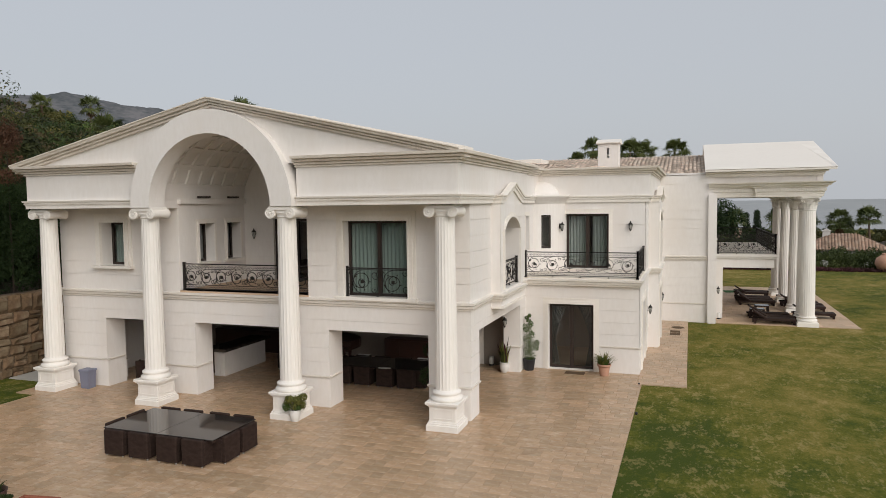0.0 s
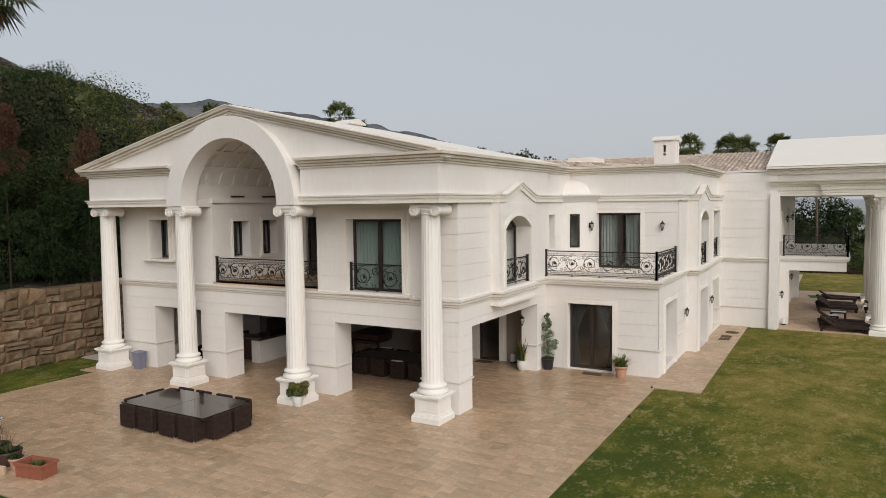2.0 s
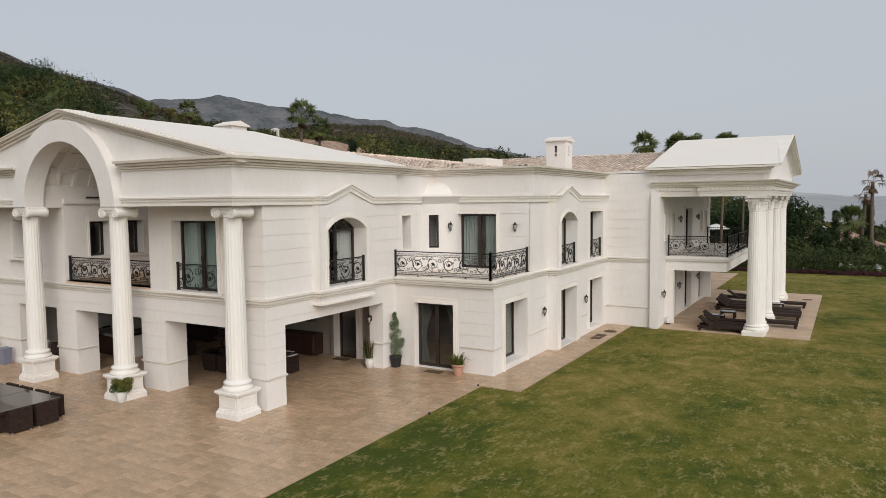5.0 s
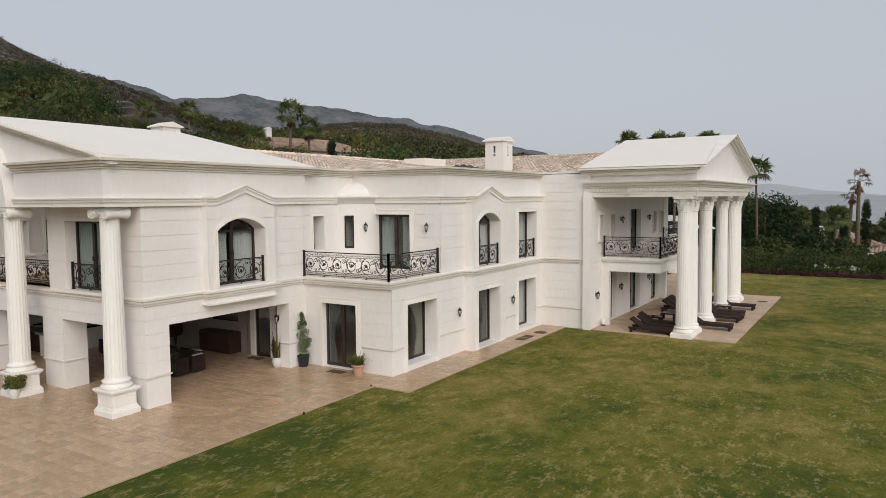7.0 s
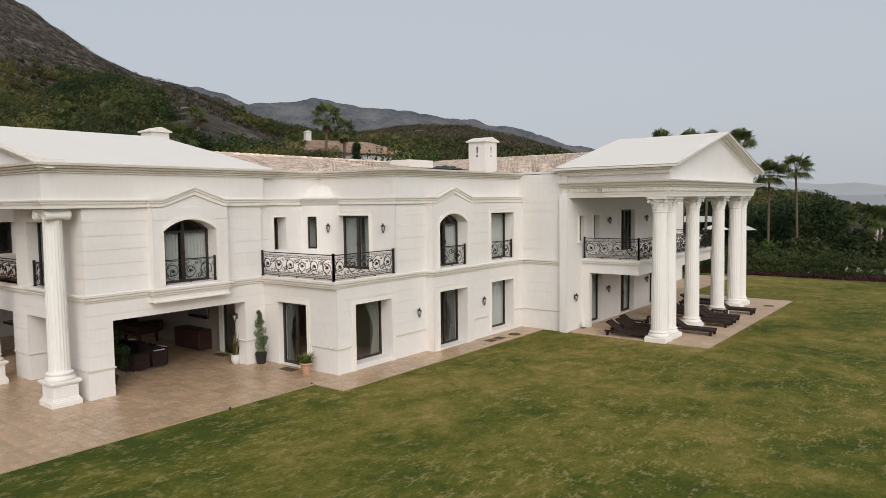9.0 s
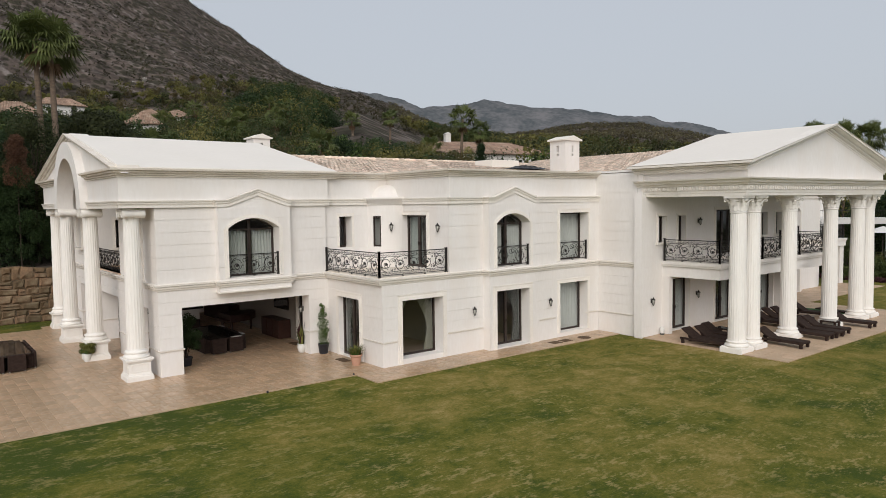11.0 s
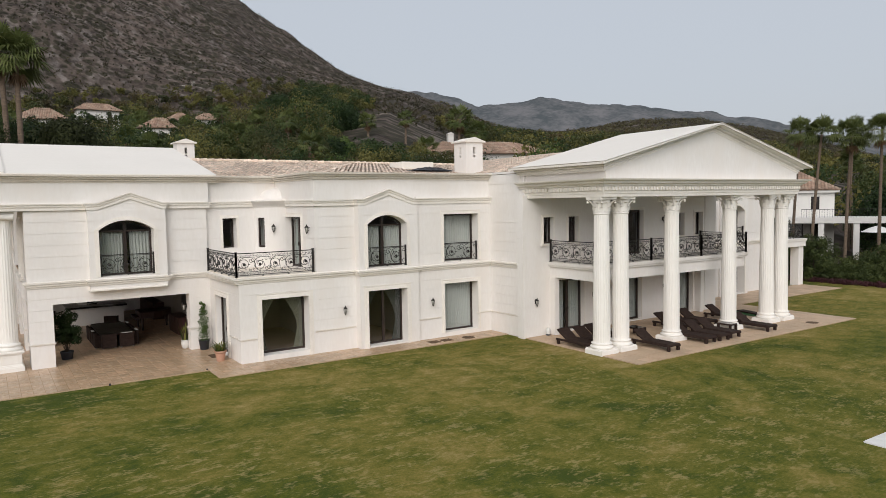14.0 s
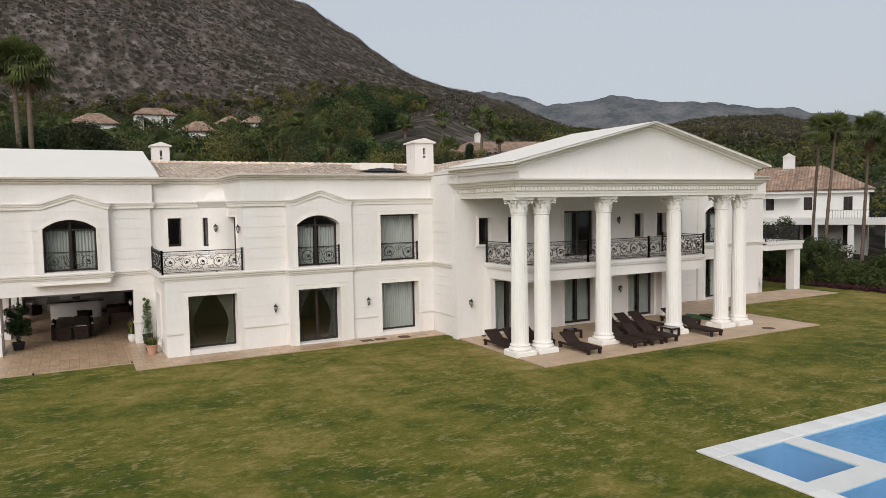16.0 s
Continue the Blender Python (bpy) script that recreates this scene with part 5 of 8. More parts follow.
PLINTHS += [
    [(-7.18, YS + 0.75, 0.94), (-7.18, YS, 0.94), (XE, YS, 0.94), (XE, 19.29, 0.94), (XE - 0.5, 19.29, 0.94)],
    [(XE - 0.5, 24.45, 0.94), (XE, 24.45, 0.94), (XE, 25.34, 0.94)],
    [(-3.15, 25.36, 0.94), (-1.78, 25.36, 0.94), (-1.78, 26.0, 0.94)],
    [(-1.78, 28.5, 0.94), (-1.78, 30.38, 0.94)],
    [(-1.46, 33.4, 0.94), (-1.46, 34.5, 0.94)],
    [(-1.46, 36.6, 0.94), (-1.46, 37.5, 0.94), (0.70, 37.5, 0.94)],
]
for line in PLINTHS:
    bm = B()
    sweep(bm, line, PLINTH, -0.05)
    part("plinth_cap", bm, trim_white, villa)

# ---- roofs of the villa
RY0, RY1 = FY - 0.05, 25.72


def roof_z(x):
    return 9.36 - abs(x - CX) * (9.36 - 7.60) / 7.95


for x0, x1 in ((CX - 7.98, CX), (CX, CX + 7.86)):
    bm = B()
    prism(bm, [(x0, roof_z(x0) - 0.12), (x1, roof_z(x1) - 0.12), (x1, roof_z(x1)), (x0, roof_z(x0))], RY0 + 0.7, RY1)
    part("gable_roof", bm, roof_stucco, villa, "smooth white rendered gable roof slope")
    bm = B()
    prism(bm, [(x0, roof_z(x0) - 0.12), (x1, roof_z(x1) - 0.12), (x1, roof_z(x1) + 0.06), (x0, roof_z(x0) + 0.06)], RY0, RY0 + 0.7)
    part("gable_coping", bm, roof_stucco, villa)
bm = B()
prism(bm, [(CX - 7.5, 7.5), (CX + 7.5, 7.5), (CX, 9.19)], RY1 - 0.25, RY1 - 0.02)
box(bm, -21.0, CX - 2.75, 17.5, 25.7, 7.36, 7.5)
box(bm, CX + 2.75, -5.95, 17.5, 25.7, 7.36, 7.5)
part("gable_end_wall", bm, roof_stucco, villa)


def tiled_slope(name, parent, p0, p1, up, n_along, n_up, material, r=0.036, keep=None):
    """Half-round clay tiles in overlapping rows, from the eave line p0-p1 up along the vector up."""
    p0, p1, up = np.array(p0, float), np.array(p1, float), np.array(up, float)
    along = (p1 - p0) / n_along
    nrm = np.cross(along, up)
    nrm = nrm / np.linalg.norm(nrm)
    rng = np.random.default_rng(5)
    verts, faces = [], []
    w = np.linalg.norm(along)
    ah = along / w
    for i in range(n_along):
        for j in range(n_up):
            lift = 0.008 + 0.012 * rng.random()
            a = p0 + along * (i + 0.5) + up * (j / n_up) + nrm * lift + ah * rng.normal() * 0.02
            b = p0 + along * (i + 0.5) + up * ((j + 1.12) / n_up) + nrm * 0.0 + ah * rng.normal() * 0.012
            if keep and not keep((a[0] + b[0]) / 2, (a[1] + b[1]) / 2):
                continue
            base = len(verts)
            for e, s in ((a, 1.0), (b, 0.86)):
                for k in range(5):
                    t = math.pi * k / 4
                    verts.append(e + ah * math.cos(t) * w * 0.44 * s + nrm * math.sin(t) * r * s)
            for e, up_ in ((a, 0.006), (b, -0.012)):
                for k in range(3):
                    verts.append(e + ah * w * (0.3 + 0.2 * k) + nrm * (up_ + (0.0 if k == 1 else 0.02)))
            for k in range(4):
                faces.append((base + k, base + k + 1, base + 6 + k, base + 5 + k))
            for k in range(2):
                faces.append((base + 11 + k, base + 10 + k, base + 13 + k, base + 14 + k))
    return tagged(sheet(name, verts, faces, material, parent, True), kind="stuff")


ridge_x, ridge_z, EAVE = -13.4, 8.72, 7.46


def z_east(x):
    return EAVE + 0.110 * (-1.95 - x)


def z_south(y):
    return EAVE + 0.172 * (y - 28.72)


def z_wing(x):
    return EAVE + 0.172 * (-6.15 - x)


def main_z(x, y):
    base = np.minimum(z_east(x), z_south(y))
    return np.where(x < -6.15, np.maximum(base, z_wing(x)), base)


xs_, ys_ = np.linspace(-1.9, ridge_x, 93), np.linspace(25.6, 61.5, 177)
dx_, dy_ = np.meshgrid(xs_, ys_, indexing="ij")
dv_ = np.stack([dx_, dy_, main_z(dx_, dy_) - 0.03], -1).reshape(-1, 3)
ii, jj = np.meshgrid(np.arange(92), np.arange(176), indexing="ij")
ok_ = (ys_[jj] > 28.6) | (xs_[ii] < -6.15)
df_ = np.stack([ii * 177 + jj, (ii + 1) * 177 + jj, (ii + 1) * 177 + jj + 1, ii * 177 + jj + 1], -1)[ok_][:, ::-1]
sheet("tile_roof_deck", dv_, df_, roof_tile, villa)
bm = B()
prism(bm, [(ridge_x + 0.2, ridge_z - 0.05), (ridge_x + 0.2, ridge_z - 0.12), (-20.5, 7.34), (-20.5, 7.40)], 25.6, 61.5)
part("tile_roof_deck", bm, roof_tile, villa)
tiled_slope("roof_covering", villa, (-1.95, 28.75, EAVE), (-1.95, 61.4, EAVE), (ridge_x + 1.95, 0, ridge_z - EAVE), 148, 27, roof_tile, keep=lambda x, y: z_east(x) <= z_south(y) + 0.01)
tiled_slope("roof_covering", villa, (ridge_x, 28.75, EAVE), (-1.95, 28.75, EAVE), (0, 7.33, 1.26), 52, 18, roof_tile, keep=lambda x, y: z_south(y) < z_east(x) + 0.01 and (x > -6.15 or z_south(y) > z_wing(x) - 0.01))
tiled_slope("roof_covering", villa, (-6.15, 25.74, EAVE), (-6.15, 36.1, EAVE), (ridge_x + 6.15, 0, 1.25), 47, 17, roof_tile, keep=lambda x, y: y < 28.72 or z_wing(x) >= min(z_east(x), z_south(y)) - 0.01)
tiled_slope("roof_covering", villa, (-12.0, 37.55, 7.55), (0.62, 37.55, 7.55), (0, PM - 37.55, 1.35), 58, 19, roof_tile, keep=lambda x, y: 7.55 + 0.1985 * (y - 37.55) > main_z(x, y) - 0.01)
bm = B()
prism(bm, [(37.5, 7.3), (37.5, 7.52), (PM, 8.87), (2 * PM - 37.5, 7.52), (2 * PM - 37.5, 7.3)], -12.0, 0.6, "x")
part("tile_roof_deck", bm, roof_tile, villa)
bm = B()
for k in range(89):
    y = 25.8 + k * 0.4
    tube(bm, [(ridge_x, y, ridge_z - 0.02), (ridge_x, y + 0.43, ridge_z + 0.02)], 0.13, 8)
tagged(part("ridge_covering", bm, roof_tile, villa), kind="stuff")


def chimney(at, w, h, label, sx=1.0, sy=1.0):
    """Square stack with arched slots over small square holes in each side, and a gabled cap."""
    x, y, z = at
    q = w / 2
    bm = B()
    zt = h - 0.1
    slots = [(-0.07, 0.07, zt - 0.58, zt - 0.24), (-0.07, 0.07, zt - 0.76, zt - 0.65)]
    for k in range(4):
        tmp = B()
        wall_mesh(tmp, -q if k % 2 else -q + 0.14, q if k % 2 else q - 0.14, 0, zt, 0.14, slots if h > 1.2 else [(-0.09, 0.09, zt - 0.4, zt - 0.12)])
        tmp.transform(pose(0, 0, 0, 0, 0, 90 * k) @ pose(0, -q, 0))
        me = bpy.data.meshes.new("tmp")
        tmp.to_mesh(me)
        tmp.free()
        bm.from_mesh(me)
        bpy.data.meshes.remove(me)
    place = Matrix.Translation((x, y, z)) @ Matrix.Diagonal((sx, sy, 1, 1))
    t = part("chimney", bm, stucco, villa, label, place, clean=False)
    bm = B()
    prism(bm, [(-q - 0.12, h - 0.1), (q + 0.12, h - 0.1), (q + 0.12, h - 0.04), (0, h + 0.16), (-q - 0.12, h - 0.04)], -q - 0.1, q + 0.1, "x")
    part("cap", bm, roof_stucco, t, m=place)
    return t


chimney((-4.25, 38.25, 7.4), 1.05, 1.98, "square white chimney with slotted sides and a gabled cap")
chimney((-16.1, 26.9, 7.6), 0.94, 2.32, "white chimney with slotted sides behind the ridge")

# ---------------------------------------------------------------- portico
EX, EY0, EY1 = 5.84, 37.46, 2 * PM - 37.46
bm = B()
box(bm, 0.9, EX, EY0 + 0.16, EY1 - 0.16, 6.35, 6.62)
box(bm, 0.9, EX - 0.02, EY0 + 0.17, EY1 - 0.17, 6.62, 7.5)
box(bm, 2.95, EX, EY0, EY1, 6.352, 7.06)
part("portico_entablature", bm, stucco, villa)
boxes("attic_corner", stucco, (0.70, 1.0, 37.515, 37.9, 6.2, 7.45), (0.70, 1.0, 2 * PM - 37.9, 2 * PM - 37.515, 6.2, 7.45))
PCOR = [(0.0, 0.0), (0.03, 0.0), (0.04, 0.12), (0.06, 0.13), (0.07, 0.22), (0.10, 0.24), (0.10, 0.42), (0.17, 0.44), (0.19, 0.50), (0.30, 0.54), (0.34, 0.62), (0.45, 0.66), (0.48, 0.72)]
bm = B()
sweep(bm, [(0.74, EY0 + 0.16, 6.352), (2.95, EY0 + 0.16, 6.352), (2.95, EY0, 6.352), (EX, EY0, 6.352), (EX, EY1, 6.352), (2.95, EY1, 6.352), (2.95, EY1 - 0.16, 6.352), (0.74, EY1 - 0.16, 6.352)], PCOR)
part("portico_cornice", bm, trim_white, villa, "white moulded cornice of the portico")
y = EY0 - 0.05
bm = B()
box(bm, -0.05, 0.05, -0.05, 0.03, 0, 0.13)
dentil = part("dentil", bm, trim_white, villa)
dentil.matrix_basis = pose(EX + 0.10, EY0 + 0.0, 6.62, 0, 0, 90)
k = 0
y = EY0 + 0.19
while y < EY1:
    share("dentil", dentil.data, villa, pose(EX + 0.10, y, 6.62, 0, 0, 90))
    y += 0.19
x = EX - 0.1
while x > 0.8:
    o = 0 if x > 2.95 else 0.16
    share("dentil", dentil.data, villa, pose(x, EY0 - 0.10 + o, 6.62))
    x -= 0.19
bm = B()
prism(bm, [(EY0 + 0.12, 7.06), (EY1 - 0.12, 7.06), (EY1 - 0.12, 7.50), (PM, 9.28), (EY0 + 0.12, 7.50)], EX - 0.25, EX + 0.02, "x")
part("pediment_wall", bm, stucco, villa, "plain white triangular pediment")
bm = B()
sweep(bm, [(0.58, EY0 + 0.04, 7.46), (EX, EY0 + 0.04, 7.46), (EX, PM, 9.25), (EX, EY1 - 0.04, 7.46), (0.58, EY1 - 0.04, 7.46)], [(0.0, -0.09), (0.035, -0.09), (0.045, -0.01), (0.07, 0.0), (0.09, 0.055), (0.06, 0.06), (0.06, 0.075), (0.2, 0.09), (0.22, 0.14), (0.18, 0.145), (0.18, 0.16), (0.40, 0.17), (0.45, 0.24), (0.54, 0.27)], -0.3)
part("pediment_cornice", bm, trim_white, villa, "white raking cornice of the pediment, returned along the eaves")
bm = B()
slope = [(EY0 - 0.49, 7.70), (PM, 9.525), (EY1 + 0.49, 7.70)]
prism(bm, [*slope, *[(y, z - 0.08) for y, z in slope[::-1]]], 0.55, EX + 0.50, "x")
part("portico_roof", bm, roof_stucco, villa, "smooth white rendered portico roof")
bm = B()
prism(bm, [(EY0 + 0.2, 7.3), (EY1 - 0.2, 7.3), (EY1 - 0.2, 7.5), (PM, 9.3), (EY0 + 0.2, 7.5)], 0.62, 0.8, "x")
part("portico_roof_end", bm, roof_stucco, villa)
# portico balcony
BX0, BX1, BY0, BY1 = PX, 4.04, 38.85, 2 * PM - 38.85
bm = B()
box(bm, BX0, BX1 - 0.1, BY0 + 0.1, BY1 - 0.1, 2.72, 3.3)
sweep(bm, [(BX0, BY0, 3.2), (BX1, BY0, 3.2), (BX1, BY1, 3.2), (BX0, BY1, 3.2)], [(-0.1, 0), (-0.02, 0.0), (0.0, 0.06), (0.03, 0.1), (0.05, 0.24)], -0.3)
box(bm, BX0, BX1 - 0.25, BY0 + 0.25, BY1 - 0.25, 3.3, 3.43)
part("portico_balcony", bm, stucco, villa, "white balcony slab inside the portico")
boxes("balcony_pier", stucco, (1.0, 1.5, BY0 + 0.04, BY0 + 0.3, 0.05, 2.72), (1.0, 1.5, BY1 - 0.3, BY1 - 0.04, 0.05, 2.72))
railing(villa, (1.25, BY0 + 0.02), (BX1 - 0.06, BY0 + 0.02), 3.45, 0.98)
for a, b in zip(np.linspace(BY0 + 0.02, BY1 - 0.02, 4), np.linspace(BY0 + 0.02, BY1 - 0.02, 4)[1:]):
    railing(villa, (BX1 - 0.06, a), (BX1 - 0.06, b), 3.45, 0.98)
railing(villa, (BX1 - 0.06, BY1 - 0.02), (1.25, BY1 - 0.02), 3.45, 0.98)
# balcony over the ground floor, loggia and window guards
railing(villa, (-5.88, 25.30), (-1.86, 25.30), 3.47, 0.93)
railing(villa, (-1.86, 25.30), (-1.86, 28.5), 3.47, 0.93)
railing(villa, (LOG0 + 0.05, 18.62), (LOG1 - 0.05, 18.62), 3.47, 0.88)
railing(villa, (WA[0] + 0.02, YS + 0.06), (WA[1] - 0.02, YS + 0.06), 3.50, 0.84, name="window_guard", module=0.8, lace=False)
for fx, (a, b) in ((-5.60, A1[:2]), (-1.36, A2[:2]), (-1.46, W3[:2]), (-1.36, A3[:2]), (-1.46, N3)):
    railing(villa, (fx - 0.08, a + 0.02), (fx - 0.08, b - 0.02), 3.53, 0.84, name="window_guard", module=0.8, lace=False)
# pergola terrace at the north end
bm = B()
box(bm, -2.2, -1.6, 64.75, 65.35, 0.0, 2.75)
box(bm, -9.0, -1.5, 61.8, 65.45, 2.75, 3.2)
sweep(bm, [(-1.5, 61.8, 3.1), (-1.5, 65.45, 3.1), (-9, 65.45, 3.1)], [(0, 0), (0.05, 0.02), (0.08, 0.2)], -0.3)
part("north_terrace", bm, stucco, villa, "white roofed terrace on a square post")
railing(villa, (-1.65, 61.9), (-1.65, 65.3), 3.3, 0.95)
railing(villa, (-1.65, 65.3), (-8.5, 65.3), 3.3, 0.95)

# ---- windows and doors
window_unit(villa, F_S, *W1, 0.42, 1, curtain="sheer", cloth=drape_green, label="small dark framed window with a pale curtain")
window_unit(villa, F_S, *WA, 0.24, 2, curtain="sheer", cloth=drape_green, label="tall dark framed balcony door with green-white curtains")
window_unit(villa, F_B1, *A1, 0.5, 2, 5.36, "both", label="arched dark framed balcony door with pale curtains")
window_unit(villa, F_B2, *A2, 0.48, 2, 5.36, "both", label="arched dark framed balcony door with pale curtains")
window_unit(villa, F_B2, *A3, 0.48, 2, 5.36, "both", label="arched dark framed balcony door with pale curtains")
window_unit(villa, F_E3, *W3, 0.45, 1, curtain="sheer", label="dark framed window with closed pale curtains")
window_unit(villa, F_E3, *G3, 0.45, 1, curtain="sheer", label="floor-length dark framed window with closed pale curtains")
window_unit(villa, F_E3, *N3, *W3[2:], 0.45, 1, curtain="sheer")
window_unit(villa, F_E3, *N3, *G3[2:], 0.45, 1, curtain="sheer")
window_unit(villa, F_B2, *G2, 0.48, 2, curtain="tied", cloth=drape_shaded, name="door", label="dark framed sliding glass door")
window_unit(villa, F_B2, *G4, 0.48, 2, curtain="right", name="door", label="dark framed sliding glass door")
window_unit(villa, F_E2, *G1, 0.52, 1, curtain="tied", label="large dark framed window with curtains tied back")
window_unit(villa, F_S2, *D2, 0.2, 2, curtain="tied", cloth=drape_shaded, name="door", fr=0.09, label="dark brown double glass door")
window_unit(villa, F_U2, *UD, 0.22, 2, curtain="both", cloth=drape_dim, name="door", fr=0.09, label="dark brown double balcony door with curtains")
window_unit(villa, F_U1, *SL, 0.5, 1, curtain="none", label="narrow dark framed window")
for h in LW:
    window_unit(villa, F_LL, *h, 0.35, 1, curtain="none", label="small dark framed loggia window")
window_unit(villa, pose(0, LB, 0), *LD, 0.1, 2, curtain="none", name="door", label="dark framed glass door of the loggia")
for h in PW:
    window_unit(villa, F_P, *h, 0.2, 1, curtain="none", label="narrow dark framed window under the portico")
for h in PD:
    window_unit(villa, F_P, *h, 0.2, 2, curtain="both", name="door", fr=0.09, label="dark framed glass door under the portico")
window_unit(villa, F_P, *PU, 0.2, 2, curtain="left", name="door", fr=0.09, label="dark framed balcony door under the portico")
window_unit(villa, pose(0, 25.4, 0), -8.72, -7.86, 0.03, 2.3, 0.03, 1, curtain="none", name="door", label="dark framed glass door of the covered terrace")


def surround_part(m, hole, **k):
    bm = B()
    surround(bm, *hole, **k)
    part("window_surround", bm, trim_white, villa, "", m)


surround_part(F_S, W1, w=0.27, d=0.1)
surround_part(F_S, WA, w=0.25, d=0.1)
surround_part(F_B1, A1, w=0.17, spring=5.36, sill=False)
for A in (A2, A3):
    surround_part(F_B2, A, w=0.17, spring=5.36, sill=False)
for h in (W3, (*N3, *W3[2:])):
    surround_part(F_E3, h, sill=False)
for h in (G3, (*N3, *G3[2:])):
    surround_part(F_E3, h, sill=False)
for h in (G2, G4):
    surround_part(F_B2, (h[0], h[1], 0.0, h[3]), w=0.2, sill=False)
surround_part(F_E2, (G1[0], G1[1], 0.0, G1[3]), w=0.2, sill=False)
surround_part(F_S2, (D2[0], D2[1], 0.0, D2[3]), w=0.2, sill=False)
surround_part(F_U2, UD, w=0.17, sill=False)
surround_part(F_U1, SL, w=0.12, d=0.035, sill=False)
for h in LW:
    surround_part(F_LL, h, w=0.14)
for h in PW:
    surround_part(F_P, h, w=0.1)
for h in PD:
    surround_part(F_P, (h[0], h[1], 0.03, h[3]), w=0.1, sill=False)
surround_part(F_P, PU, w=0.12, sill=False)
surround_part(pose(0, 25.4, 0), (-8.72, -7.86, 0.03, 2.3), w=0.3, sill=False)

# ---------------------------------------------------------------- columns


def fluted(bm, r0, r1, z0, z1, n=20, rings=9):
    rows = []
    for j in range(rings + 1):
        f = j / rings
        r = r0 + (r1 - r0) * f ** 1.35
        row = []
        for k in range(n):
            for g, dip in ((0.0, 0), (0.18, 0), (0.3, 0.02), (0.59, 0.034), (0.88, 0.02)):
                a = 2 * math.pi * (k + g) / n
                fade = 0 if j in (0, rings) else 1
                rr = r * (1 - dip * fade)
                row.append(bm.verts.new((rr * math.cos(a), rr * math.sin(a), z0 + (z1 - z0) * (f if j not in (1, rings - 1) else (0.012 if j == 1 else 0.988)))))
        rows.append(row)
    m = len(rows[0])
    for a, b in zip(rows, rows[1:]):
        for k in range(m):
            bm.faces.new((a[k], a[(k + 1) % m], b[(k + 1) % m], b[k]))


def square_steps(bm, steps):
    """Stacked square blocks: (half width, z0, z1)."""
    for h, z0, z1 in steps:
        cbox(bm, -h, h, -h, h, z0, z1, 0.012)


def ionic_column(x, y):
    c = part("column", B(), column_white, villa, "white fluted column with a scrolled capital on a panelled pedestal")
    bm = B()
    fluted(bm, 0.315, 0.262, 1.12, 5.86)
    tidy(bm)
    bm.to_mesh(c.data)
    bm.free()
    bm = B()
    square_steps(bm, [(0.46, 0, 0.2), (0.435, 0.2, 0.25), (0.405, 0.25, 0.30), (0.385, 0.30, 0.68), (0.40, 0.68, 0.72), (0.44, 0.72, 0.76), (0.475, 0.76, 0.83)])
    for k in range(4):
        tmp = B()
        for a, b, c0, c1 in ((-0.29, 0.29, 0.36, 0.385), (-0.29, 0.29, 0.605, 0.63), (-0.29, -0.265, 0.385, 0.605), (0.265, 0.29, 0.385, 0.605)):
            box(tmp, a, b, -0.397, -0.38, c0, c1)
        tmp.transform(pose(0, 0, 0, 0, 0, 90 * k))
        me = bpy.data.meshes.new("tmp")
        tmp.to_mesh(me)
        tmp.free()
        bm.from_mesh(me)
        bpy.data.meshes.remove(me)
    part("pedestal", bm, column_white, c)
    bm = B()
    lathe(bm, [(0.43, 0.83), (0.45, 0.87), (0.44, 0.92), (0.39, 0.94), (0.365, 0.98), (0.37, 1.0), (0.40, 1.02), (0.405, 1.06), (0.37, 1.09), (0.33, 1.10), (0.318, 1.13)], 32)
    part("base", bm, column_white, c)
    bm = B()
    lathe(bm, [(0.262, 5.85), (0.285, 5.87), (0.285, 5.9), (0.265, 5.91), (0.33, 5.97), (0.35, 6.03)], 28)
    cbox(bm, -0.37, 0.37, -0.38, 0.38, 6.08, 6.19, 0.02)
    box(bm, -0.35, 0.35, -0.33, 0.33, 6.02, 6.09)
    for s in (-1, 1):
        prof = [(0.15, -0.37), (0.16, -0.34), (0.135, -0.2), (0.12, 0), (0.135, 0.2), (0.16, 0.34), (0.15, 0.37)]
        tmp = B()
        lathe(tmp, prof, 18)
        tmp.transform(pose(s * 0.33, 0, 5.985, 90, 0, 0))
        me = bpy.data.meshes.new("tmp")
        tmp.to_mesh(me)
        tmp.free()
        bm.from_mesh(me)
        bpy.data.meshes.remove(me)
        for yy in (-0.375, 0.375):
            tube(bm, [(p[0], yy, p[2]) for p in scroll(s * 0.33, 5.985, 0.15, 2.0, s * -1, math.pi / 2, 30)], 0.016, 4)
            lathe_disc_y(bm, s * 0.33, yy, 5.985, 0.035)
    part("capital", bm, column_white, c, "scrolled capital")
    c.matrix_basis = pose(x, y, 0)
    return c


def lathe_disc_y(bm, x, y, z, r):
    sgn = -1 if y < 0 else 1
    ring = [bm.verts.new((x + r * math.cos(math.pi * k / 5), y + sgn * 0.012, z + r * math.sin(math.pi * k / 5))) for k in range(10)]
    c = bm.verts.new((x, y + sgn * 0.03, z))
    for k in range(10):
        bm.faces.new((ring[k], ring[(k + 1) % 10], c))


ion = ionic_column(-6.40, 17.78)
for x, y in ((-11.10, 17.40), (-16.03, 17.40), (-20.64, 17.74)):
    copy_thing(ion, pose(x, y, 0))


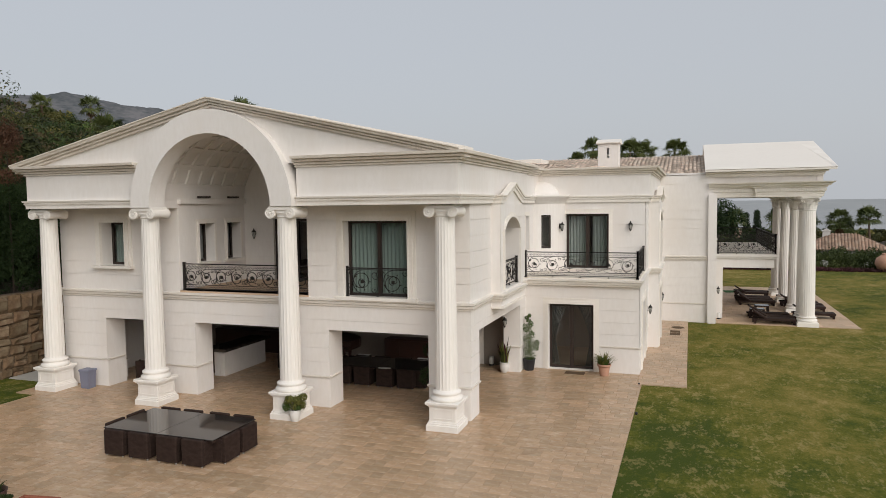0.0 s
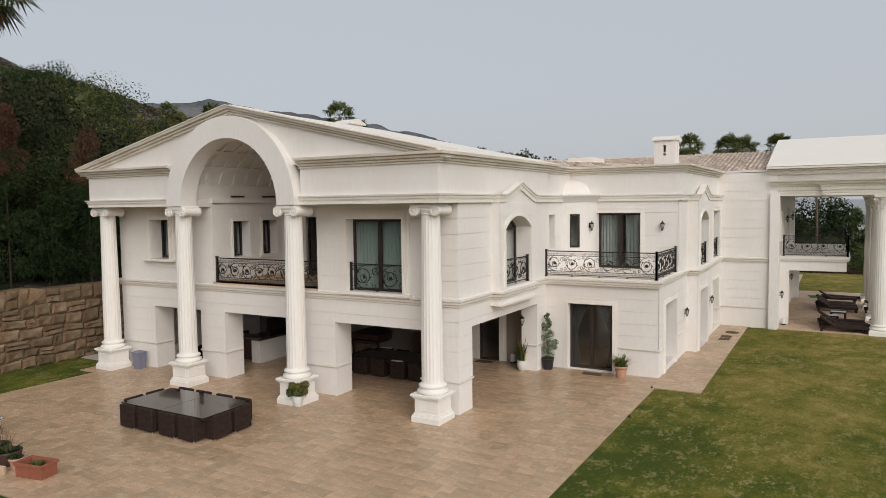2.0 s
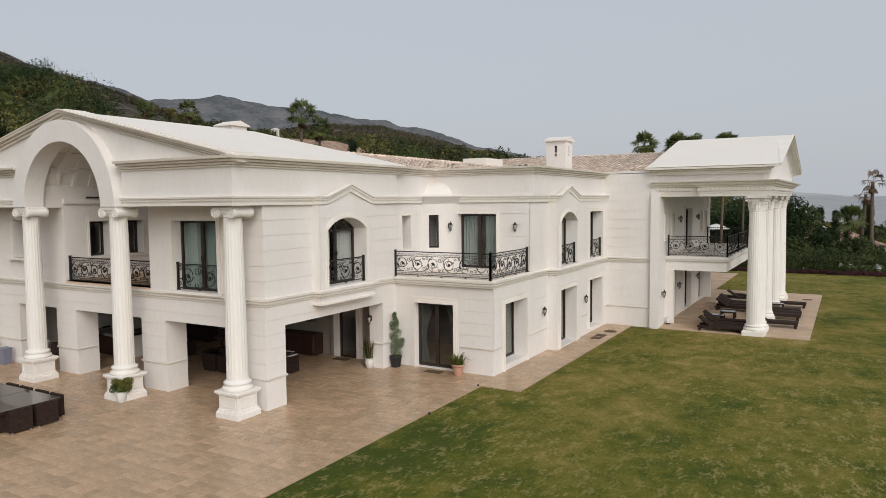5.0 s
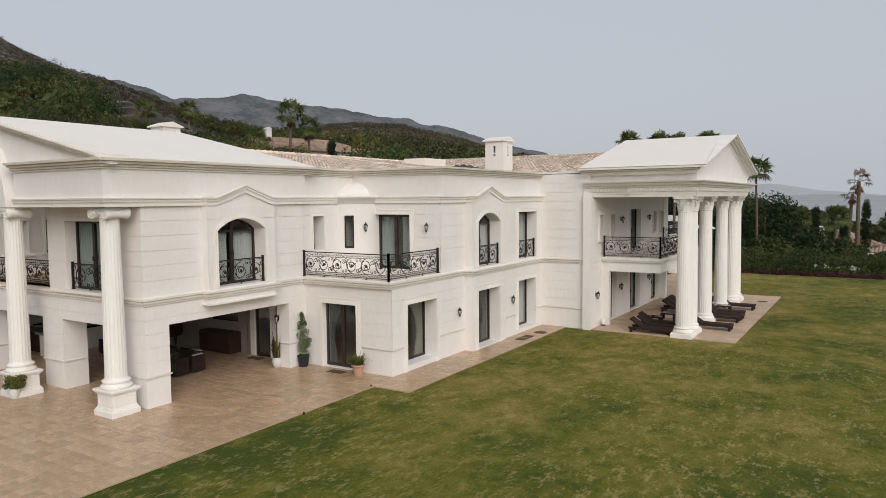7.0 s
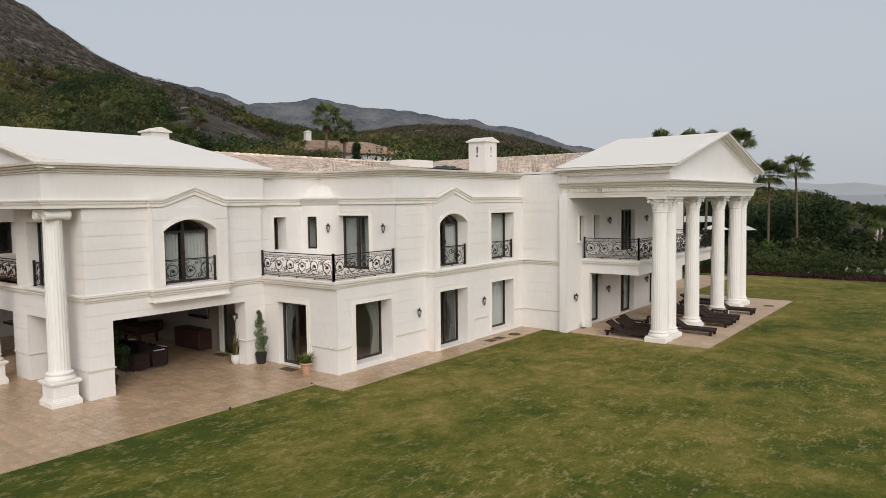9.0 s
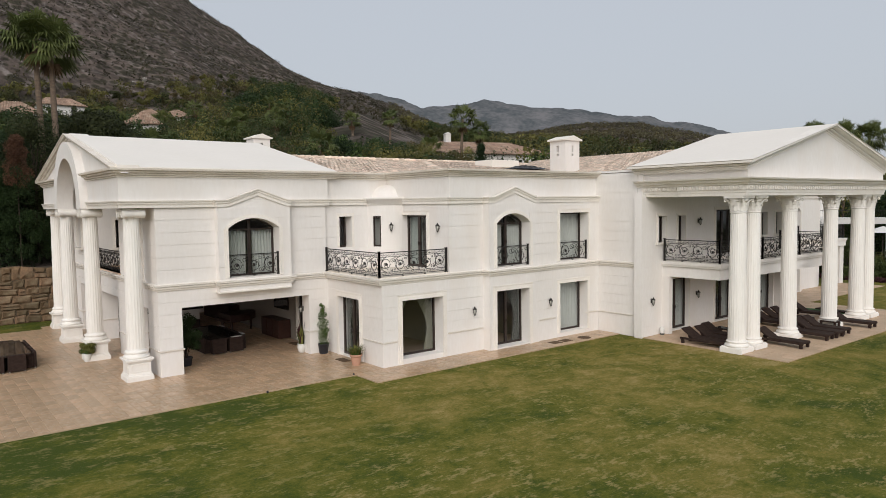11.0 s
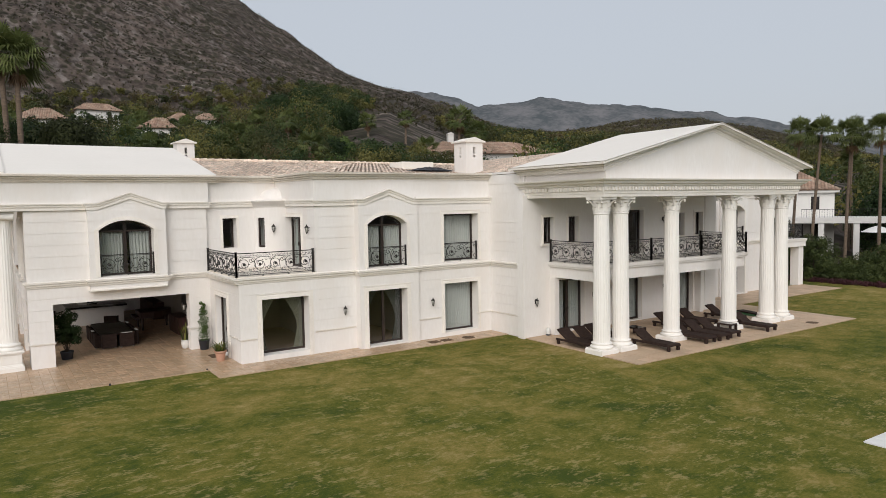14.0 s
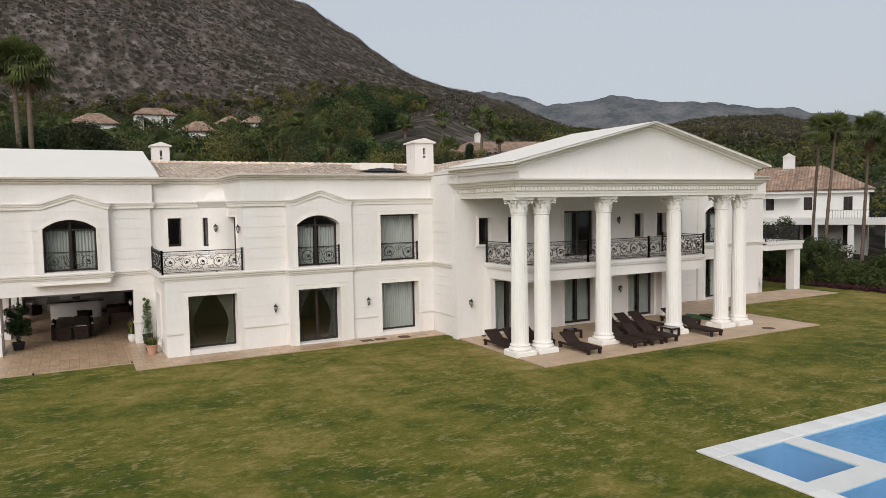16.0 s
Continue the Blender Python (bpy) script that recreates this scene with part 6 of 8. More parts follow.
def leaf_strip(bm, a, r0, z0, h, w, out, tip):
    """An acanthus leaf: a strip that climbs the bell and curls over."""
    ca, sa = math.cos(a), math.sin(a)
    rows = []
    for j in range(6):
        f = j / 5
        r = r0 + out * f ** 2 * 0.6 + (tip if j == 5 else 0) + 0.02
        z = z0 + h * (f if j < 5 else 0.9)
        ww = w * (0.75 + 0.5 * f - 0.95 * f ** 3) * (1 if j % 2 else 0.86)
        rows.append([bm.verts.new((ca * (r + b) - sa * o * ww, sa * (r + b) + ca * o * ww, z)) for o, b in ((-0.5, -0.015), (0, 0.02), (0.5, -0.015))])
    for p, q in zip(rows, rows[1:]):
        for k in range(2):
            bm.faces.new((p[k], p[k + 1], q[k + 1], q[k]))


def leafy_column(x, y):
    c = part("portico_column", B(), column_white, villa, "tall white fluted column with a leafy capital")
    bm = B()
    fluted(bm, 0.355, 0.295, 0.48, 5.66, 22)
    tidy(bm)
    bm.to_mesh(c.data)
    bm.free()
    bm = B()
    square_steps(bm, [(0.48, 0.0, 0.2), (0.455, 0.2, 0.24)])
    lathe(bm, [(0.46, 0.24), (0.475, 0.28), (0.46, 0.33), (0.41, 0.35), (0.39, 0.38), (0.40, 0.41), (0.425, 0.43), (0.42, 0.46), (0.37, 0.48)], 32)
    part("base", bm, column_white, c)
    bm = B()
    lathe(bm, [(0.295, 5.65), (0.33, 5.67), (0.33, 5.71), (0.29, 5.73), (0.29, 5.95), (0.32, 6.12), (0.40, 6.26)], 24)
    for k in range(8):
        leaf_strip(bm, 2 * math.pi * k / 8, 0.30, 5.73, 0.26, 0.25, 0.12, 0.06)
        leaf_strip(bm, 2 * math.pi * (k + 0.5) / 8, 0.30, 5.78, 0.40, 0.27, 0.18, 0.08)
    for k in range(4):
        a = math.pi / 4 + k * math.pi / 2
        ca, sa = math.cos(a), math.sin(a)
        pts = [(0.30, 5.98), (0.40, 6.14), (0.50, 6.21), (0.56, 6.19), (0.57, 6.13), (0.52, 6.11), (0.51, 6.15)]
        tube(bm, [(ca * r, sa * r, z) for r, z in pts], 0.035, 6)
    n = 28
    ring0, ring1 = [], []
    for k in range(n):
        a = 2 * math.pi * k / n
        r = min(0.47 / max(abs(math.cos(a)), abs(math.sin(a))), 0.60) - 0.045 * abs(math.cos(2 * a)) ** 2
        ring0.append(bm.verts.new((r * math.cos(a), r * math.sin(a), 6.25)))
        ring1.append(bm.verts.new((r * 1.03 * math.cos(a), r * 1.03 * math.sin(a), 6.355)))
    for k in range(n):
        bm.faces.new((ring0[k], ring0[(k + 1) % n], ring1[(k + 1) % n], ring1[k]))
    bm.faces.new(ring0[::-1])
    bm.faces.new(ring1)
    part("capital", bm, column_white, c, "leafy carved capital")
    c.matrix_basis = pose(x, y, 0)
    return c


lc = leafy_column(5.32, 37.90)
for y in (39.02, 42.25, 46.41, 49.52, 50.76):
    copy_thing(lc, pose(5.32, y, 0))

# ---------------------------------------------------------------- paving


def paving(name, label, category, rects, z, material, rest, near, row=0.35, lengths=(0.26, 0.35, 0.46, 0.6), joint=0.010, seed=1, thick=0.03, bed=grout, most=300):
    """Stone tiles in rows of random lengths. Those inside `near` are pieces of their own, the others lie joined."""
    rng = random.Random(seed)
    base = new(name)
    tagged(base, label, category, kind="structure")
    bm = B()
    for x0, x1, y0, y1 in rects:
        box(bm, x0, x1, y0, y1, z - 0.06, z + thick * 0.9)
    part("bed", bm, bed, base)
    shapes, verts, faces, made = {}, [], [], 0
    for x0, x1, y0, y1 in rects:
        y = y0
        while y < y1 - 0.02:
            h = min(row, y1 - y)
            x = x0 - rng.random() * 0.5
            while x < x1 - 0.02:
                w = rng.choice(lengths)
                a, b = max(x, x0), min(x + w, x1)
                x += w
                if b - a < 0.04:
                    continue
                lift = rng.random() * 0.004
                if made < most and near[0] < a < near[1] and near[2] < y < near[3]:
                    key = (round(b - a, 2), round(h, 2))
                    if key not in shapes:
                        q = B()
                        cbox(q, joint / 2, key[0] - joint / 2, joint / 2, key[1] - joint / 2, 0, thick, 0.005)
                        ob = part("tile", q, material, base)
                        shapes[key] = ob.data
                        ob.matrix_basis = pose(a, y, z + lift)
                    else:
                        share("tile", shapes[key], base, pose(a, y, z + lift))
                    made += 1
                else:
                    k = len(verts)
                    j, zt = joint / 2, z + thick + lift
                    verts += [(a + j, y + j, z), (b - j, y + j, z), (b - j, y + h - j, z), (a + j, y + h - j, z), (a + j + .004, y + j + .004, zt), (b - j - .004, y + j + .004, zt), (b - j - .004, y + h - j - .004, zt), (a + j + .004, y + h - j - .004, zt)]
                    faces += [(k + 4, k + 5, k + 6, k + 7), (k, k + 1, k + 5, k + 4), (k + 1, k + 2, k + 6, k + 5), (k + 2, k + 3, k + 7, k + 6), (k + 3, k, k + 4, k + 7)]
            y += row
    if verts:
        tagged(sheet("tile_field", verts, faces, rest, base), kind="stuff")
    return base


paving("terrace", "wide terrace of honey-coloured travertine tiles in random lengths", "terrace", [(-20.62, -1.62, 9.0, 16.9), (-21.5, -1.62, 16.9, 24.05), (-21.5, -1.79, 24.05, 25.36)], 0.004, travertine, travertine_rest, (-9.5, -1.7, 10.5, 17.3))
paving("path", "narrow travertine path along the foot of the villa", "path", [(-1.79, -0.18, 24.05, 37.46)], 0.003, travertine, travertine_rest, (0, 0, 0, 0), seed=2, most=0)
pale_rest = mat("pale_limestone_field", (0.52, 0.385, 0.268), (0.42, 0.295, 0.195), 0.6, mix=0.6, big=1.2, fine=10, bump=0.1, vary=0.12, island=True)
paving("portico_floor", "pale stone floor of the portico flush with the lawn", "paving", [(0.74, 7.6, 37.45, 53.74)], 0.003, pale_paving, pale_rest, (0, 0, 0, 0), row=0.6, lengths=(0.6, 0.9), seed=3, most=0)
paving("north_paving", "pale stone paving at the far wing", "paving", [(-1.78, 1.15, 53.74, 65.3), (-1.46, 0.74, 51.1, 53.74)], 0.003, pale_paving, pale_rest, (0, 0, 0, 0), row=0.6, lengths=(0.6, 0.9), seed=4, most=0)

# ---------------------------------------------------------------- pool
pool = new("pool")
tagged(pool, "blue tiled swimming pool with white stone coping set in the lawn", "swimming pool", kind="structure")
bm = B()
for x0, x1, y0, y1 in ((16.6, 17.17, 35.4, 50), (17.17, 30, 35.4, 35.93), (19.11, 19.74, 35.93, 37.84), (17.17, 30.0, 37.84, 38.46), (17.17, 30, 49.4, 50), (29.4, 30, 35.93, 49.4)):
    box(bm, x0, x1, y0, y1, -0.02, 0.015)
part("coping_core", bm, pool_stone, pool)
bm = B()
cbox(bm, 0, 0.575, 0, 0.49, 0, 0.03, 0.008)
cope = part("coping_stone", bm, pool_stone, pool)
cope.matrix_basis = pose(16.58, 35.4, 0.012)
y = 35.9
while y < 49.6:
    share("coping_stone", cope.data, pool, pose(16.58, y, 0.012))
    y += 0.5
x = 17.2
while x < 29.6:
    share("coping_stone", cope.data, pool, pose(x, 35.38, 0.014, 0, 0, 0))
    x += 0.585
for x, y0, y1, z in ((17.17, 35.93, 37.84, -0.9), (19.74, 35.93, 37.84, -1.5), (17.17, 38.46, 49.4, -1.5)):
    x1 = 19.11 if x == 17.17 and y0 < 36 else 29.4
    bm = B()
    box(bm, x - 0.1, x1 + 0.1, y0 - 0.1, y1 + 0.1, z - 0.15, z)
    for a, b, c, d in ((x - 0.1, x, y0 - 0.1, y1 + 0.1), (x1, x1 + 0.1, y0 - 0.1, y1 + 0.1), (x, x1, y0 - 0.1, y0), (x, x1, y1, y1 + 0.1)):
        box(bm, a, b, c, d, z, -0.024)
    part("basin", bm, pool_tile, pool)
    bm = B()
    bm.faces.new([bm.verts.new(p) for p in ((x, y0, -0.05), (x1, y0, -0.05), (x1, y1, -0.05), (x, y1, -0.05))])
    w = part("pool_water", bm, water, pool, "still clear water", clean=False)
    w.visible_shadow = False

# ---------------------------------------------------------------- dining set on the terrace


def cube_chair(at, turn, group, label="dark woven rattan cube chair pushed under the table"):
    """A low square armchair, open towards +y: back, arms, seat, cushion, feet."""
    t = thing("rattan_chair", label, "chair", at, turn, group)
    w = 0.30
    bm = B()
    cbox(bm, -w, w, -0.30, -0.20, 0.05, 0.66, 0.015)
    part("backrest", bm, rattan, t)
    for s in (-1, 1):
        bm = B()
        cbox(bm, min(s * w, s * (w - 0.08)), max(s * w, s * (w - 0.08)), -0.20, 0.28, 0.05, 0.60, 0.015)
        part("armrest", bm, rattan, t)
    bm = B()
    cbox(bm, -w + 0.08, w - 0.08, -0.20, 0.27, 0.05, 0.34, 0.015)
    part("seat", bm, rattan, t)
    bm = B()
    cbox(bm, -w + 0.09, w - 0.09, -0.19, 0.26, 0.34, 0.43, 0.03)
    part("cushion", bm, rattan, t)
    for x in (-w + 0.05, w - 0.05):
        for y in (-0.25, 0.23):
            bm = B()
            lathe(bm, [(0.025, 0.0), (0.022, 0.055)], 8, x, y)
            part("foot", bm, concrete, t, "small grey foot")
    return t


def dining_set(x0, x1, y0, y1, group, z=0.035, ends=True, per_side=4, cushions=False):
    table = thing("dining_table", "low rattan dining table with a smoked glass top ringed by chairs", "table", ((x0 + x1) / 2, (y0 + y1) / 2, z))
    hx, hy = (x1 - x0) / 2, (y1 - y0) / 2
    for s in (-1, 1):
        bm = B()
        cbox(bm, min(0.004 * s, s * hx), max(0.004 * s, s * hx), -hy, hy, 0.625, 0.645, 0.006)
        part("tabletop", bm, black_glass, table, "smoked glass table top")
        bm = B()
        cbox(bm, min(0.02 * s, s * (hx - 0.03)), max(0.02 * s, s * (hx - 0.03)), -hy + 0.03, hy - 0.03, 0.555, 0.625, 0.01)
        part("apron", bm, rattan, table)
        for sy in (-1, 1):
            bm = B()
            cx, cy = s * hx * 0.55, sy * hy * 0.45
            cbox(bm, cx - 0.09, cx + 0.09, cy - 0.09, cy + 0.09, 0, 0.56, 0.01)
            part("leg", bm, rattan, table)
    made = []
    step = (x1 - x0 - 0.3) / per_side
    for k in range(per_side):
        x = x0 + 0.15 + step * (k + 0.5) + (0.05 if k >= per_side / 2 else -0.05)
        made.append((x, y0 + 0.12, 0))
        made.append((x, y1 - 0.12, 180))
    if ends:
        for k in (-1, 1):
            made.append((x1 - 0.12, (y0 + y1) / 2 + k * 0.36, 90))
            made.append((x0 + 0.12, (y0 + y1) / 2 + k * 0.36, -90))
    first = cube_chair((made[0][0], made[0][1], z), made[0][2], group)
    for x, y, a in made[1:]:
        copy_thing(first, pose(x, y, z, 0, 0, a))
    if cushions:
        for x, y, a in made[1::3]:
            t = thing("seat_pad", "off-white pad over the chair's back", "cushion", (x, y, z), a, "pads on the covered terrace")
            bm = B()
            cbox(bm, -0.22, 0.22, -0.305, -0.19, 0.662, 0.685, 0.008)
            part("pad", bm, cushion_white, t)


dining_set(-14.02, -10.70, 13.32, 15.06, "chairs round the terrace table")
dining_set(-11.85, -8.55, 21.2, 22.65, "chairs round the covered table", cushions=True)

# ---------------------------------------------------------------- loungers under the portico


def lounger(at, turn, group="sun loungers", lift=33):
    """A rattan sun lounger along +x, head at the origin with the back raised."""
    t = thing("sun_lounger", "dark brown woven rattan sun lounger with its back raised", "lounger", at, turn, group)
    bm = B()
    cbox(bm, 0.62, 2.0, -0.33, 0.33, 0.20, 0.29, 0.02)
    part("bed", bm, rattan, t)
    for s in (-1, 1):
        bm = B()
        cbox(bm, 0.0, 2.0, min(s * 0.35, s * 0.29), max(s * 0.35, s * 0.29), 0.17, 0.26, 0.015)
        part("side_rail", bm, rattan, t)
    for x in (0.06, 1.84):
        for s in (-1, 1):
            bm = B()
            cbox(bm, x, x + 0.12, min(s * 0.35, s * 0.24), max(s * 0.35, s * 0.24), 0.0, 0.2, 0.012)
            part("leg", bm, rattan, t)
    bm = B()
    cbox(bm, -0.72, 0.0, -0.32, 0.32, 0.0, 0.07, 0.02)
    part("backrest", bm, rattan, t, m=pose(0.64, 0, 0.22) @ pose(0, 0, 0, 0, lift, 0))
    return t


FLOOR = 0.035
first = lounger((4.98, 40.4, FLOOR), 0)
for x, y, a in ((4.92, 42.85, 2), (4.95, 43.8, 1), (4.85, 44.8, -1), (4.98, 47.4, 0), (2.85, 38.0, 1), (2.95, 38.85, -2), (2.75, 39.7, 2), (2.6, 44.6, 0), (2.55, 45.55, 1), (2.5, 46.5, -1), (2.6, 48.6, 3)):
    copy_thing(first, pose(x, y, FLOOR, 0, 0, a))


def side_table(at):
    t = thing("side_table", "low dark rattan side table with a glass top", "table", at, 0, "side tables")
    bm = B()
    cbox(bm, -0.36, 0.36, -0.27, 0.27, 0.30, 0.36, 0.015)
    part("apron", bm, rattan, t)
    bm = B()
    cbox(bm, -0.35, 0.35, -0.26, 0.26, 0.36, 0.372, 0.005)
    part("tabletop", bm, black_glass, t, "smoked glass top")
    for x in (-0.31, 0.31):
        for y in (-0.22, 0.22):
            bm = B()
            cbox(bm, x - 0.05, x + 0.05, y - 0.05, y + 0.05, 0, 0.3, 0.01)
            part("leg", bm, rattan, t)
    return t


for p in ((3.65, 41.9), (3.3, 40.5), (5.6, 45.9)):
    side_table((*p, FLOOR))
rug = thing("turf_mat", "rumpled green artificial turf mat lying on the paving", "mat", (3.6, 50.9, FLOOR), 12)
bm = B()
n = 16
grid = [[bm.verts.new((i * 0.2 - 1.6, j * 0.2 - 0.6, 0.015 + 0.04 * max(0, math.sin(i * 0.9 + j * 0.4)) * (j % 3) / 2)) for j in range(7)] for i in range(n)]
for i in range(n - 1):
    for j in range(6):
        bm.faces.new((grid[i][j], grid[i + 1][j], grid[i + 1][j + 1], grid[i][j + 1]))
part("mat_sheet", bm, mat_green, rug, smooth=True)
board = thing("board", "dark board lying across the turf mat", "board", (4.2, 50.9, FLOOR + 0.06), -14)
bm = B()
cbox(bm, -1.5, 1.5, -0.25, 0.25, 0, 0.05, 0.01)
part("plank", bm, rattan, board)

# ---------------------------------------------------------------- pots and plants


def pot(name, label, at, prof, material, fill, n=22):
    """A round pot with a rim, a hollow and soil."""
    t = thing(name, label, "plant pot", at)
    bm = B()
    top_r, top_z = prof[-1]
    lathe(bm, [*prof, (top_r - 0.035, top_z), (top_r - 0.05, top_z - 0.08)], n, cap=False)
    bm.faces.new([bm.verts.new((prof[0][0] * math.cos(2 * math.pi * k / n), prof[0][0] * math.sin(2 * math.pi * k / n), prof[0][1])) for k in range(n)])
    part("vessel", bm, material, t)
    bm = B()
    lathe(bm, [(top_r - 0.045, top_z - 0.09), (0.02, top_z - 0.05)], n)
    part("soil", bm, soil, t)
    fill(t, top_r, top_z - 0.06)
    return t


def tuft(material, count, h, spread, width=0.03, droop=0.25, seed=1, name="leaves"):
    """Blades that rise and bend outwards."""
    def grow(t, r, z):
        rng = np.random.default_rng(seed)
        v = []
        for k in range(count):
            a, rr = rng.random() * 2 * math.pi, rng.random() ** 0.5 * r * 0.7
            d = np.array([math.cos(a), math.sin(a), 0])
            s = np.array([-d[1], d[0], 0]) * width * rng.uniform(0.6, 1.3)
            H = h * rng.uniform(0.55, 1.1)
            o = spread * rng.uniform(0.3, 1.1)
            p0 = np.array([rr * d[0], rr * d[1], z])
            p1 = p0 + d * o * 0.35 + np.array([0, 0, H * 0.6])
            p2 = p0 + d * o + np.array([0, 0, H * (1 - droop * rng.random())])
            v += [p0 - s, p0 + s, p1 + s, p1 - s, p1 - s, p1 + s, p2 + s * 0.15, p2 - s * 0.15]
        leaf_part(name, np.array(v), material, t)
    return grow


def bush(material, h, w, clumps=9, leaves=90, leaf=0.09, seed=1, stem=True):
    """A small leafy shrub on thin stems."""
    def grow(t, r, z):
        rng = np.random.default_rng(seed)
        cs = [(rng.normal() * w * 0.25, rng.normal() * w * 0.25, z + h * rng.uniform(0.25, 0.95)) for _ in range(clumps)]
        if stem:
            bm = B()
            for c in cs[::2]:
                tube(bm, [(0, 0, z - 0.05), (c[0] * 0.4, c[1] * 0.4, z + (c[2] - z) * 0.6), c], 0.012, 4, taper=0.4)
            part("stems", bm, tree_bark, t)
        leaf_part("foliage", leaf_cards(rng, cs, [w * 0.22] * clumps, leaves, leaf), material, t)
    return grow


def both(*fs):
    def grow(t, r, z):
        for f in fs:
            f(t, r, z)
    return grow


PZ = 0.035
URN = [(0.13, 0), (0.17, 0.06), (0.21, 0.2), (0.22, 0.34), (0.19, 0.42), (0.22, 0.44), (0.22, 0.47)]
WIDE = [(0.2, 0), (0.25, 0.08), (0.29, 0.24), (0.33, 0.37), (0.36, 0.38), (0.36, 0.44)]
RIM = [(0.15, 0), (0.2, 0.3), (0.21, 0.34), (0.245, 0.35), (0.25, 0.42)]
pot("potted_herb", "white glazed pot with a bright green feathery herb", (-10.75, 17.0, PZ), [(0.11, 0), (0.15, 0.1), (0.17, 0.26), (0.16, 0.3), (0.175, 0.33)], white_clay, both(bush(leaf_bright, 0.42, 0.5, 12, 170, 0.05, 11), bush(leaf_yellow, 0.46, 0.52, 20, 170, 0.048, 12, False)))
pot("potted_snake_plant", "white pot with upright sword leaves beside the inner pier", (-6.47, 24.34, PZ), [(r * 0.82, z * 0.8) for r, z in URN], white_clay, both(tuft(leaf_yellow, 26, 0.78, 0.2, 0.032, 0.1, 3), tuft(leaf_olive, 16, 0.7, 0.24, 0.03, 0.1, 33, "inner_leaves"), tuft(leaf_flower, 14, 1.0, 0.22, 0.028, 0.1, 4, "red_leaves")))
pot("potted_climber", "black pot with a tall slim evergreen climber", (-5.69, 24.95, PZ), [(0.17, 0), (0.2, 0.2), (0.22, 0.36), (0.235, 0.38), (0.235, 0.42)], black_plastic, lambda t, r, z: leaf_part("foliage", leaf_cards(np.random.default_rng(8), [(0.09 * math.sin(k * 1.7), 0.09 * math.cos(k * 2.3), z + 0.1 + k * 0.105) for k in range(16)] + [(0.27, -0.05, 0.85), (0.3, 0, 1.02), (-0.2, 0, 1.6)], [0.23 - 0.010 * k for k in range(16)] + [0.12] * 3, 210, 0.05, 0.35), leaf_bright, t))
pot("potted_aloe", "pale terracotta pot with spiky grey-green leaves by the door", (-2.96, 24.87, PZ), RIM, peach_clay, both(tuft(leaf_yellow, 70, 0.46, 0.4, 0.016, 0.45, 5), tuft(leaf_bright, 60, 0.4, 0.34, 0.018, 0.45, 55, "inner_leaves")))
pot("potted_shrub", "dark pot with a big leafy shrub inside the covered terrace", (-7.28, 19.8, PZ), [(0.2, 0), (0.24, 0.26), (0.26, 0.29), (0.26, 0.34)], black_plastic, bush(leaf_dark, 1.75, 0.95, 34, 170, 0.075, 6))
pot("white_planter", "ribbed white planter with trailing green", (-16.45, 11.0, PZ), WIDE, white_clay, tuft(leaf_mid, 60, 0.15, 0.3, 0.015, 0.9, 12))
pot("white_planter", "ribbed white planter with low green plants", (-15.2, 10.2, PZ), WIDE, white_clay, tuft(leaf_mid, 60, 0.13, 0.22, 0.015, 0.6, 13))
pot("brown_planter", "brown glazed pot with dry twigs", (-14.4, 10.15, PZ), WIDE[:3] + [(0.3, 0.3), (0.32, 0.35)], brown_clay, both(tuft(leaf_dry, 30, 0.75, 0.3, 0.006, 0.2, 14, "twigs"), tuft(leaf_olive, 40, 0.12, 0.25, 0.02, 0.6, 16)))
pot("brown_planter", "dark brown pot with low weeds", (-13.7, 10.05, PZ), WIDE[:3] + [(0.3, 0.3), (0.32, 0.35)], brown_clay, both(tuft(leaf_olive, 50, 0.2, 0.28, 0.02, 0.6, 15), tuft(leaf_dry, 10, 0.4, 0.3, 0.006, 0.2, 18, "twigs")))
pot("clay_pot", "small pale clay pot with a leafy plant", (-13.17, 9.95, PZ), [(r * 0.7, z * 0.7) for r, z in RIM], peach_clay, bush(leaf_mid, 0.16, 0.26, 8, 60, 0.05, 17, False))
trough = thing("planter_box", "rectangular terracotta planter with dark soil and weeds", "planter", (-12.42, 9.98, PZ), 10)
bm = B()
for x0, x1, y0, y1 in ((-0.39, 0.39, -0.22, -0.19), (-0.39, 0.39, 0.19, 0.22), (-0.39, -0.36, -0.19, 0.19), (0.36, 0.39, -0.19, 0.19)):
    cbox(bm, x0, x1, y0, y1, 0.0, 0.33, 0.006)
for x0, x1, y0, y1 in ((-0.42, 0.42, -0.25, -0.22), (-0.42, 0.42, 0.22, 0.25), (-0.42, -0.39, -0.22, 0.22), (0.39, 0.42, -0.22, 0.22)):
    box(bm, x0, x1, y0, y1, 0.27, 0.34)
part("box", bm, terracotta, trough)
bm = B()
box(bm, -0.36, 0.36, -0.19, 0.19, 0.02, 0.2)
part("soil", bm, soil, trough)
tuft(leaf_bright, 50, 0.14, 0.14, 0.02, 0.5, 19)(trough, 0.22, 0.2)
slab = thing("stone_offcut", "small pale stone slab leaning by a pot", "stone", (-13.2, 9.62, PZ), 15)
bm = B()
cbox(bm, -0.11, 0.11, -0.03, 0.03, 0, 0.2, 0.008)
part("block", bm, pale_paving, slab)
binn = thing("waste_bin", "blue-grey plastic bin standing by the pier", "bin", (-19.6, 18.1, PZ))
bm = B()
prof = []
for h, z in ((0.17, 0), (0.2, 0.6)):
    prof.append([bm.verts.new((sx * h, sy * h * 0.85, z)) for sx, sy in ((-1, -1), (1, -1), (1, 1), (-1, 1))])
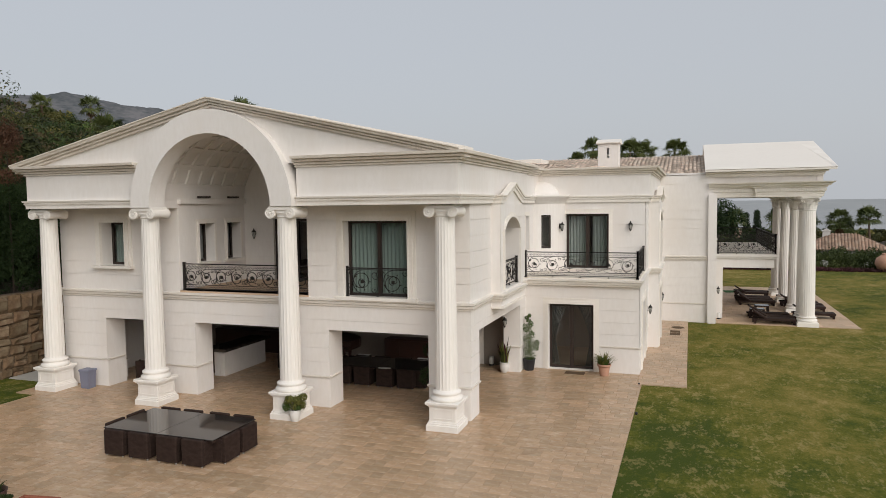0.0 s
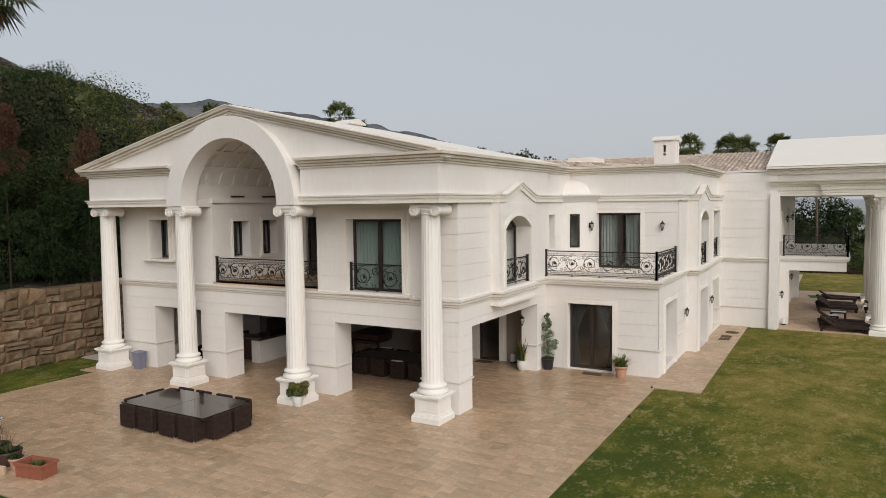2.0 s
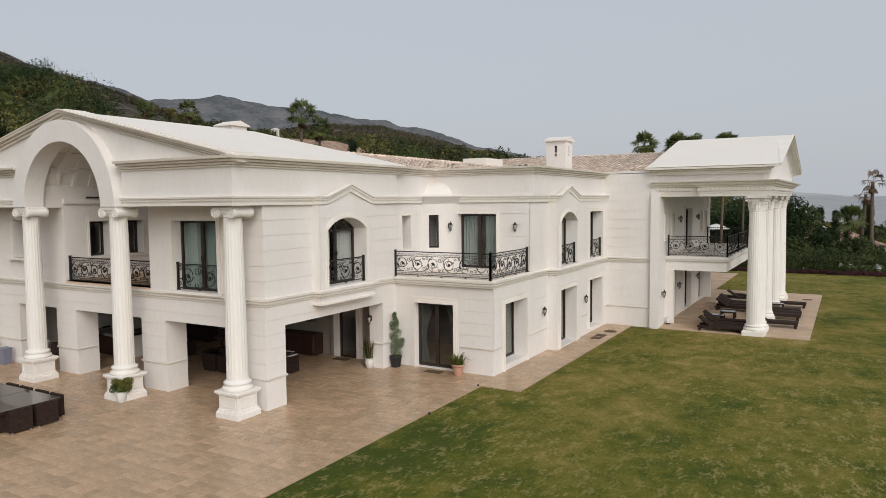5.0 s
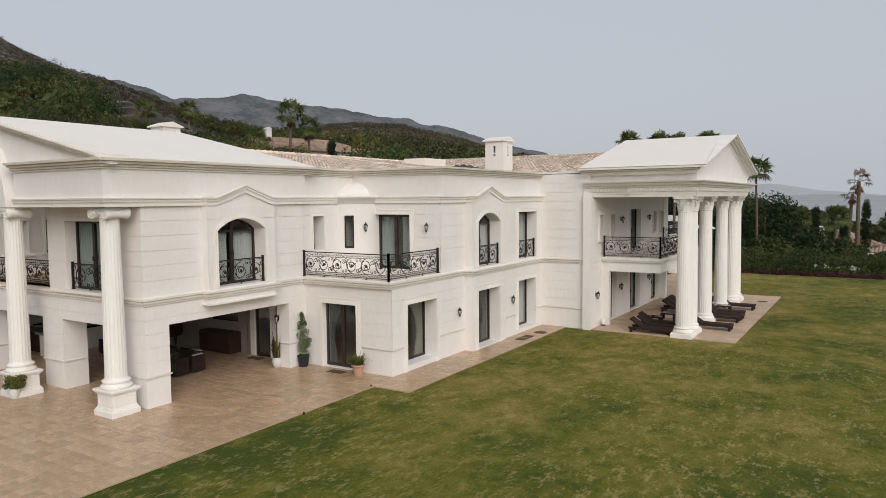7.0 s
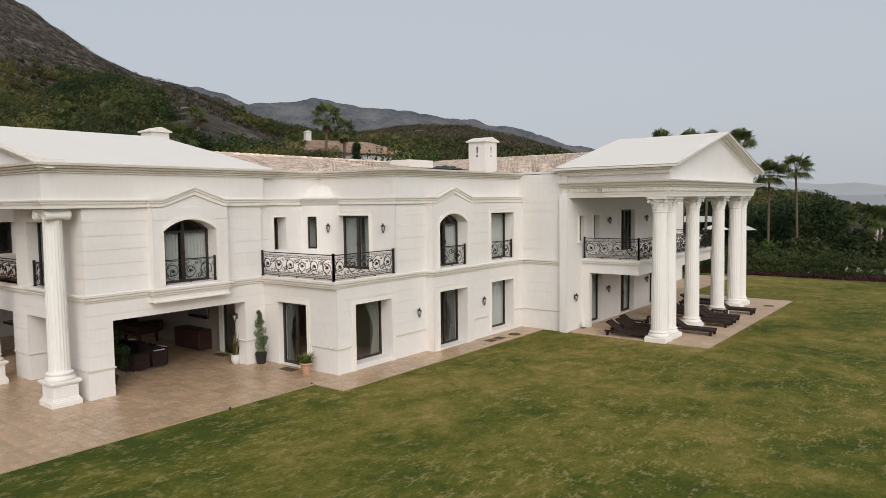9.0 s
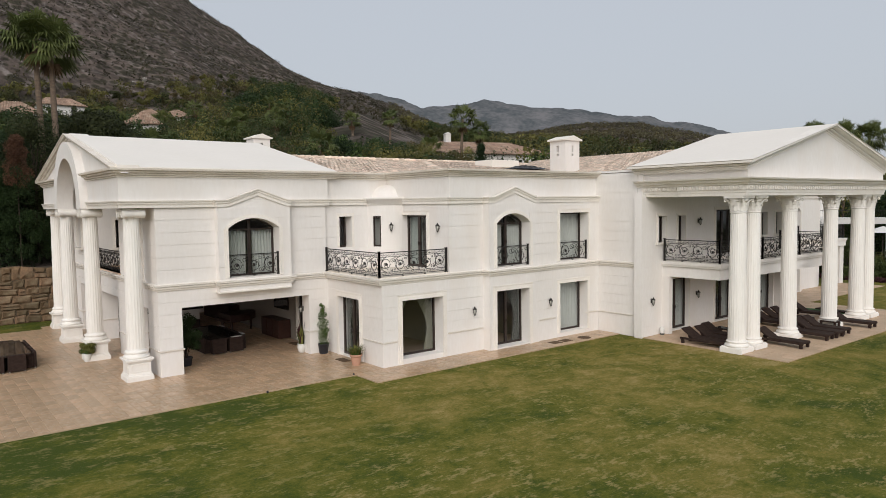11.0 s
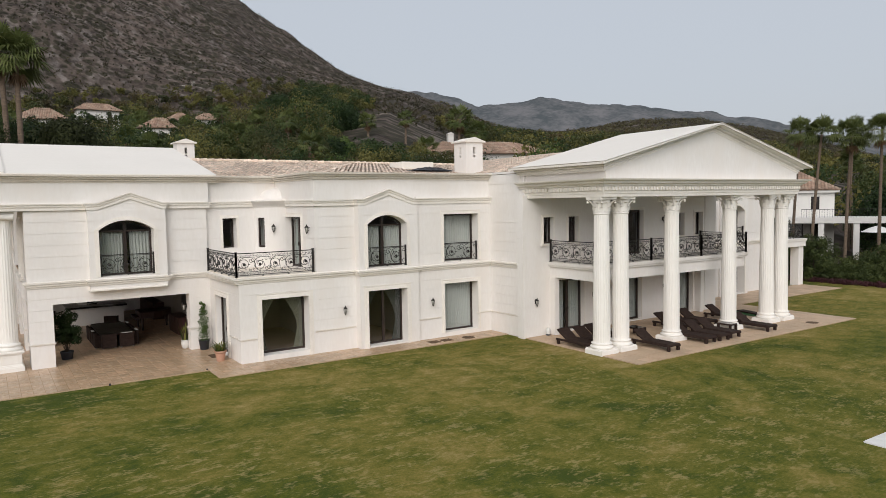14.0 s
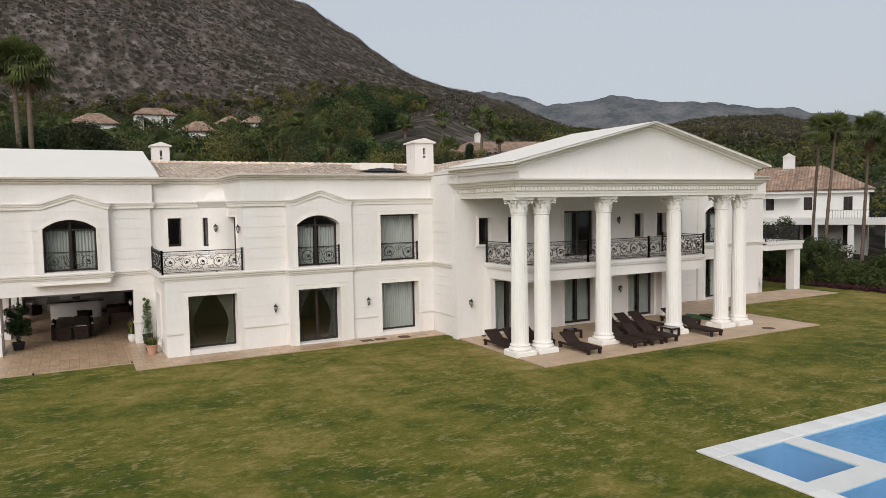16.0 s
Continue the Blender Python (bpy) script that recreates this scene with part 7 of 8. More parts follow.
for k in range(4):
    bm.faces.new((prof[0][k], prof[0][(k + 1) % 4], prof[1][(k + 1) % 4], prof[1][k]))
bm.faces.new(prof[0][::-1])
part("body", bm, bin_grey, binn)
bm = B()
cbox(bm, -0.225, 0.225, -0.195, 0.195, 0.59, 0.65, 0.015)
part("lid", bm, bin_grey, binn)
for x, y, w, d in ((-4.0, 24.9, 0.7, 0.35), (-8.3, 24.95, 0.7, 0.35)):
    m_ = thing("door_mat", "small brown coir door mat", "mat", (x, y, PZ))
    bm = B()
    cbox(bm, -w / 2, w / 2, -d / 2, d / 2, 0, 0.02, 0.004)
    part("mat_body", bm, doormat, m_)
for x, y in ((-7.2, 25.2), (1.32, 38.62)):
    m_ = thing("garden_speaker", "small white outdoor speaker on the ground", "speaker", (x, y, PZ))
    bm = B()
    lathe(bm, [(0.09, 0), (0.1, 0.05), (0.1, 0.3), (0.07, 0.36)], 14)
    part("body", bm, white_clay, m_)
    bm = B()
    lathe(bm, [(0.102, 0.02), (0.102, 0.08)], 14)
    part("grille", bm, black_plastic, m_)


def drain(at, w, d, round_=False):
    m_ = thing("drain_cover", "brown metal drain cover set in the paving", "drain cover", at, 0, "drain covers")
    bm = B()
    if round_:
        lathe(bm, [(w / 2, 0), (w / 2, 0.008)], 24)
    else:
        cbox(bm, -w / 2, w / 2, -d / 2, d / 2, 0, 0.008, 0.003)
    part("lid", bm, doormat, m_)


for p in ((-0.75, 33.7, 0.037), (-0.75, 34.35, 0.037)):
    drain(p, 0.45, 0.55)
drain((-0.65, 35.5, 0.037), 0.6, 0.6, True)
drain((6.9, 50.9, 0.037), 0.6, 0.6, True)
for x, y in ((-1.55, 20.6), (-1.7, 24.0)):
    m_ = thing("lawn_light", "small dark spike light at the lawn's edge", "garden light", (x, y, 0), 0, "lawn lights")
    bm = B()
    lathe(bm, [(0.03, 0), (0.04, 0.04), (0.03, 0.08)], 10)
    part("head", bm, black_plastic, m_)

# ---------------------------------------------------------------- wall lanterns
for x, y, z in ((-1.78, 29.82, 1.76), (-1.46, 34.05, 1.76)):
    wall_lantern((x, y, z), EAST)
for x, y, z in ((-2.36, 28.6, 5.25), (-15.38, LB, 5.2)):
    wall_lantern((x, y, z), 0)
wall_lantern((-5.10, 28.05, 5.25), 60)
wall_lantern((1.13, 38.02, 1.65), EAST)
for y, z in ((41.85, 5.2), (2 * PM - 41.85, 5.2), (41.75, 1.66), (2 * PM - 41.75, 1.66)):
    wall_lantern((PX, y, z), EAST)
wall_lantern((-6.45, 24.46, 1.9), 0)
for x in (-7.19, -11.63):
    wall_lantern((x, 18.95, 1.75), -90)
wall_lantern((-1.46, 52.6, 1.7), EAST)

# ---------------------------------------------------------------- covered terrace
bar = thing("bar_counter", "white rendered bar counter with a dark stone top", "bar", (0, 0, 0))
# the set-back dark panel stands for the shaded recess under the bar's open side
for nm, mt, dims in (("front", stucco, (-16.2, -16.0, 20.8, 23.35, 0.035, 0.96)), ("shade_panel", wood_red, (-18.6, -16.46, 21.1, 21.24, 0.035, 0.955)), ("pier", stucco, (-16.45, -16.21, 20.8, 21.06, 0.036, 0.955)), ("worktop", black_glass, (-18.7, -15.82, 20.62, 21.25, 0.96, 1.06)), ("worktop", black_glass, (-16.7, -15.82, 21.255, 23.5, 0.96, 1.06))):
    bm = B()
    box(bm, *dims)
    part(nm, bm, mt, bar)
sb = thing("sideboard", "reddish dark wood sideboard against the back wall", "sideboard", (-10.5, 25.05, PZ))
bm = B()
cbox(bm, -0.95, 0.95, -0.3, 0.3, 0.06, 0.9, 0.015)
part("body", bm, wood_red, sb)
for k in range(3):
    bm = B()
    cbox(bm, -0.92 + k * 0.62, -0.34 + k * 0.62, -0.32, -0.3, 0.12, 0.84, 0.008)
    part("door", bm, wood_red, sb)
tv = thing("wall_screen", "black flat screen on the back wall", "screen", (-10.5, 25.38, 1.75))
bm = B()
cbox(bm, -0.75, 0.75, -0.06, 0, -0.42, 0.42, 0.01)
part("panel", bm, black_glass, tv)
rack = thing("kitchen_shelf", "white shelf rack behind the bar", "shelf", (-18.6, 22.1, PZ))
for z in (0.2, 0.5, 0.8):
    bm = B()
    box(bm, -0.5, 0.5, -0.2, 0.2, z, z + 0.03)
    part("shelf", bm, cushion_white, rack)
for x in (-0.5, 0.47):
    bm = B()
    box(bm, x, x + 0.03, -0.2, 0.2, 0, 0.9)
    part("upright", bm, iron, rack)
oven = thing("back_cabinet", "dark kitchen cabinet wall behind the bar", "cabinet", (-17.6, 25.1, PZ))
bm = B()
cbox(bm, -1.9, 1.9, -0.3, 0.29, 0, 0.92, 0.01)
part("base_cabinet", bm, wood_red, oven)
bm = B()
cbox(bm, -1.9, 1.9, -0.1, 0.29, 1.45, 2.3, 0.01)
part("wall_units", bm, black_glass, oven)
for x, y, a in ((-14.4, 22.5, 70), (-18.75, 19.9, 30)):
    cube_chair((x, y, PZ), a, "loose chairs on the covered terrace", "dark woven armchair in the covered terrace")
low = thing("low_counter", "white half-height counter at the edge of the covered terrace", "counter", (-19.95, 19.6, PZ))
bm = B()
cbox(bm, -0.5, 0.5, -0.16, 0.16, 0, 0.62, 0.01)
part("base", bm, stucco, low)
bm = B()
cbox(bm, -0.54, 0.54, -0.2, 0.2, 0.62, 0.66, 0.008)
part("top", bm, stucco, low)
piano = thing("grand_piano", "dark wooden piano standing closed by the back wall", "piano", (-13.0, 24.3, PZ), 0)
bm = B()
outline = [(-0.72, -0.75), (0.72, -0.75), (0.72, -0.1), (0.62, 0.3), (0.3, 0.55), (0.05, 0.8), (-0.3, 0.95), (-0.6, 0.9), (-0.72, 0.7)]
prism(bm, outline, 0.62, 0.94, "z")
part("case", bm, wood_red, piano)
bm = B()
cbox(bm, -0.7, 0.7, -0.98, -0.76, 0.6, 0.72, 0.01)
part("keyboard", bm, wood_red, piano)
for x, y in ((-0.6, -0.65), (0.6, -0.65), (-0.35, 0.7)):
    bm = B()
    lathe(bm, [(0.045, 0), (0.05, 0.2), (0.07, 0.62)], 10, x, y)
    part("leg", bm, wood_red, piano)
hatch = thing("roof_hatch", "white flat box on the tiled roof", "roof hatch", (-8.2, 37.2, 8.17))
bm = B()
cbox(bm, -0.7, 0.7, -1.0, 1.0, -0.1, 0.32, 0.02)
part("curb", bm, roof_stucco, hatch)
tarp = thing("tarpaulin", "crumpled black plastic sheet on the roof by the chimney", "sheet", (-5.4, 36.6, 7.84))
bm = B()
n = 12
grid = [[bm.verts.new(((i - 6) * 0.11, (j - 6) * 0.2, 0.05 + 0.2 * max(0, 1 - ((i - 6) / 6) ** 2) * max(0, 1 - ((j - 6) / 6.2) ** 2) * (0.65 + 0.5 * math.sin(i * 2.1 + j * 1.3)))) for j in range(13)] for i in range(13)]
for i in range(12):
    for j in range(12):
        bm.faces.new((grid[i][j], grid[i + 1][j], grid[i + 1][j + 1], grid[i][j + 1]))
part("plastic", bm, black_sheet, tarp)

# ---------------------------------------------------------------- stone wall and the planting above it
swall = new("stone_wall")
tagged(swall, "tall retaining wall of rough golden sandstone blocks", "stone wall", kind="structure")
bm = B()
box(bm, -24.9, -23.74, 2.0, 30.0, -0.1, 2.95)
part("core", bm, mortar, swall)
rng_ = random.Random(4)


def wave(k, y):
    """How far the bed joint above course k strays from level."""
    return 0 if k == 0 else 0.055 * math.sin(1.1 * y + 2.3 * k) + 0.035 * math.sin(2.7 * y + 1.1 * k)


def stone(k, y, z, w, h, lo=0.0, hi=1.0):
    """One rough block of course k with an uneven, rounded face."""
    bm = B()
    cut, cz = min(0.11, w * 0.24), 0.24
    jx = [[rng_.uniform(-0.05, 0.05) for _ in range(4)] for _ in range(4)]
    cols = []
    for a, ya in enumerate((0.008, cut, w - cut, w - 0.008)):
        for b, fb in enumerate((0.02, cz, 1 - cz, 0.98)):
            edge = a in (0, 3) or b in (0, 3)
            px = -0.02 + jx[a][b] * 0.5 if edge else 0.06 + jx[a][b] * 1.0
            yy = ya + jx[b][a] * (0.7 if edge else 0.9)
            f = lo + (hi - lo) * fb
            zz = (1 - f) * wave(k, y + yy) + f * (h + wave(k + 1, y + yy)) + jx[a][b] * 0.35
            cols.append(bm.verts.new((px, yy, zz)))
    for a in range(3):
        for b in range(3):
            bm.faces.new((cols[a * 4 + b], cols[a * 4 + 4 + b], cols[a * 4 + 5 + b], cols[a * 4 + 1 + b]))
    back_ = [bm.verts.new((-0.5, v.co.y, v.co.z)) for v in (cols[0], cols[12], cols[15], cols[3])]
    front_ = [[cols[0], cols[4], cols[8], cols[12]], [cols[12], cols[13], cols[14], cols[15]], [cols[15], cols[11], cols[7], cols[3]], [cols[3], cols[2], cols[1], cols[0]]]
    for n in range(4):
        bm.faces.new([*front_[n], back_[(n + 1) % 4], back_[n]])
    st = part("stone", bm, stone_block, swall)
    st.matrix_basis = pose(-23.70, y, z)


z, course = -0.03, 0
while z < 2.9:
    h = rng_.uniform(0.34, 0.50)
    if z + h > 2.75:
        h = 3.04 - z
    y = 8.0 - rng_.random()
    while y < 26:
        w = rng_.uniform(0.36, 0.95)
        if rng_.random() < 0.16:
            stone(course, y, z, w, h, 0.0, 0.5)
            stone(course, y, z, w, h, 0.5, 1.0)
        else:
            stone(course, y, z, w, h)
        y += w
    z += h
    course += 1
pth = thing("side_path", "grey concrete path at the end of the stone wall", "path", (0, 0, 0), kind="structure")
bm = B()
box(bm, -23.6, -21.3, 18.3, 27, -0.02, 0.03)
part("slab", bm, concrete, pth)


def conifer(at, h, w, seed, material, label, group="screen conifers"):
    """A dense column of drooping sprays round a thin trunk."""
    rng = np.random.default_rng(seed)
    t = thing("conifer", label, "conifer", at, 0, group)
    bm = B()
    tube(bm, [(0, 0, -0.4), (0, 0, h * 0.9)], 0.05, 6, taper=0.25)
    part("trunk", bm, tree_bark, t)
    cs, rs = [], []
    n = int(h * 11)
    for k in range(n):
        f = rng.random() ** 0.8
        a = rng.random() * 2 * math.pi
        r = w * 0.5 * (1 - f) ** 0.55 * rng.uniform(0.3, 1.0) * (1 if f > 0.06 else 0.8)
        cs.append((r * math.cos(a), r * math.sin(a), 0.1 + h * f * 0.97))
        rs.append(0.34 + 0.12 * rng.random())
    if material is leaf_rust:
        up = [k for k, c in enumerate(cs) if c[2] > h * 0.68 + rng.normal() * 0.3]
        low = [k for k in range(n) if k not in set(up)]
        leaf_part("dead_foliage", leaf_cards(rng, [cs[k] for k in up], [rs[k] * 0.85 for k in up], 230, 0.13, aspect=0.34, droop=0.6, corners=3), leaf_rust, t, "rust-brown dead sprays", corners=3)
        leaf_part("foliage", leaf_cards(rng, [cs[k] for k in low], [rs[k] for k in low], 190, 0.13, aspect=0.4, droop=0.6, corners=3), leaf_dark, t, corners=3)
    else:
        leaf_part("foliage", leaf_cards(rng, cs, rs, 150 if w > 2 else 90, 0.14 if w > 2 else 0.22, aspect=0.4, droop=0.6, corners=3), material, t, corners=3)
    return t


spec = random.Random(9)
for k in range(14):
    y = 8.2 + k * 1.5 - (0.5 if k == 6 else 0)
    rust = k in (6, 8)
    conifer((-25.5 - 0.4 * (k % 2), y, 2.75), {6: 7.5, 8: 6.9}.get(k, spec.uniform(5.4, 6.4) - 0.05 * k), 2.5 if rust else 2.3, 100 + k, leaf_rust if rust else (leaf_shade, leaf_dark)[k % 2], "rust-brown dead conifer in the screen" if rust else "dark green conifer in the screen above the stone wall")
for k, (x, y, h, w, mt) in enumerate(((-28.6, 14.0, 8.8, 6.0, leaf_olive), (-28.6, 18.0, 8.7, 5.4, leaf_shade), (-29.2, 21.0, 7.0, 4.6, leaf_olive), (-29.8, 24.0, 4.6, 4.0, leaf_shade), (-30.0, 10.0, 8.4, 6.0, leaf_dark), (-34.5, 30.5, 3.8, 6.0, leaf_mid), (-33.0, 16.5, 7.6, 6.0, leaf_dark), (-38.0, 36.0, 4.0, 7.0, leaf_dark), (-36, 24, 4.4, 7, leaf_olive))):
    broadleaf("tree", (x, y, float(terrain(x, y)) if x < -26.2 else 2.7), h, w, 200 + k, mt, "dense evergreen tree behind the stone wall", clumps=64, leaves=560, leaf=0.135, group="trees above the stone wall", low=0.1)

# ---------------------------------------------------------------- hedge, flowers and garden to the north
rng = np.random.default_rng(31)


def hedge(name, label, x0, x1, y0, y1, h, material, n, leaf, seed, z=0.0, category="hedge"):
    rng = np.random.default_rng(seed)
    t = tagged(new(name), label, category, kind="stuff")
    xs = rng.uniform(x0, x1, n)
    ys = rng.uniform(y0, y1, n)
    hh = h * (0.75 + 0.35 * np.abs(np.sin(xs * 0.9 + seed)) * np.abs(np.cos(ys * 0.7)) + 0.12 * rng.random(n))
    zs = z + rng.random(n) ** 0.6 * hh * 0.9
    leaf_part("foliage", leaf_cards(rng, np.stack([xs, ys, zs], 1), [0.4 * (leaf / 0.22)] * n, 22, leaf), material, t)
    return t


hedge("hedge", "green clipped hedge along the lawn's end", -12, 46, 69.2, 71.4, 1.45, leaf_olive, 3600, 0.16, 41)
hedge("shrub_border", "mixed green shrubs in front of the hedge", -6, 46, 68.2, 69.3, 0.7, leaf_olive, 1100, 0.16, 42, category="shrubs")
hedge("flower_bed", "low crimson bedding flowers edging the lawn", -6, 46, 67.3, 68.2, 0.2, leaf_flower, 1500, 0.12, 43, category="flowers")
hedge("blossom", "scattered white blossom in the border", 2, 46, 68.2, 69.2, 0.95, leaf_white, 60, 0.12, 44, category="flowers")
hedge("shrubbery", "thick dark shrubs beyond the far wing", -24, -4.2, 68, 76, 3.0, leaf_olive, 4200, 0.15, 45, category="shrubs")
hedge("shrubbery", "tall mixed shrubs behind the hedge", -4, 46, 72, 80, 2.2, leaf_olive, 2200, 0.24, 46, z=-0.8, category="shrubs")
ball = thing("clay_jar", "large round terracotta jar lying in the border", "jar", (15.6, 68.0, 0.0))
bm = B()
lathe(bm, [(0.25, 0.0), (0.65, 0.25), (0.85, 0.7), (0.75, 1.15), (0.4, 1.42), (0.3, 1.5), (0.36, 1.58)], 28)
part("body", bm, peach_clay, ball)

# palms
fan_palm((-30.9, 19.7, 5.0), 11.6, 1, 2.3, fronds=46)
fan_palm((-31.3, 19.0, 5.0), 12.0, 25, 2.2, fronds=46, lean=-0.012)
for k, (x, y, top, w, mt) in enumerate(((-34.8, 23.0, 12.5, 6.6, leaf_shade), (-36.5, 19.5, 12.6, 7.0, leaf_dark), (-33.5, 26.5, 10.2, 4.4, leaf_shade))):
    g = float(terrain(x, y))
    broadleaf("garden_tree", (x, y, g), top - g, w, 480 + k, mt, "dense dark green tree behind the stone wall", clumps=60, leaves=680, leaf=0.22, group="trees behind the stone wall", low=0.1)
for x, y, top, seed in ((-89.5, 77.1, 21.6, 23), (-87.6, 83.9, 22.3, 24)):
    g = float(terrain(x, y))
    fan_palm((x, y, g - 0.3), top - g, seed, 2.1)
fan_palm((-50, 69.5, 9.5), 7.6, 2, 2.3, skirt=True)
fan_palm((-51.5, 65.5, 9.2), 4.0, 3, 2.1)
fan_palm((-48.6, 71.5, 9.2), 6.2, 22, 2.0)
for k, (x, y, top) in enumerate(((-11.4, 81.0, 13.1), (-6.7, 75.6, 12.3), (-5.1, 78.1, 12.2), (-16.0, 101, 13.0), (-2.1, 77.4, 12.2), (1.7, 86, 10.0), (19, 102, 3.4), (8.9, 84, 4.9), (17.0, 94, 4.4), (19.6, 92, 5.0), (14.0, 98, 4.2), (-1.2, 86.5, 9.5), (5.2, 92, 5.0), (-17, 104, 11.0), (26, 86, 3.4), (31, 90, 3.8))):
    g = float(terrain(x, y)) if y > 82 else -0.5
    fan_palm((x, y, g), max(3.0, top - g - 0.9), 10 + k, 1.62 + 0.12 * (k % 3), skirt=k % 2 == 0, fronds=50, trunk=0.13)
fan_palm((10.9, 84.5, -1.5), 9.2, 40, 1.5, fronds=8, label="wind-broken palm with a few ragged fronds", lean=0.02, material=leaf_dry)
fan_palm((9.9, 85.5, -1.5), 8.0, 41, 1.3, fronds=7, label="nearly bare palm trunk with dry fronds", material=leaf_dry)
# slim cypresses and round garden trees beyond the hedge
for k, (x, y, top) in enumerate(((5.6, 108, 5.0), (7.4, 108, 4.4), (8.8, 108, 4.8), (11.2, 108, 5.8), (25, 104, 5.5), (-33, 58, 12))):
    g = float(terrain(x, y))
    conifer((x, y, g), top - g, 1.35, 300 + k, leaf_dark, "slim dark green cypress tree", "cypresses")
for k, (x, y, h, w, mt) in enumerate(((1.6, 91, 8.0, 9, leaf_dark), (-3.0, 94, 6.2, 7, leaf_mid), (6.9, 86, 3.9, 5, leaf_mid), (27, 94, 5, 6, wood_olive), (3.5, 79, 3.0, 4.5, leaf_olive), (9.5, 80, 2.9, 4.5, leaf_olive), (-29, 80, 5.2, 6, leaf_dark), (-10.5, 99, 8, 7, leaf_dark), (-4, 106, 8, 8, leaf_mid), (34, 88, 4.6, 6, leaf_mid), (-9, 101, 7, 6.5, leaf_dark), (-5, 98, 6.5, 6, leaf_mid), (-12.5, 108, 9, 8, leaf_mid), (-6, 112, 8, 8, leaf_dark), (-17, 110, 9, 8, leaf_olive), (-40, 62, 3.2, 5.5, leaf_mid), (-45, 58, 3.2, 5.5, leaf_olive), (-38, 69, 3.0, 5, leaf_dark), (-51, 57, 3.4, 6, leaf_mid), (-44, 66, 2.8, 5, leaf_olive))):
    broadleaf("garden_tree", (x, y, float(terrain(x, y))), h, w, 400 + k, mt, "leafy garden tree beyond the hedge", clumps=34, leaves=150, leaf=0.38, group="garden trees", low=0.15)
for k, (x, y, h, w) in enumerate(((-5.2, 69.6, 4.9, 3.6), (-2.6, 68.6, 3.2, 3.0), (-8.2, 70.5, 4.2, 4.0), (0.4, 71.8, 2.6, 3.0))):
    broadleaf("garden_shrub", (x, y, -0.2), h, w, 520 + k, (leaf_shade, leaf_olive)[k % 2], "tall rounded shrub by the far wing", "shrub", clumps=24, leaves=220, leaf=0.17, group="garden shrubs", low=0.08, trunk=0.08)
rng = np.random.default_rng(52)
for k in range(30):
    x, y = float(rng.uniform(-4, 24)), float(rng.uniform(72.2, 82))
    broadleaf("garden_shrub", (x, y, min(0.0, float(terrain(x, y))) - 0.4), float(rng.uniform(2.2, 3.3)), float(rng.uniform(2.2, 4.0)), 440 + k, (leaf_olive, leaf_mid, leaf_shade, wood_olive, leaf_bright, leaf_olive)[k % 6], "rounded garden shrub behind the hedge", "shrub", clumps=16, leaves=120, leaf=0.2, group="garden shrubs", low=0.1, trunk=0.07)
for x, y in ((-4.2, 88), (-7.0, 88)):
    u = thing("parasol", "white garden parasol standing open", "parasol", (x, y, float(terrain(x, y))), 0, "parasols")
    g = float(terrain(x, y))
    bm = B()
    lathe(bm, [(1.5, 2.75 - g), (0.8, 3.1 - g), (0.03, 3.35 - g)], 8, cap=False)
    part("canopy", bm, umbrella_cloth, u)
    bm = B()
    tube(bm, [(0, 0, 0), (0, 0, 3.3 - g)], 0.05, 6)
    part("pole", bm, frame_brown, u)

# ---------------------------------------------------------------- neighbouring houses


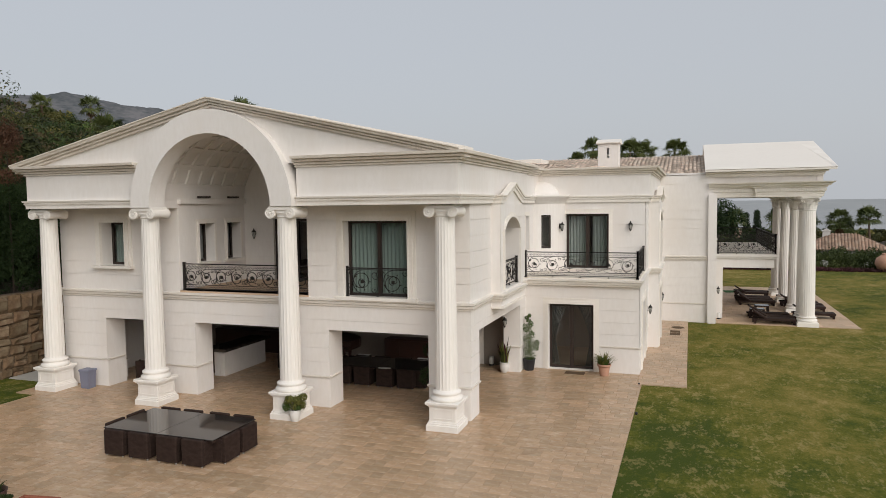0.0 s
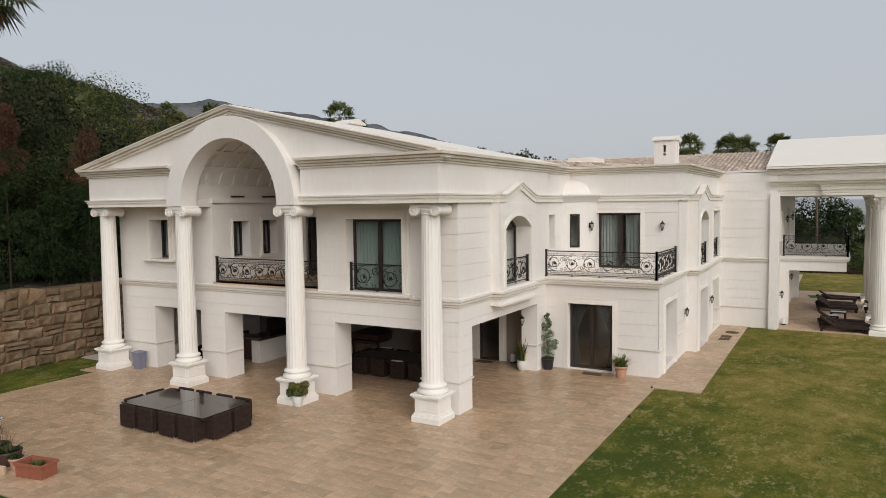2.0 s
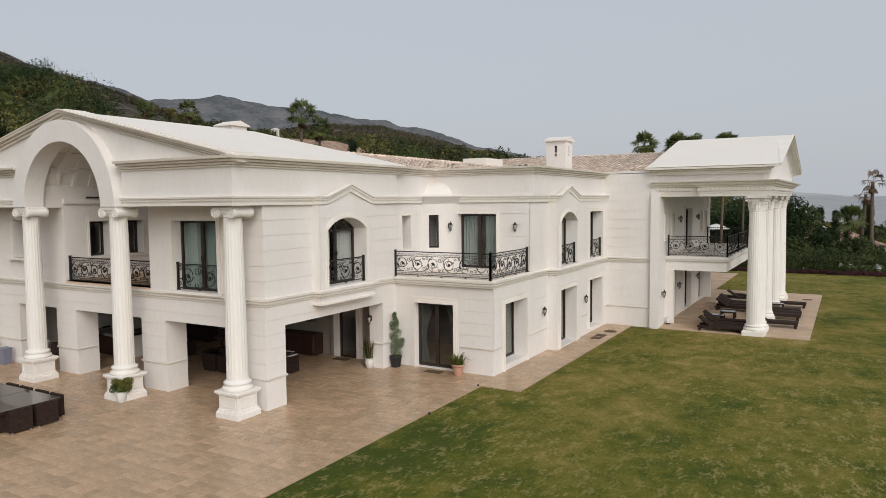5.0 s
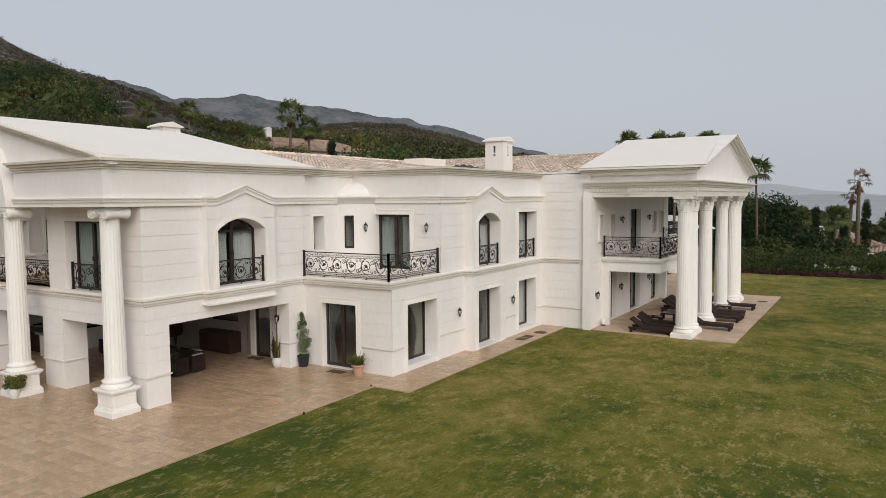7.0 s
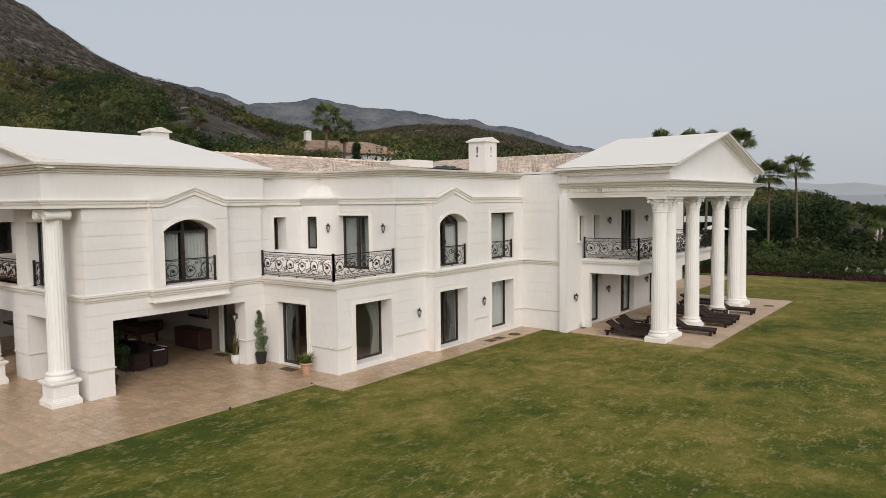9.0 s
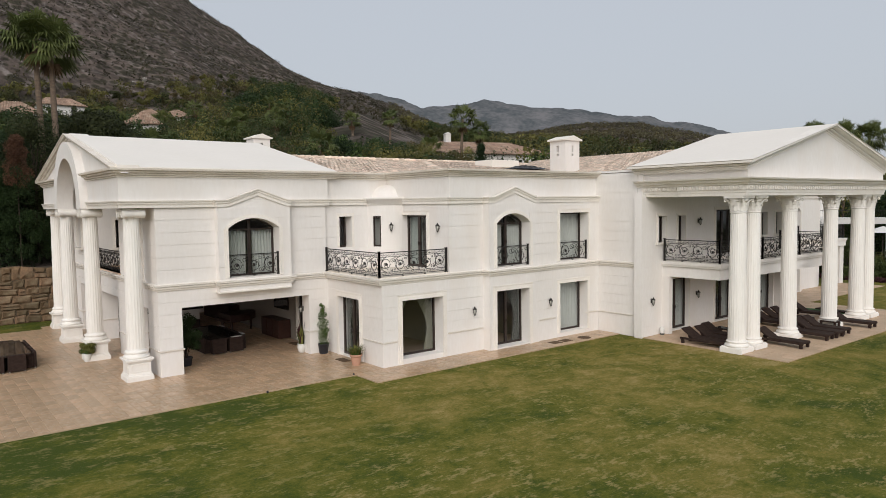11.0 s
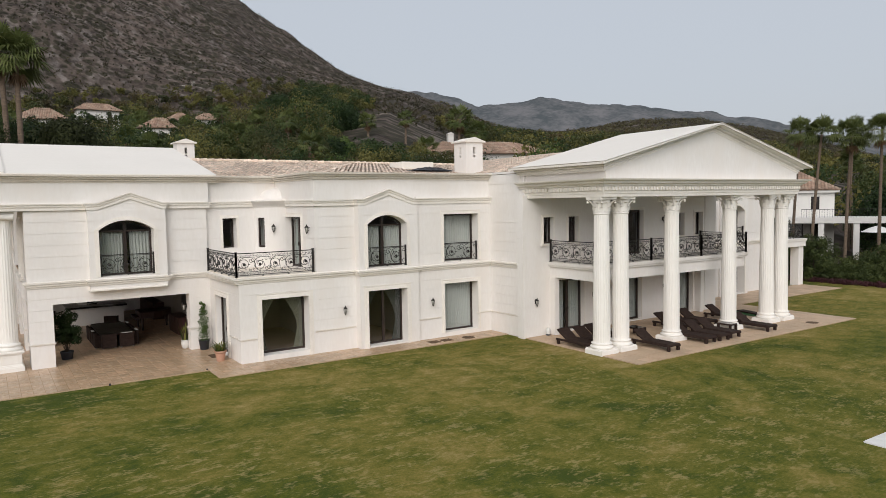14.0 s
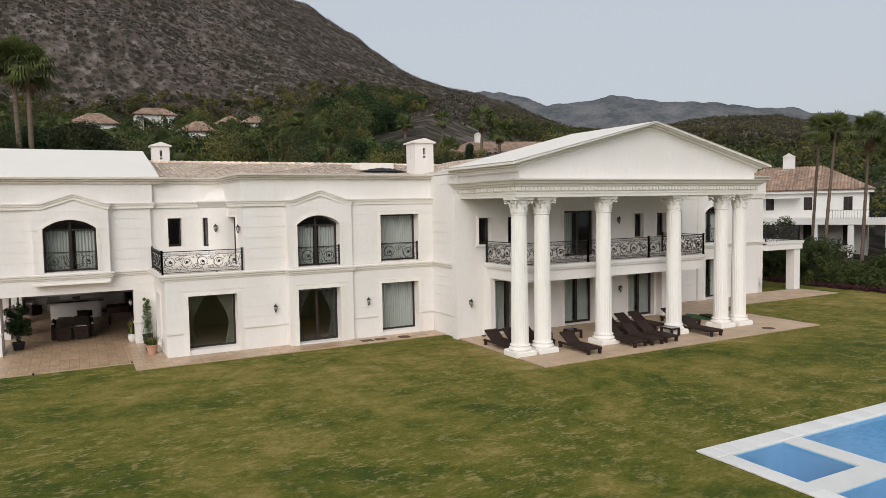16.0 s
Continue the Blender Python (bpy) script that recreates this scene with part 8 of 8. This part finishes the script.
def hip_house(x, y, base, w, d, h, rise, turn, label, stack=True, at=-0.22, rise_up=None, sw=0.4):
    """A white house with a hipped tile roof, windows and a chimney."""
    t = thing("neighbour_house", label, "house", (x, y, base), turn, "neighbouring houses")
    holes = []
    storeys = max(1, round(h / 3.1))
    nw = max(2, int(w / 3.2))
    for s in range(storeys):
        for k in range(nw):
            c = -w / 2 + w * (k + 0.5) / nw
            holes.append((c - 0.42, c + 0.42, h - storeys * 3.0 + s * 3.0 + (0.9 if s else 0.2), h - storeys * 3.0 + s * 3.0 + 2.3))
    for ang, ln, off in ((0, w, d), (90, d, w), (180, w, d), (270, d, w)):
        hs = [q for q in holes if abs(q[0]) < ln / 2 - 0.3 and abs(q[1]) < ln / 2 - 0.3]
        bm = B()
        wall_mesh(bm, -ln / 2 + (0.01 if ang % 180 else 0), ln / 2 - (0.01 if ang % 180 else 0), -4, h, 0.3, hs)
        m = pose(0, 0, 0, 0, 0, ang) @ pose(0, -off / 2, 0)
        bmesh.ops.remove_doubles(bm, verts=bm.verts[:], dist=1e-4)
        part("wall", bm, far_paint, t, "", m, clean=False)
        for q in hs:
            bm = B()
            box(bm, q[0], q[1], 0.2, 0.26, q[2], q[3])
            win = part("window", bm, black_glass, t, "dark window", m)
            bm = B()
            box(bm, (q[0] + q[1]) / 2 - 0.04, (q[0] + q[1]) / 2 + 0.04, 0.16, 0.2, q[2], q[3])
            part("frame", bm, frame_brown, win, "", m)
    o = 0.6
    ridge = max(0.5, (w - d) / 2)
    bm = B()
    ev = [bm.verts.new(p) for p in ((-w / 2 - o, -d / 2 - o, h), (w / 2 + o, -d / 2 - o, h), (w / 2 + o, d / 2 + o, h), (-w / 2 - o, d / 2 + o, h))]
    rv = [bm.verts.new((-ridge, 0, h + rise)), bm.verts.new((ridge, 0, h + rise))]
    for f in ((ev[0], ev[1], rv[1], rv[0]), (ev[1], ev[2], rv[1]), (ev[2], ev[3], rv[0], rv[1]), (ev[3], ev[0], rv[0]), tuple(ev[::-1])):
        bm.faces.new(f)
    roof = part("roof", bm, roof_tile_red, t, "red clay tile roof")
    # rows of barrel tiles on each slope
    verts, faces = [], []
    for sgn, a0, a1 in ((-1, (-w / 2 - o, -d / 2 - o), (w / 2 + o, -d / 2 - o)), (1, (w / 2 + o, d / 2 + o), (-w / 2 - o, d / 2 + o))):
        n = int((w + 2 * o) / 0.32)
        for k in range(n):
            f = (k + 0.5) / n
            xx = a0[0] + (a1[0] - a0[0]) * f
            run = d / 2 + o
            ext = min(1.0, (w / 2 + o - abs(xx)) / max(0.1, w / 2 + o - ridge))
            yy = a0[1]
            b = len(verts)
            for e, zz in ((0, h), (ext, h + rise * ext)):
                for q in range(4):
                    tt = math.pi * q / 3
                    verts.append((xx + 0.15 * math.cos(tt), yy - sgn * run * e, zz + 0.03 + 0.10 * math.sin(tt)))
            faces += [(b + q, b + q + 1, b + 5 + q, b + 4 + q) for q in range(3)]
    for sx in (-1, 1):
        n = int((d + 2 * o) / 0.32)
        for k in range(n):
            yy = -d / 2 - o + (d + 2 * o) * (k + 0.5) / n
            ext = min(1.0, (d / 2 + o - abs(yy)) / (d / 2 + o))
            run = w / 2 + o - ridge
            b = len(verts)
            for e, zz in ((0, h), (ext, h + rise * ext)):
                for q in range(4):
                    tt = math.pi * q / 3
                    verts.append((sx * (w / 2 + o - run * e), yy + 0.15 * math.cos(tt), zz + 0.03 + 0.10 * math.sin(tt)))
            faces += [(b + q, b + q + 1, b + 5 + q, b + 4 + q) for q in range(3)]
    tagged(sheet("tile_covering", verts, faces, roof_tile_red, roof, True), kind="stuff")
    if not stack:
        return t
    rise_up = rise_up or (1.1 if w > 11 else 0.35)
    bm = B()
    box(bm, w * at - sw, w * at + sw, -0.4, 0.4, h + rise * 0.5, h + rise + rise_up)
    ch = part("chimney", bm, far_paint, t, "white chimney")
    bm = B()
    prism(bm, [(w * at - sw - 0.12, h + rise + rise_up), (w * at + sw + 0.12, h + rise + rise_up), (w * at, h + rise + rise_up + sw * 0.7)], -0.5, 0.5)
    part("cap", bm, far_paint, ch)
    return t


nh = hip_house(-23.5, 95.4, 0.9, 15.0, 9.0, 6.0, 2.7, 30, "white two-storey neighbour house with a red tile roof", at=-0.03, rise_up=1.25, sw=0.6)
bm = B()
box(bm, -4.0, 12.5, -9.5, -4.51, 2.5, 3.1)
part("terrace", bm, far_paint, nh, "white roof terrace on posts")
for x in (-3.9, -0.6, 2.6, 5.8, 9.0, 11.9):
    bm = B()
    box(bm, x, x + 0.55, -9.4, -8.85, -3, 2.5)
    part("post", bm, far_paint, nh)
bm = B()
for k in range(34):
    box(bm, 4.2 + k * 0.24, 4.22 + k * 0.24, -9.3, -9.28, 3.1, 3.95)
box(bm, 4.2, 12.4, -9.32, -9.26, 3.93, 3.98)
part("terrace_rail", bm, iron, nh)
bm = B()
box(bm, -2.6, 1.2, -6.0, -4.51, 5.2, 5.26)
part("awning", bm, umbrella_cloth, nh, "white awning over the upper door")
for ang, ln, off in ((0, 15.9, 9.9), (90, 9.88, 15.9), (180, 15.9, 9.9), (270, 9.88, 15.9)):
    bm = B()
    box(bm, -ln / 2, ln / 2, -off / 2, -off / 2 + 0.3, 5.72, 5.97)
    part("fascia", bm, far_paint, nh, "", pose(0, 0, 0, 0, 0, ang))
for x, y, top, w, d, h, r, a, lab in ((-57.5, 78.5, 13.0, 20, 9, 3.2, 2.0, 74, "low white house with a wide tile roof among palms"), (-102, 26.0, 20.2, 7.0, 5, 3.4, 2.0, 80, "white house with a broad red roof on the slope"), (-84, 39.7, 17.7, 4.2, 4, 5.9, 1.7, 66, "small white house with a pointed tile roof half hidden by trees"), (-132, 53.9, 24.6, 5, 4, 7, 1.9, 48, "white house with a red roof among trees"), (-131, 59.2, 24.8, 5.4, 5, 7, 1.8, 76, "white house with a low red roof among trees"), (-144, 39.4, 27.4, 8.5, 4, 4, 1.7, 92, "long low house with a faded tile roof up the slope"), (16.6, 91, 0.5, 8, 5.5, 3.4, 1.7, -8, "low white house with a broad tile roof behind the hedge"), (7.5, 118, -0.5, 9, 7, 3.4, 2.0, 20, "small ochre house beyond the cypresses"), (-95, 130, 16, 12, 8, 4, 2, 50, "white house on the wooded hill"), (-70, 140, 13, 10, 8, 4, 2, 40, "white house on the wooded hill")):
    hip_house(x, y, top - h, w, d, h, r, a, lab, x > -80)
    if -150 < x < -80 and y < 100:
        # trees that hide the walls of the hillside houses from below
        dist = math.hypot(24 - x, 16.5 - y)
        ux, uy = (24 - x) / dist, (16.5 - y) / dist
        for j in range(5):
            along, side = 6 + 2.5 * (j % 2), (j - 2) * w * 0.26
            tx, ty = x + ux * along - uy * side, y + uy * along + ux * side
            g = float(terrain(tx, ty))
            tall = 6.2 + (top - 6.2) * (1 - along / dist) - g - (0.5, -0.5, 0.9, -0.3, -0.2)[j]
            broadleaf("garden_tree", (tx, ty, g), max(2.0, tall), 3.6 + 0.5 * (j % 3), 460 + j + int(-x), (leaf_dark, leaf_mid, leaf_olive, leaf_shade)[(j + int(-x)) % 4], "leafy tree below a hillside house", clumps=22, leaves=110, leaf=0.34, group="hillside garden trees", low=0.15)

# ---------------------------------------------------------------- woods on the slopes


def woodland(name, label, pts, material, size, seed, leaves=60, leaf=1.1, tall=1.0, clumps=(4, 8)):
    """Uncountable far trees: uneven crowns of leaf clumps on short trunks, joined."""
    rng = np.random.default_rng(seed)
    cs, rs = [], []
    for x, y, z, s in pts:
        h = size * s * tall
        k = rng.integers(*clumps)
        for j in range(k):
            a = rng.random() * 2 * math.pi
            rr = size * s * 0.42 * rng.random() ** 0.5
            cs.append((x + rr * math.cos(a), y + rr * math.sin(a), z + h * rng.uniform(0.3, 0.95)))
            rs.append((size * s * rng.uniform(0.2, 0.34),) * 2 + (size * s * rng.uniform(0.2, 0.32) * tall,))
    t = tagged(new(name), label, "woodland", kind="stuff")
    leaf_part("crowns", leaf_cards(rng, cs, np.array(rs), leaves, leaf, aspect=0.9, corners=3), material, t, corners=3)
    return t


def scatter(n, r0, r1, a0, a1, seed, s0=0.6, s1=1.3, power=0.5, keep=None):
    rng = np.random.default_rng(seed)
    r = (r0 ** (1 / power) + (r1 ** (1 / power) - r0 ** (1 / power)) * rng.random(n)) ** power
    a = np.radians(rng.uniform(a0, a1, n))
    x, y = HUB[0] + r * np.sin(a), HUB[1] + r * np.cos(a)
    z = terrain(x, y)
    out = [(p, q, w, rng.uniform(s0, s1)) for p, q, w in zip(x, y, z) if not (-24.7 < p < 97 and -57 < q < 74)]
    return [o for o in out if not keep or keep(*o)]


def clear_of_houses(x, y, z, s):
    for hx, hy in ((-57.5, 78.5), (-100, 26.0), (-84, 39.7), (-132, 53.9), (-131, 59.2), (-144, 39.4), (-23.5, 95.4), (16.6, 91)):
        d = math.hypot(hx - HUB[0], hy - HUB[1])
        ux, uy = (HUB[0] - hx) / d, (HUB[1] - hy) / d
        along = (x - hx) * ux + (y - hy) * uy
        side = abs((x - hx) * uy - (y - hy) * ux)
        if (-7 < along < 14 and side < 7) if hx > -80 else (-4 < along < 1 and side < 3):
            return False
    # gardens below the hillside houses stay low
    for hx, hy, eave in ((-102, 26.0, 23.3), (-84, 39.7, 19.4), (-132, 53.9, 26.8), (-131, 59.2, 26.9), (-144, 39.4, 30.4)):
        d = math.hypot(hx - 24, hy - 16.5)
        ux, uy = (24 - hx) / d, (16.5 - hy) / d
        along = (x - hx) * ux + (y - hy) * uy
        side = abs((x - hx) * uy - (y - hy) * ux)
        if -3 < along < 70 and side < 2.2 and z + 8 * s > 6.2 + (eave - 5.7) * (1 - along / d):
            return False
    return True


WOOD_TOP = ((-110, 9.0), (-87, 8.6), (-76, 9.3), (-68.6, 10.3), (-64.7, 9.9), (-61, 8.7), (-58, 7.7), (-55.6, 7.2), (-51, 6.1), (-46.8, 5.5), (-40, 5.4), (-30, 4.1), (-24, 2.7), (-20, 1.7), (-12, 0.6))


def below_scrub(tall, less=0.0):
    def ok(x, y, z, s):
        r, a = math.hypot(x - HUB[0], y - HUB[1]), math.degrees(math.atan2(x - HUB[0], y - HUB[1]))
        cap = min(lut(WOOD_TOP, a), 6.6 if r < 112 and a > -77 else 99, 5.0 + max(0, (-59 - a) * 0.5) if r < 230 and -63 < a < -49 else 99)
        return math.degrees(math.atan2(z + tall * s - 6.2, r)) < cap - (less if a > -63 else 0) and clear_of_houses(x, y, z, s)
    return ok


for k, (mt, n) in enumerate(((wood_dark, 290), (wood_olive, 300), (leaf_mid, 180), (wood_brown, 110), (leaf_bright, 70), (leaf_dark, 70))):
    light = mt in (wood_olive, wood_brown, leaf_bright)
    pts = scatter(n, 70, 190, -104, -24, 60 + k, 0.5, 1.15, keep=lambda x, y, z, q: below_scrub(7.6, 1.2)(x, y, z, q) and not (light and x < -70 and y < 62 and x > -112 and int(x * 7) % 4)) + scatter(n // 4, 66, 108, -66, -50, 260 + k, 0.35, 0.6, keep=below_scrub(7.6)) + scatter(n // (9 if light else 2), 84, 132, -89, -66, 280 + k, 0.35, 0.85, keep=below_scrub(7.6))
    for near in (True, False):
        woodland("hillside_wood", "mixed dark and olive trees covering the lower slopes", [p for p in pts if (math.hypot(p[0] - HUB[0], p[1] - HUB[1]) < 112) == near], mt, 8.0, 70 + k, leaves=170 if near else 90, leaf=0.27 if near else 0.36)
for k, (mt, n) in enumerate(((wood_olive, 900), (wood_dark, 450), (wood_brown, 500))):
    woodland("hillside_wood", "olive pines on the mountain's foot", scatter(n, 180, 420, -104, -22, 80 + k, 0.4, 0.95, keep=below_scrub(5.2)), mt, 6.5, 90 + k, leaves=34, leaf=0.75, tall=0.85)
    woodland("mountain_scrub", "dark scrub dotted over the mountain", scatter(n * 14, 200, 1050, -104, -24, 120 + k, 0.25, 0.6, power=0.8), (scrub_dark, scrub_grey, scrub_dark)[k], 3.0, 130 + k, leaves=4, leaf=0.75, tall=0.9, clumps=(2, 4))
for k, mt in enumerate((wood_dark, wood_olive, leaf_mid)):
    woodland("hillside_wood", "close green trees below the mountain", scatter(330, 232, 430, -67, -46, 330 + k, 0.5, 1.0, keep=below_scrub(6.2)), mt, 7.0, 340 + k, leaves=50, leaf=0.65)
for k, mt in enumerate((wood_brown, wood_far, scrub_grey, wood_far)):
    woodland("hillside_wood", "olive and brown scrub wood over the middle hill", scatter(3800, 330, 1450, -56, -14, 230 + k, 0.5, 1.1, power=0.75), mt, 4.2, 235 + k, leaves=9, leaf=1.0, tall=0.75, clumps=(2, 5))
for k, mt in enumerate((wood_dark, wood_olive, leaf_mid)):
    woodland("garden_wood", "far dark trees below the hazy hills", scatter(420, 230, 760, -26, 42, 190 + k, 0.6, 1.2, power=0.7), mt, 5.5, 195 + k, leaves=18, leaf=1.9, tall=0.8, clumps=(3, 6))
    woodland("garden_wood", "low trees on the slope behind the houses", scatter(1300, 92, 460, -50, -10, 210 + k, 0.6, 1.2, power=0.65, keep=below_scrub(6.0, 0.1)), mt, 6.0, 215 + k, leaves=44, leaf=0.55, clumps=(3, 6))
for k, mt in enumerate((wood_dark, wood_olive, wood_brown)):
    woodland("garden_wood", "trees and gardens beyond the lawn", scatter(200, 92, 420, -22, 45, 160 + k, 0.5, 1.0, keep=clear_of_houses), mt, 3.7, 170 + k, leaves=60, leaf=0.42)
for x, y, w, h in ((-135, 85, 17, 13), (-126, 87.5, 14, 10.5), (-142, 80, 12, 11)):
    broadleaf("umbrella_pine", (x, y, 33.6 - h - abs(x + 135) * (0.5 if x > -135 else 0.2)), h, w, 500 + int(w), leaf_dark, "broad dark green umbrella pine on the slope", clumps=60, leaves=330, leaf=0.42, low=0.3, trunk=0.45, group="umbrella pines")
rng = np.random.default_rng(77)
for k in range(190):
    a, r = radians(rng.uniform(-98, -46)), rng.uniform(76, 165)
    x, y = HUB[0] + r * math.sin(a), HUB[1] + r * math.cos(a)
    h, w, z = float(rng.uniform(5, 8.5)), float(rng.uniform(1.9, 2.6)), float(terrain(x, y))
    if below_scrub(8.0, 0.3)(x, y, z, (h + 1.2) / 8):
        fan_palm((x, y, z - 0.3), h, 600 + k, w, fronds=26)


def pylon(x, y, top):
    """A slim lattice mast with three arms."""
    g = float(terrain(x, y)) - 0.5
    t = thing("power_pylon", "slim grey lattice power pylon on the hillside", "pylon", (x, y, g), 20, "power pylons")
    h = top - g
    for sx in (-1, 1):
        for sy in (-1, 1):
            bm = B()
            tube(bm, [(sx * 0.9, sy * 0.9, 0), (sx * 0.12, sy * 0.12, h)], 0.09, 4, taper=0.6)
            part("leg", bm, concrete, t)
    for f in (0.72, 0.83, 0.94):
        bm = B()
        tube(bm, [(-1.5, 0, h * f), (1.5, 0, h * f)], 0.08, 4)
        part("arm", bm, concrete, t)
    for k in range(9):
        f0, f1 = k / 9, (k + 1) / 9
        a, b = 0.9 - 0.78 * f0, 0.9 - 0.78 * f1
        for s in (-1, 1):
            bm = B()
            tube(bm, [(-a, s * a, h * f0), (b, s * b, h * f1)], 0.05, 4)
            part("brace", bm, concrete, t)
    return t


pylon(-297.0, 94.2, 60.0)
pylon(-296.0, 98.6, 62.0)
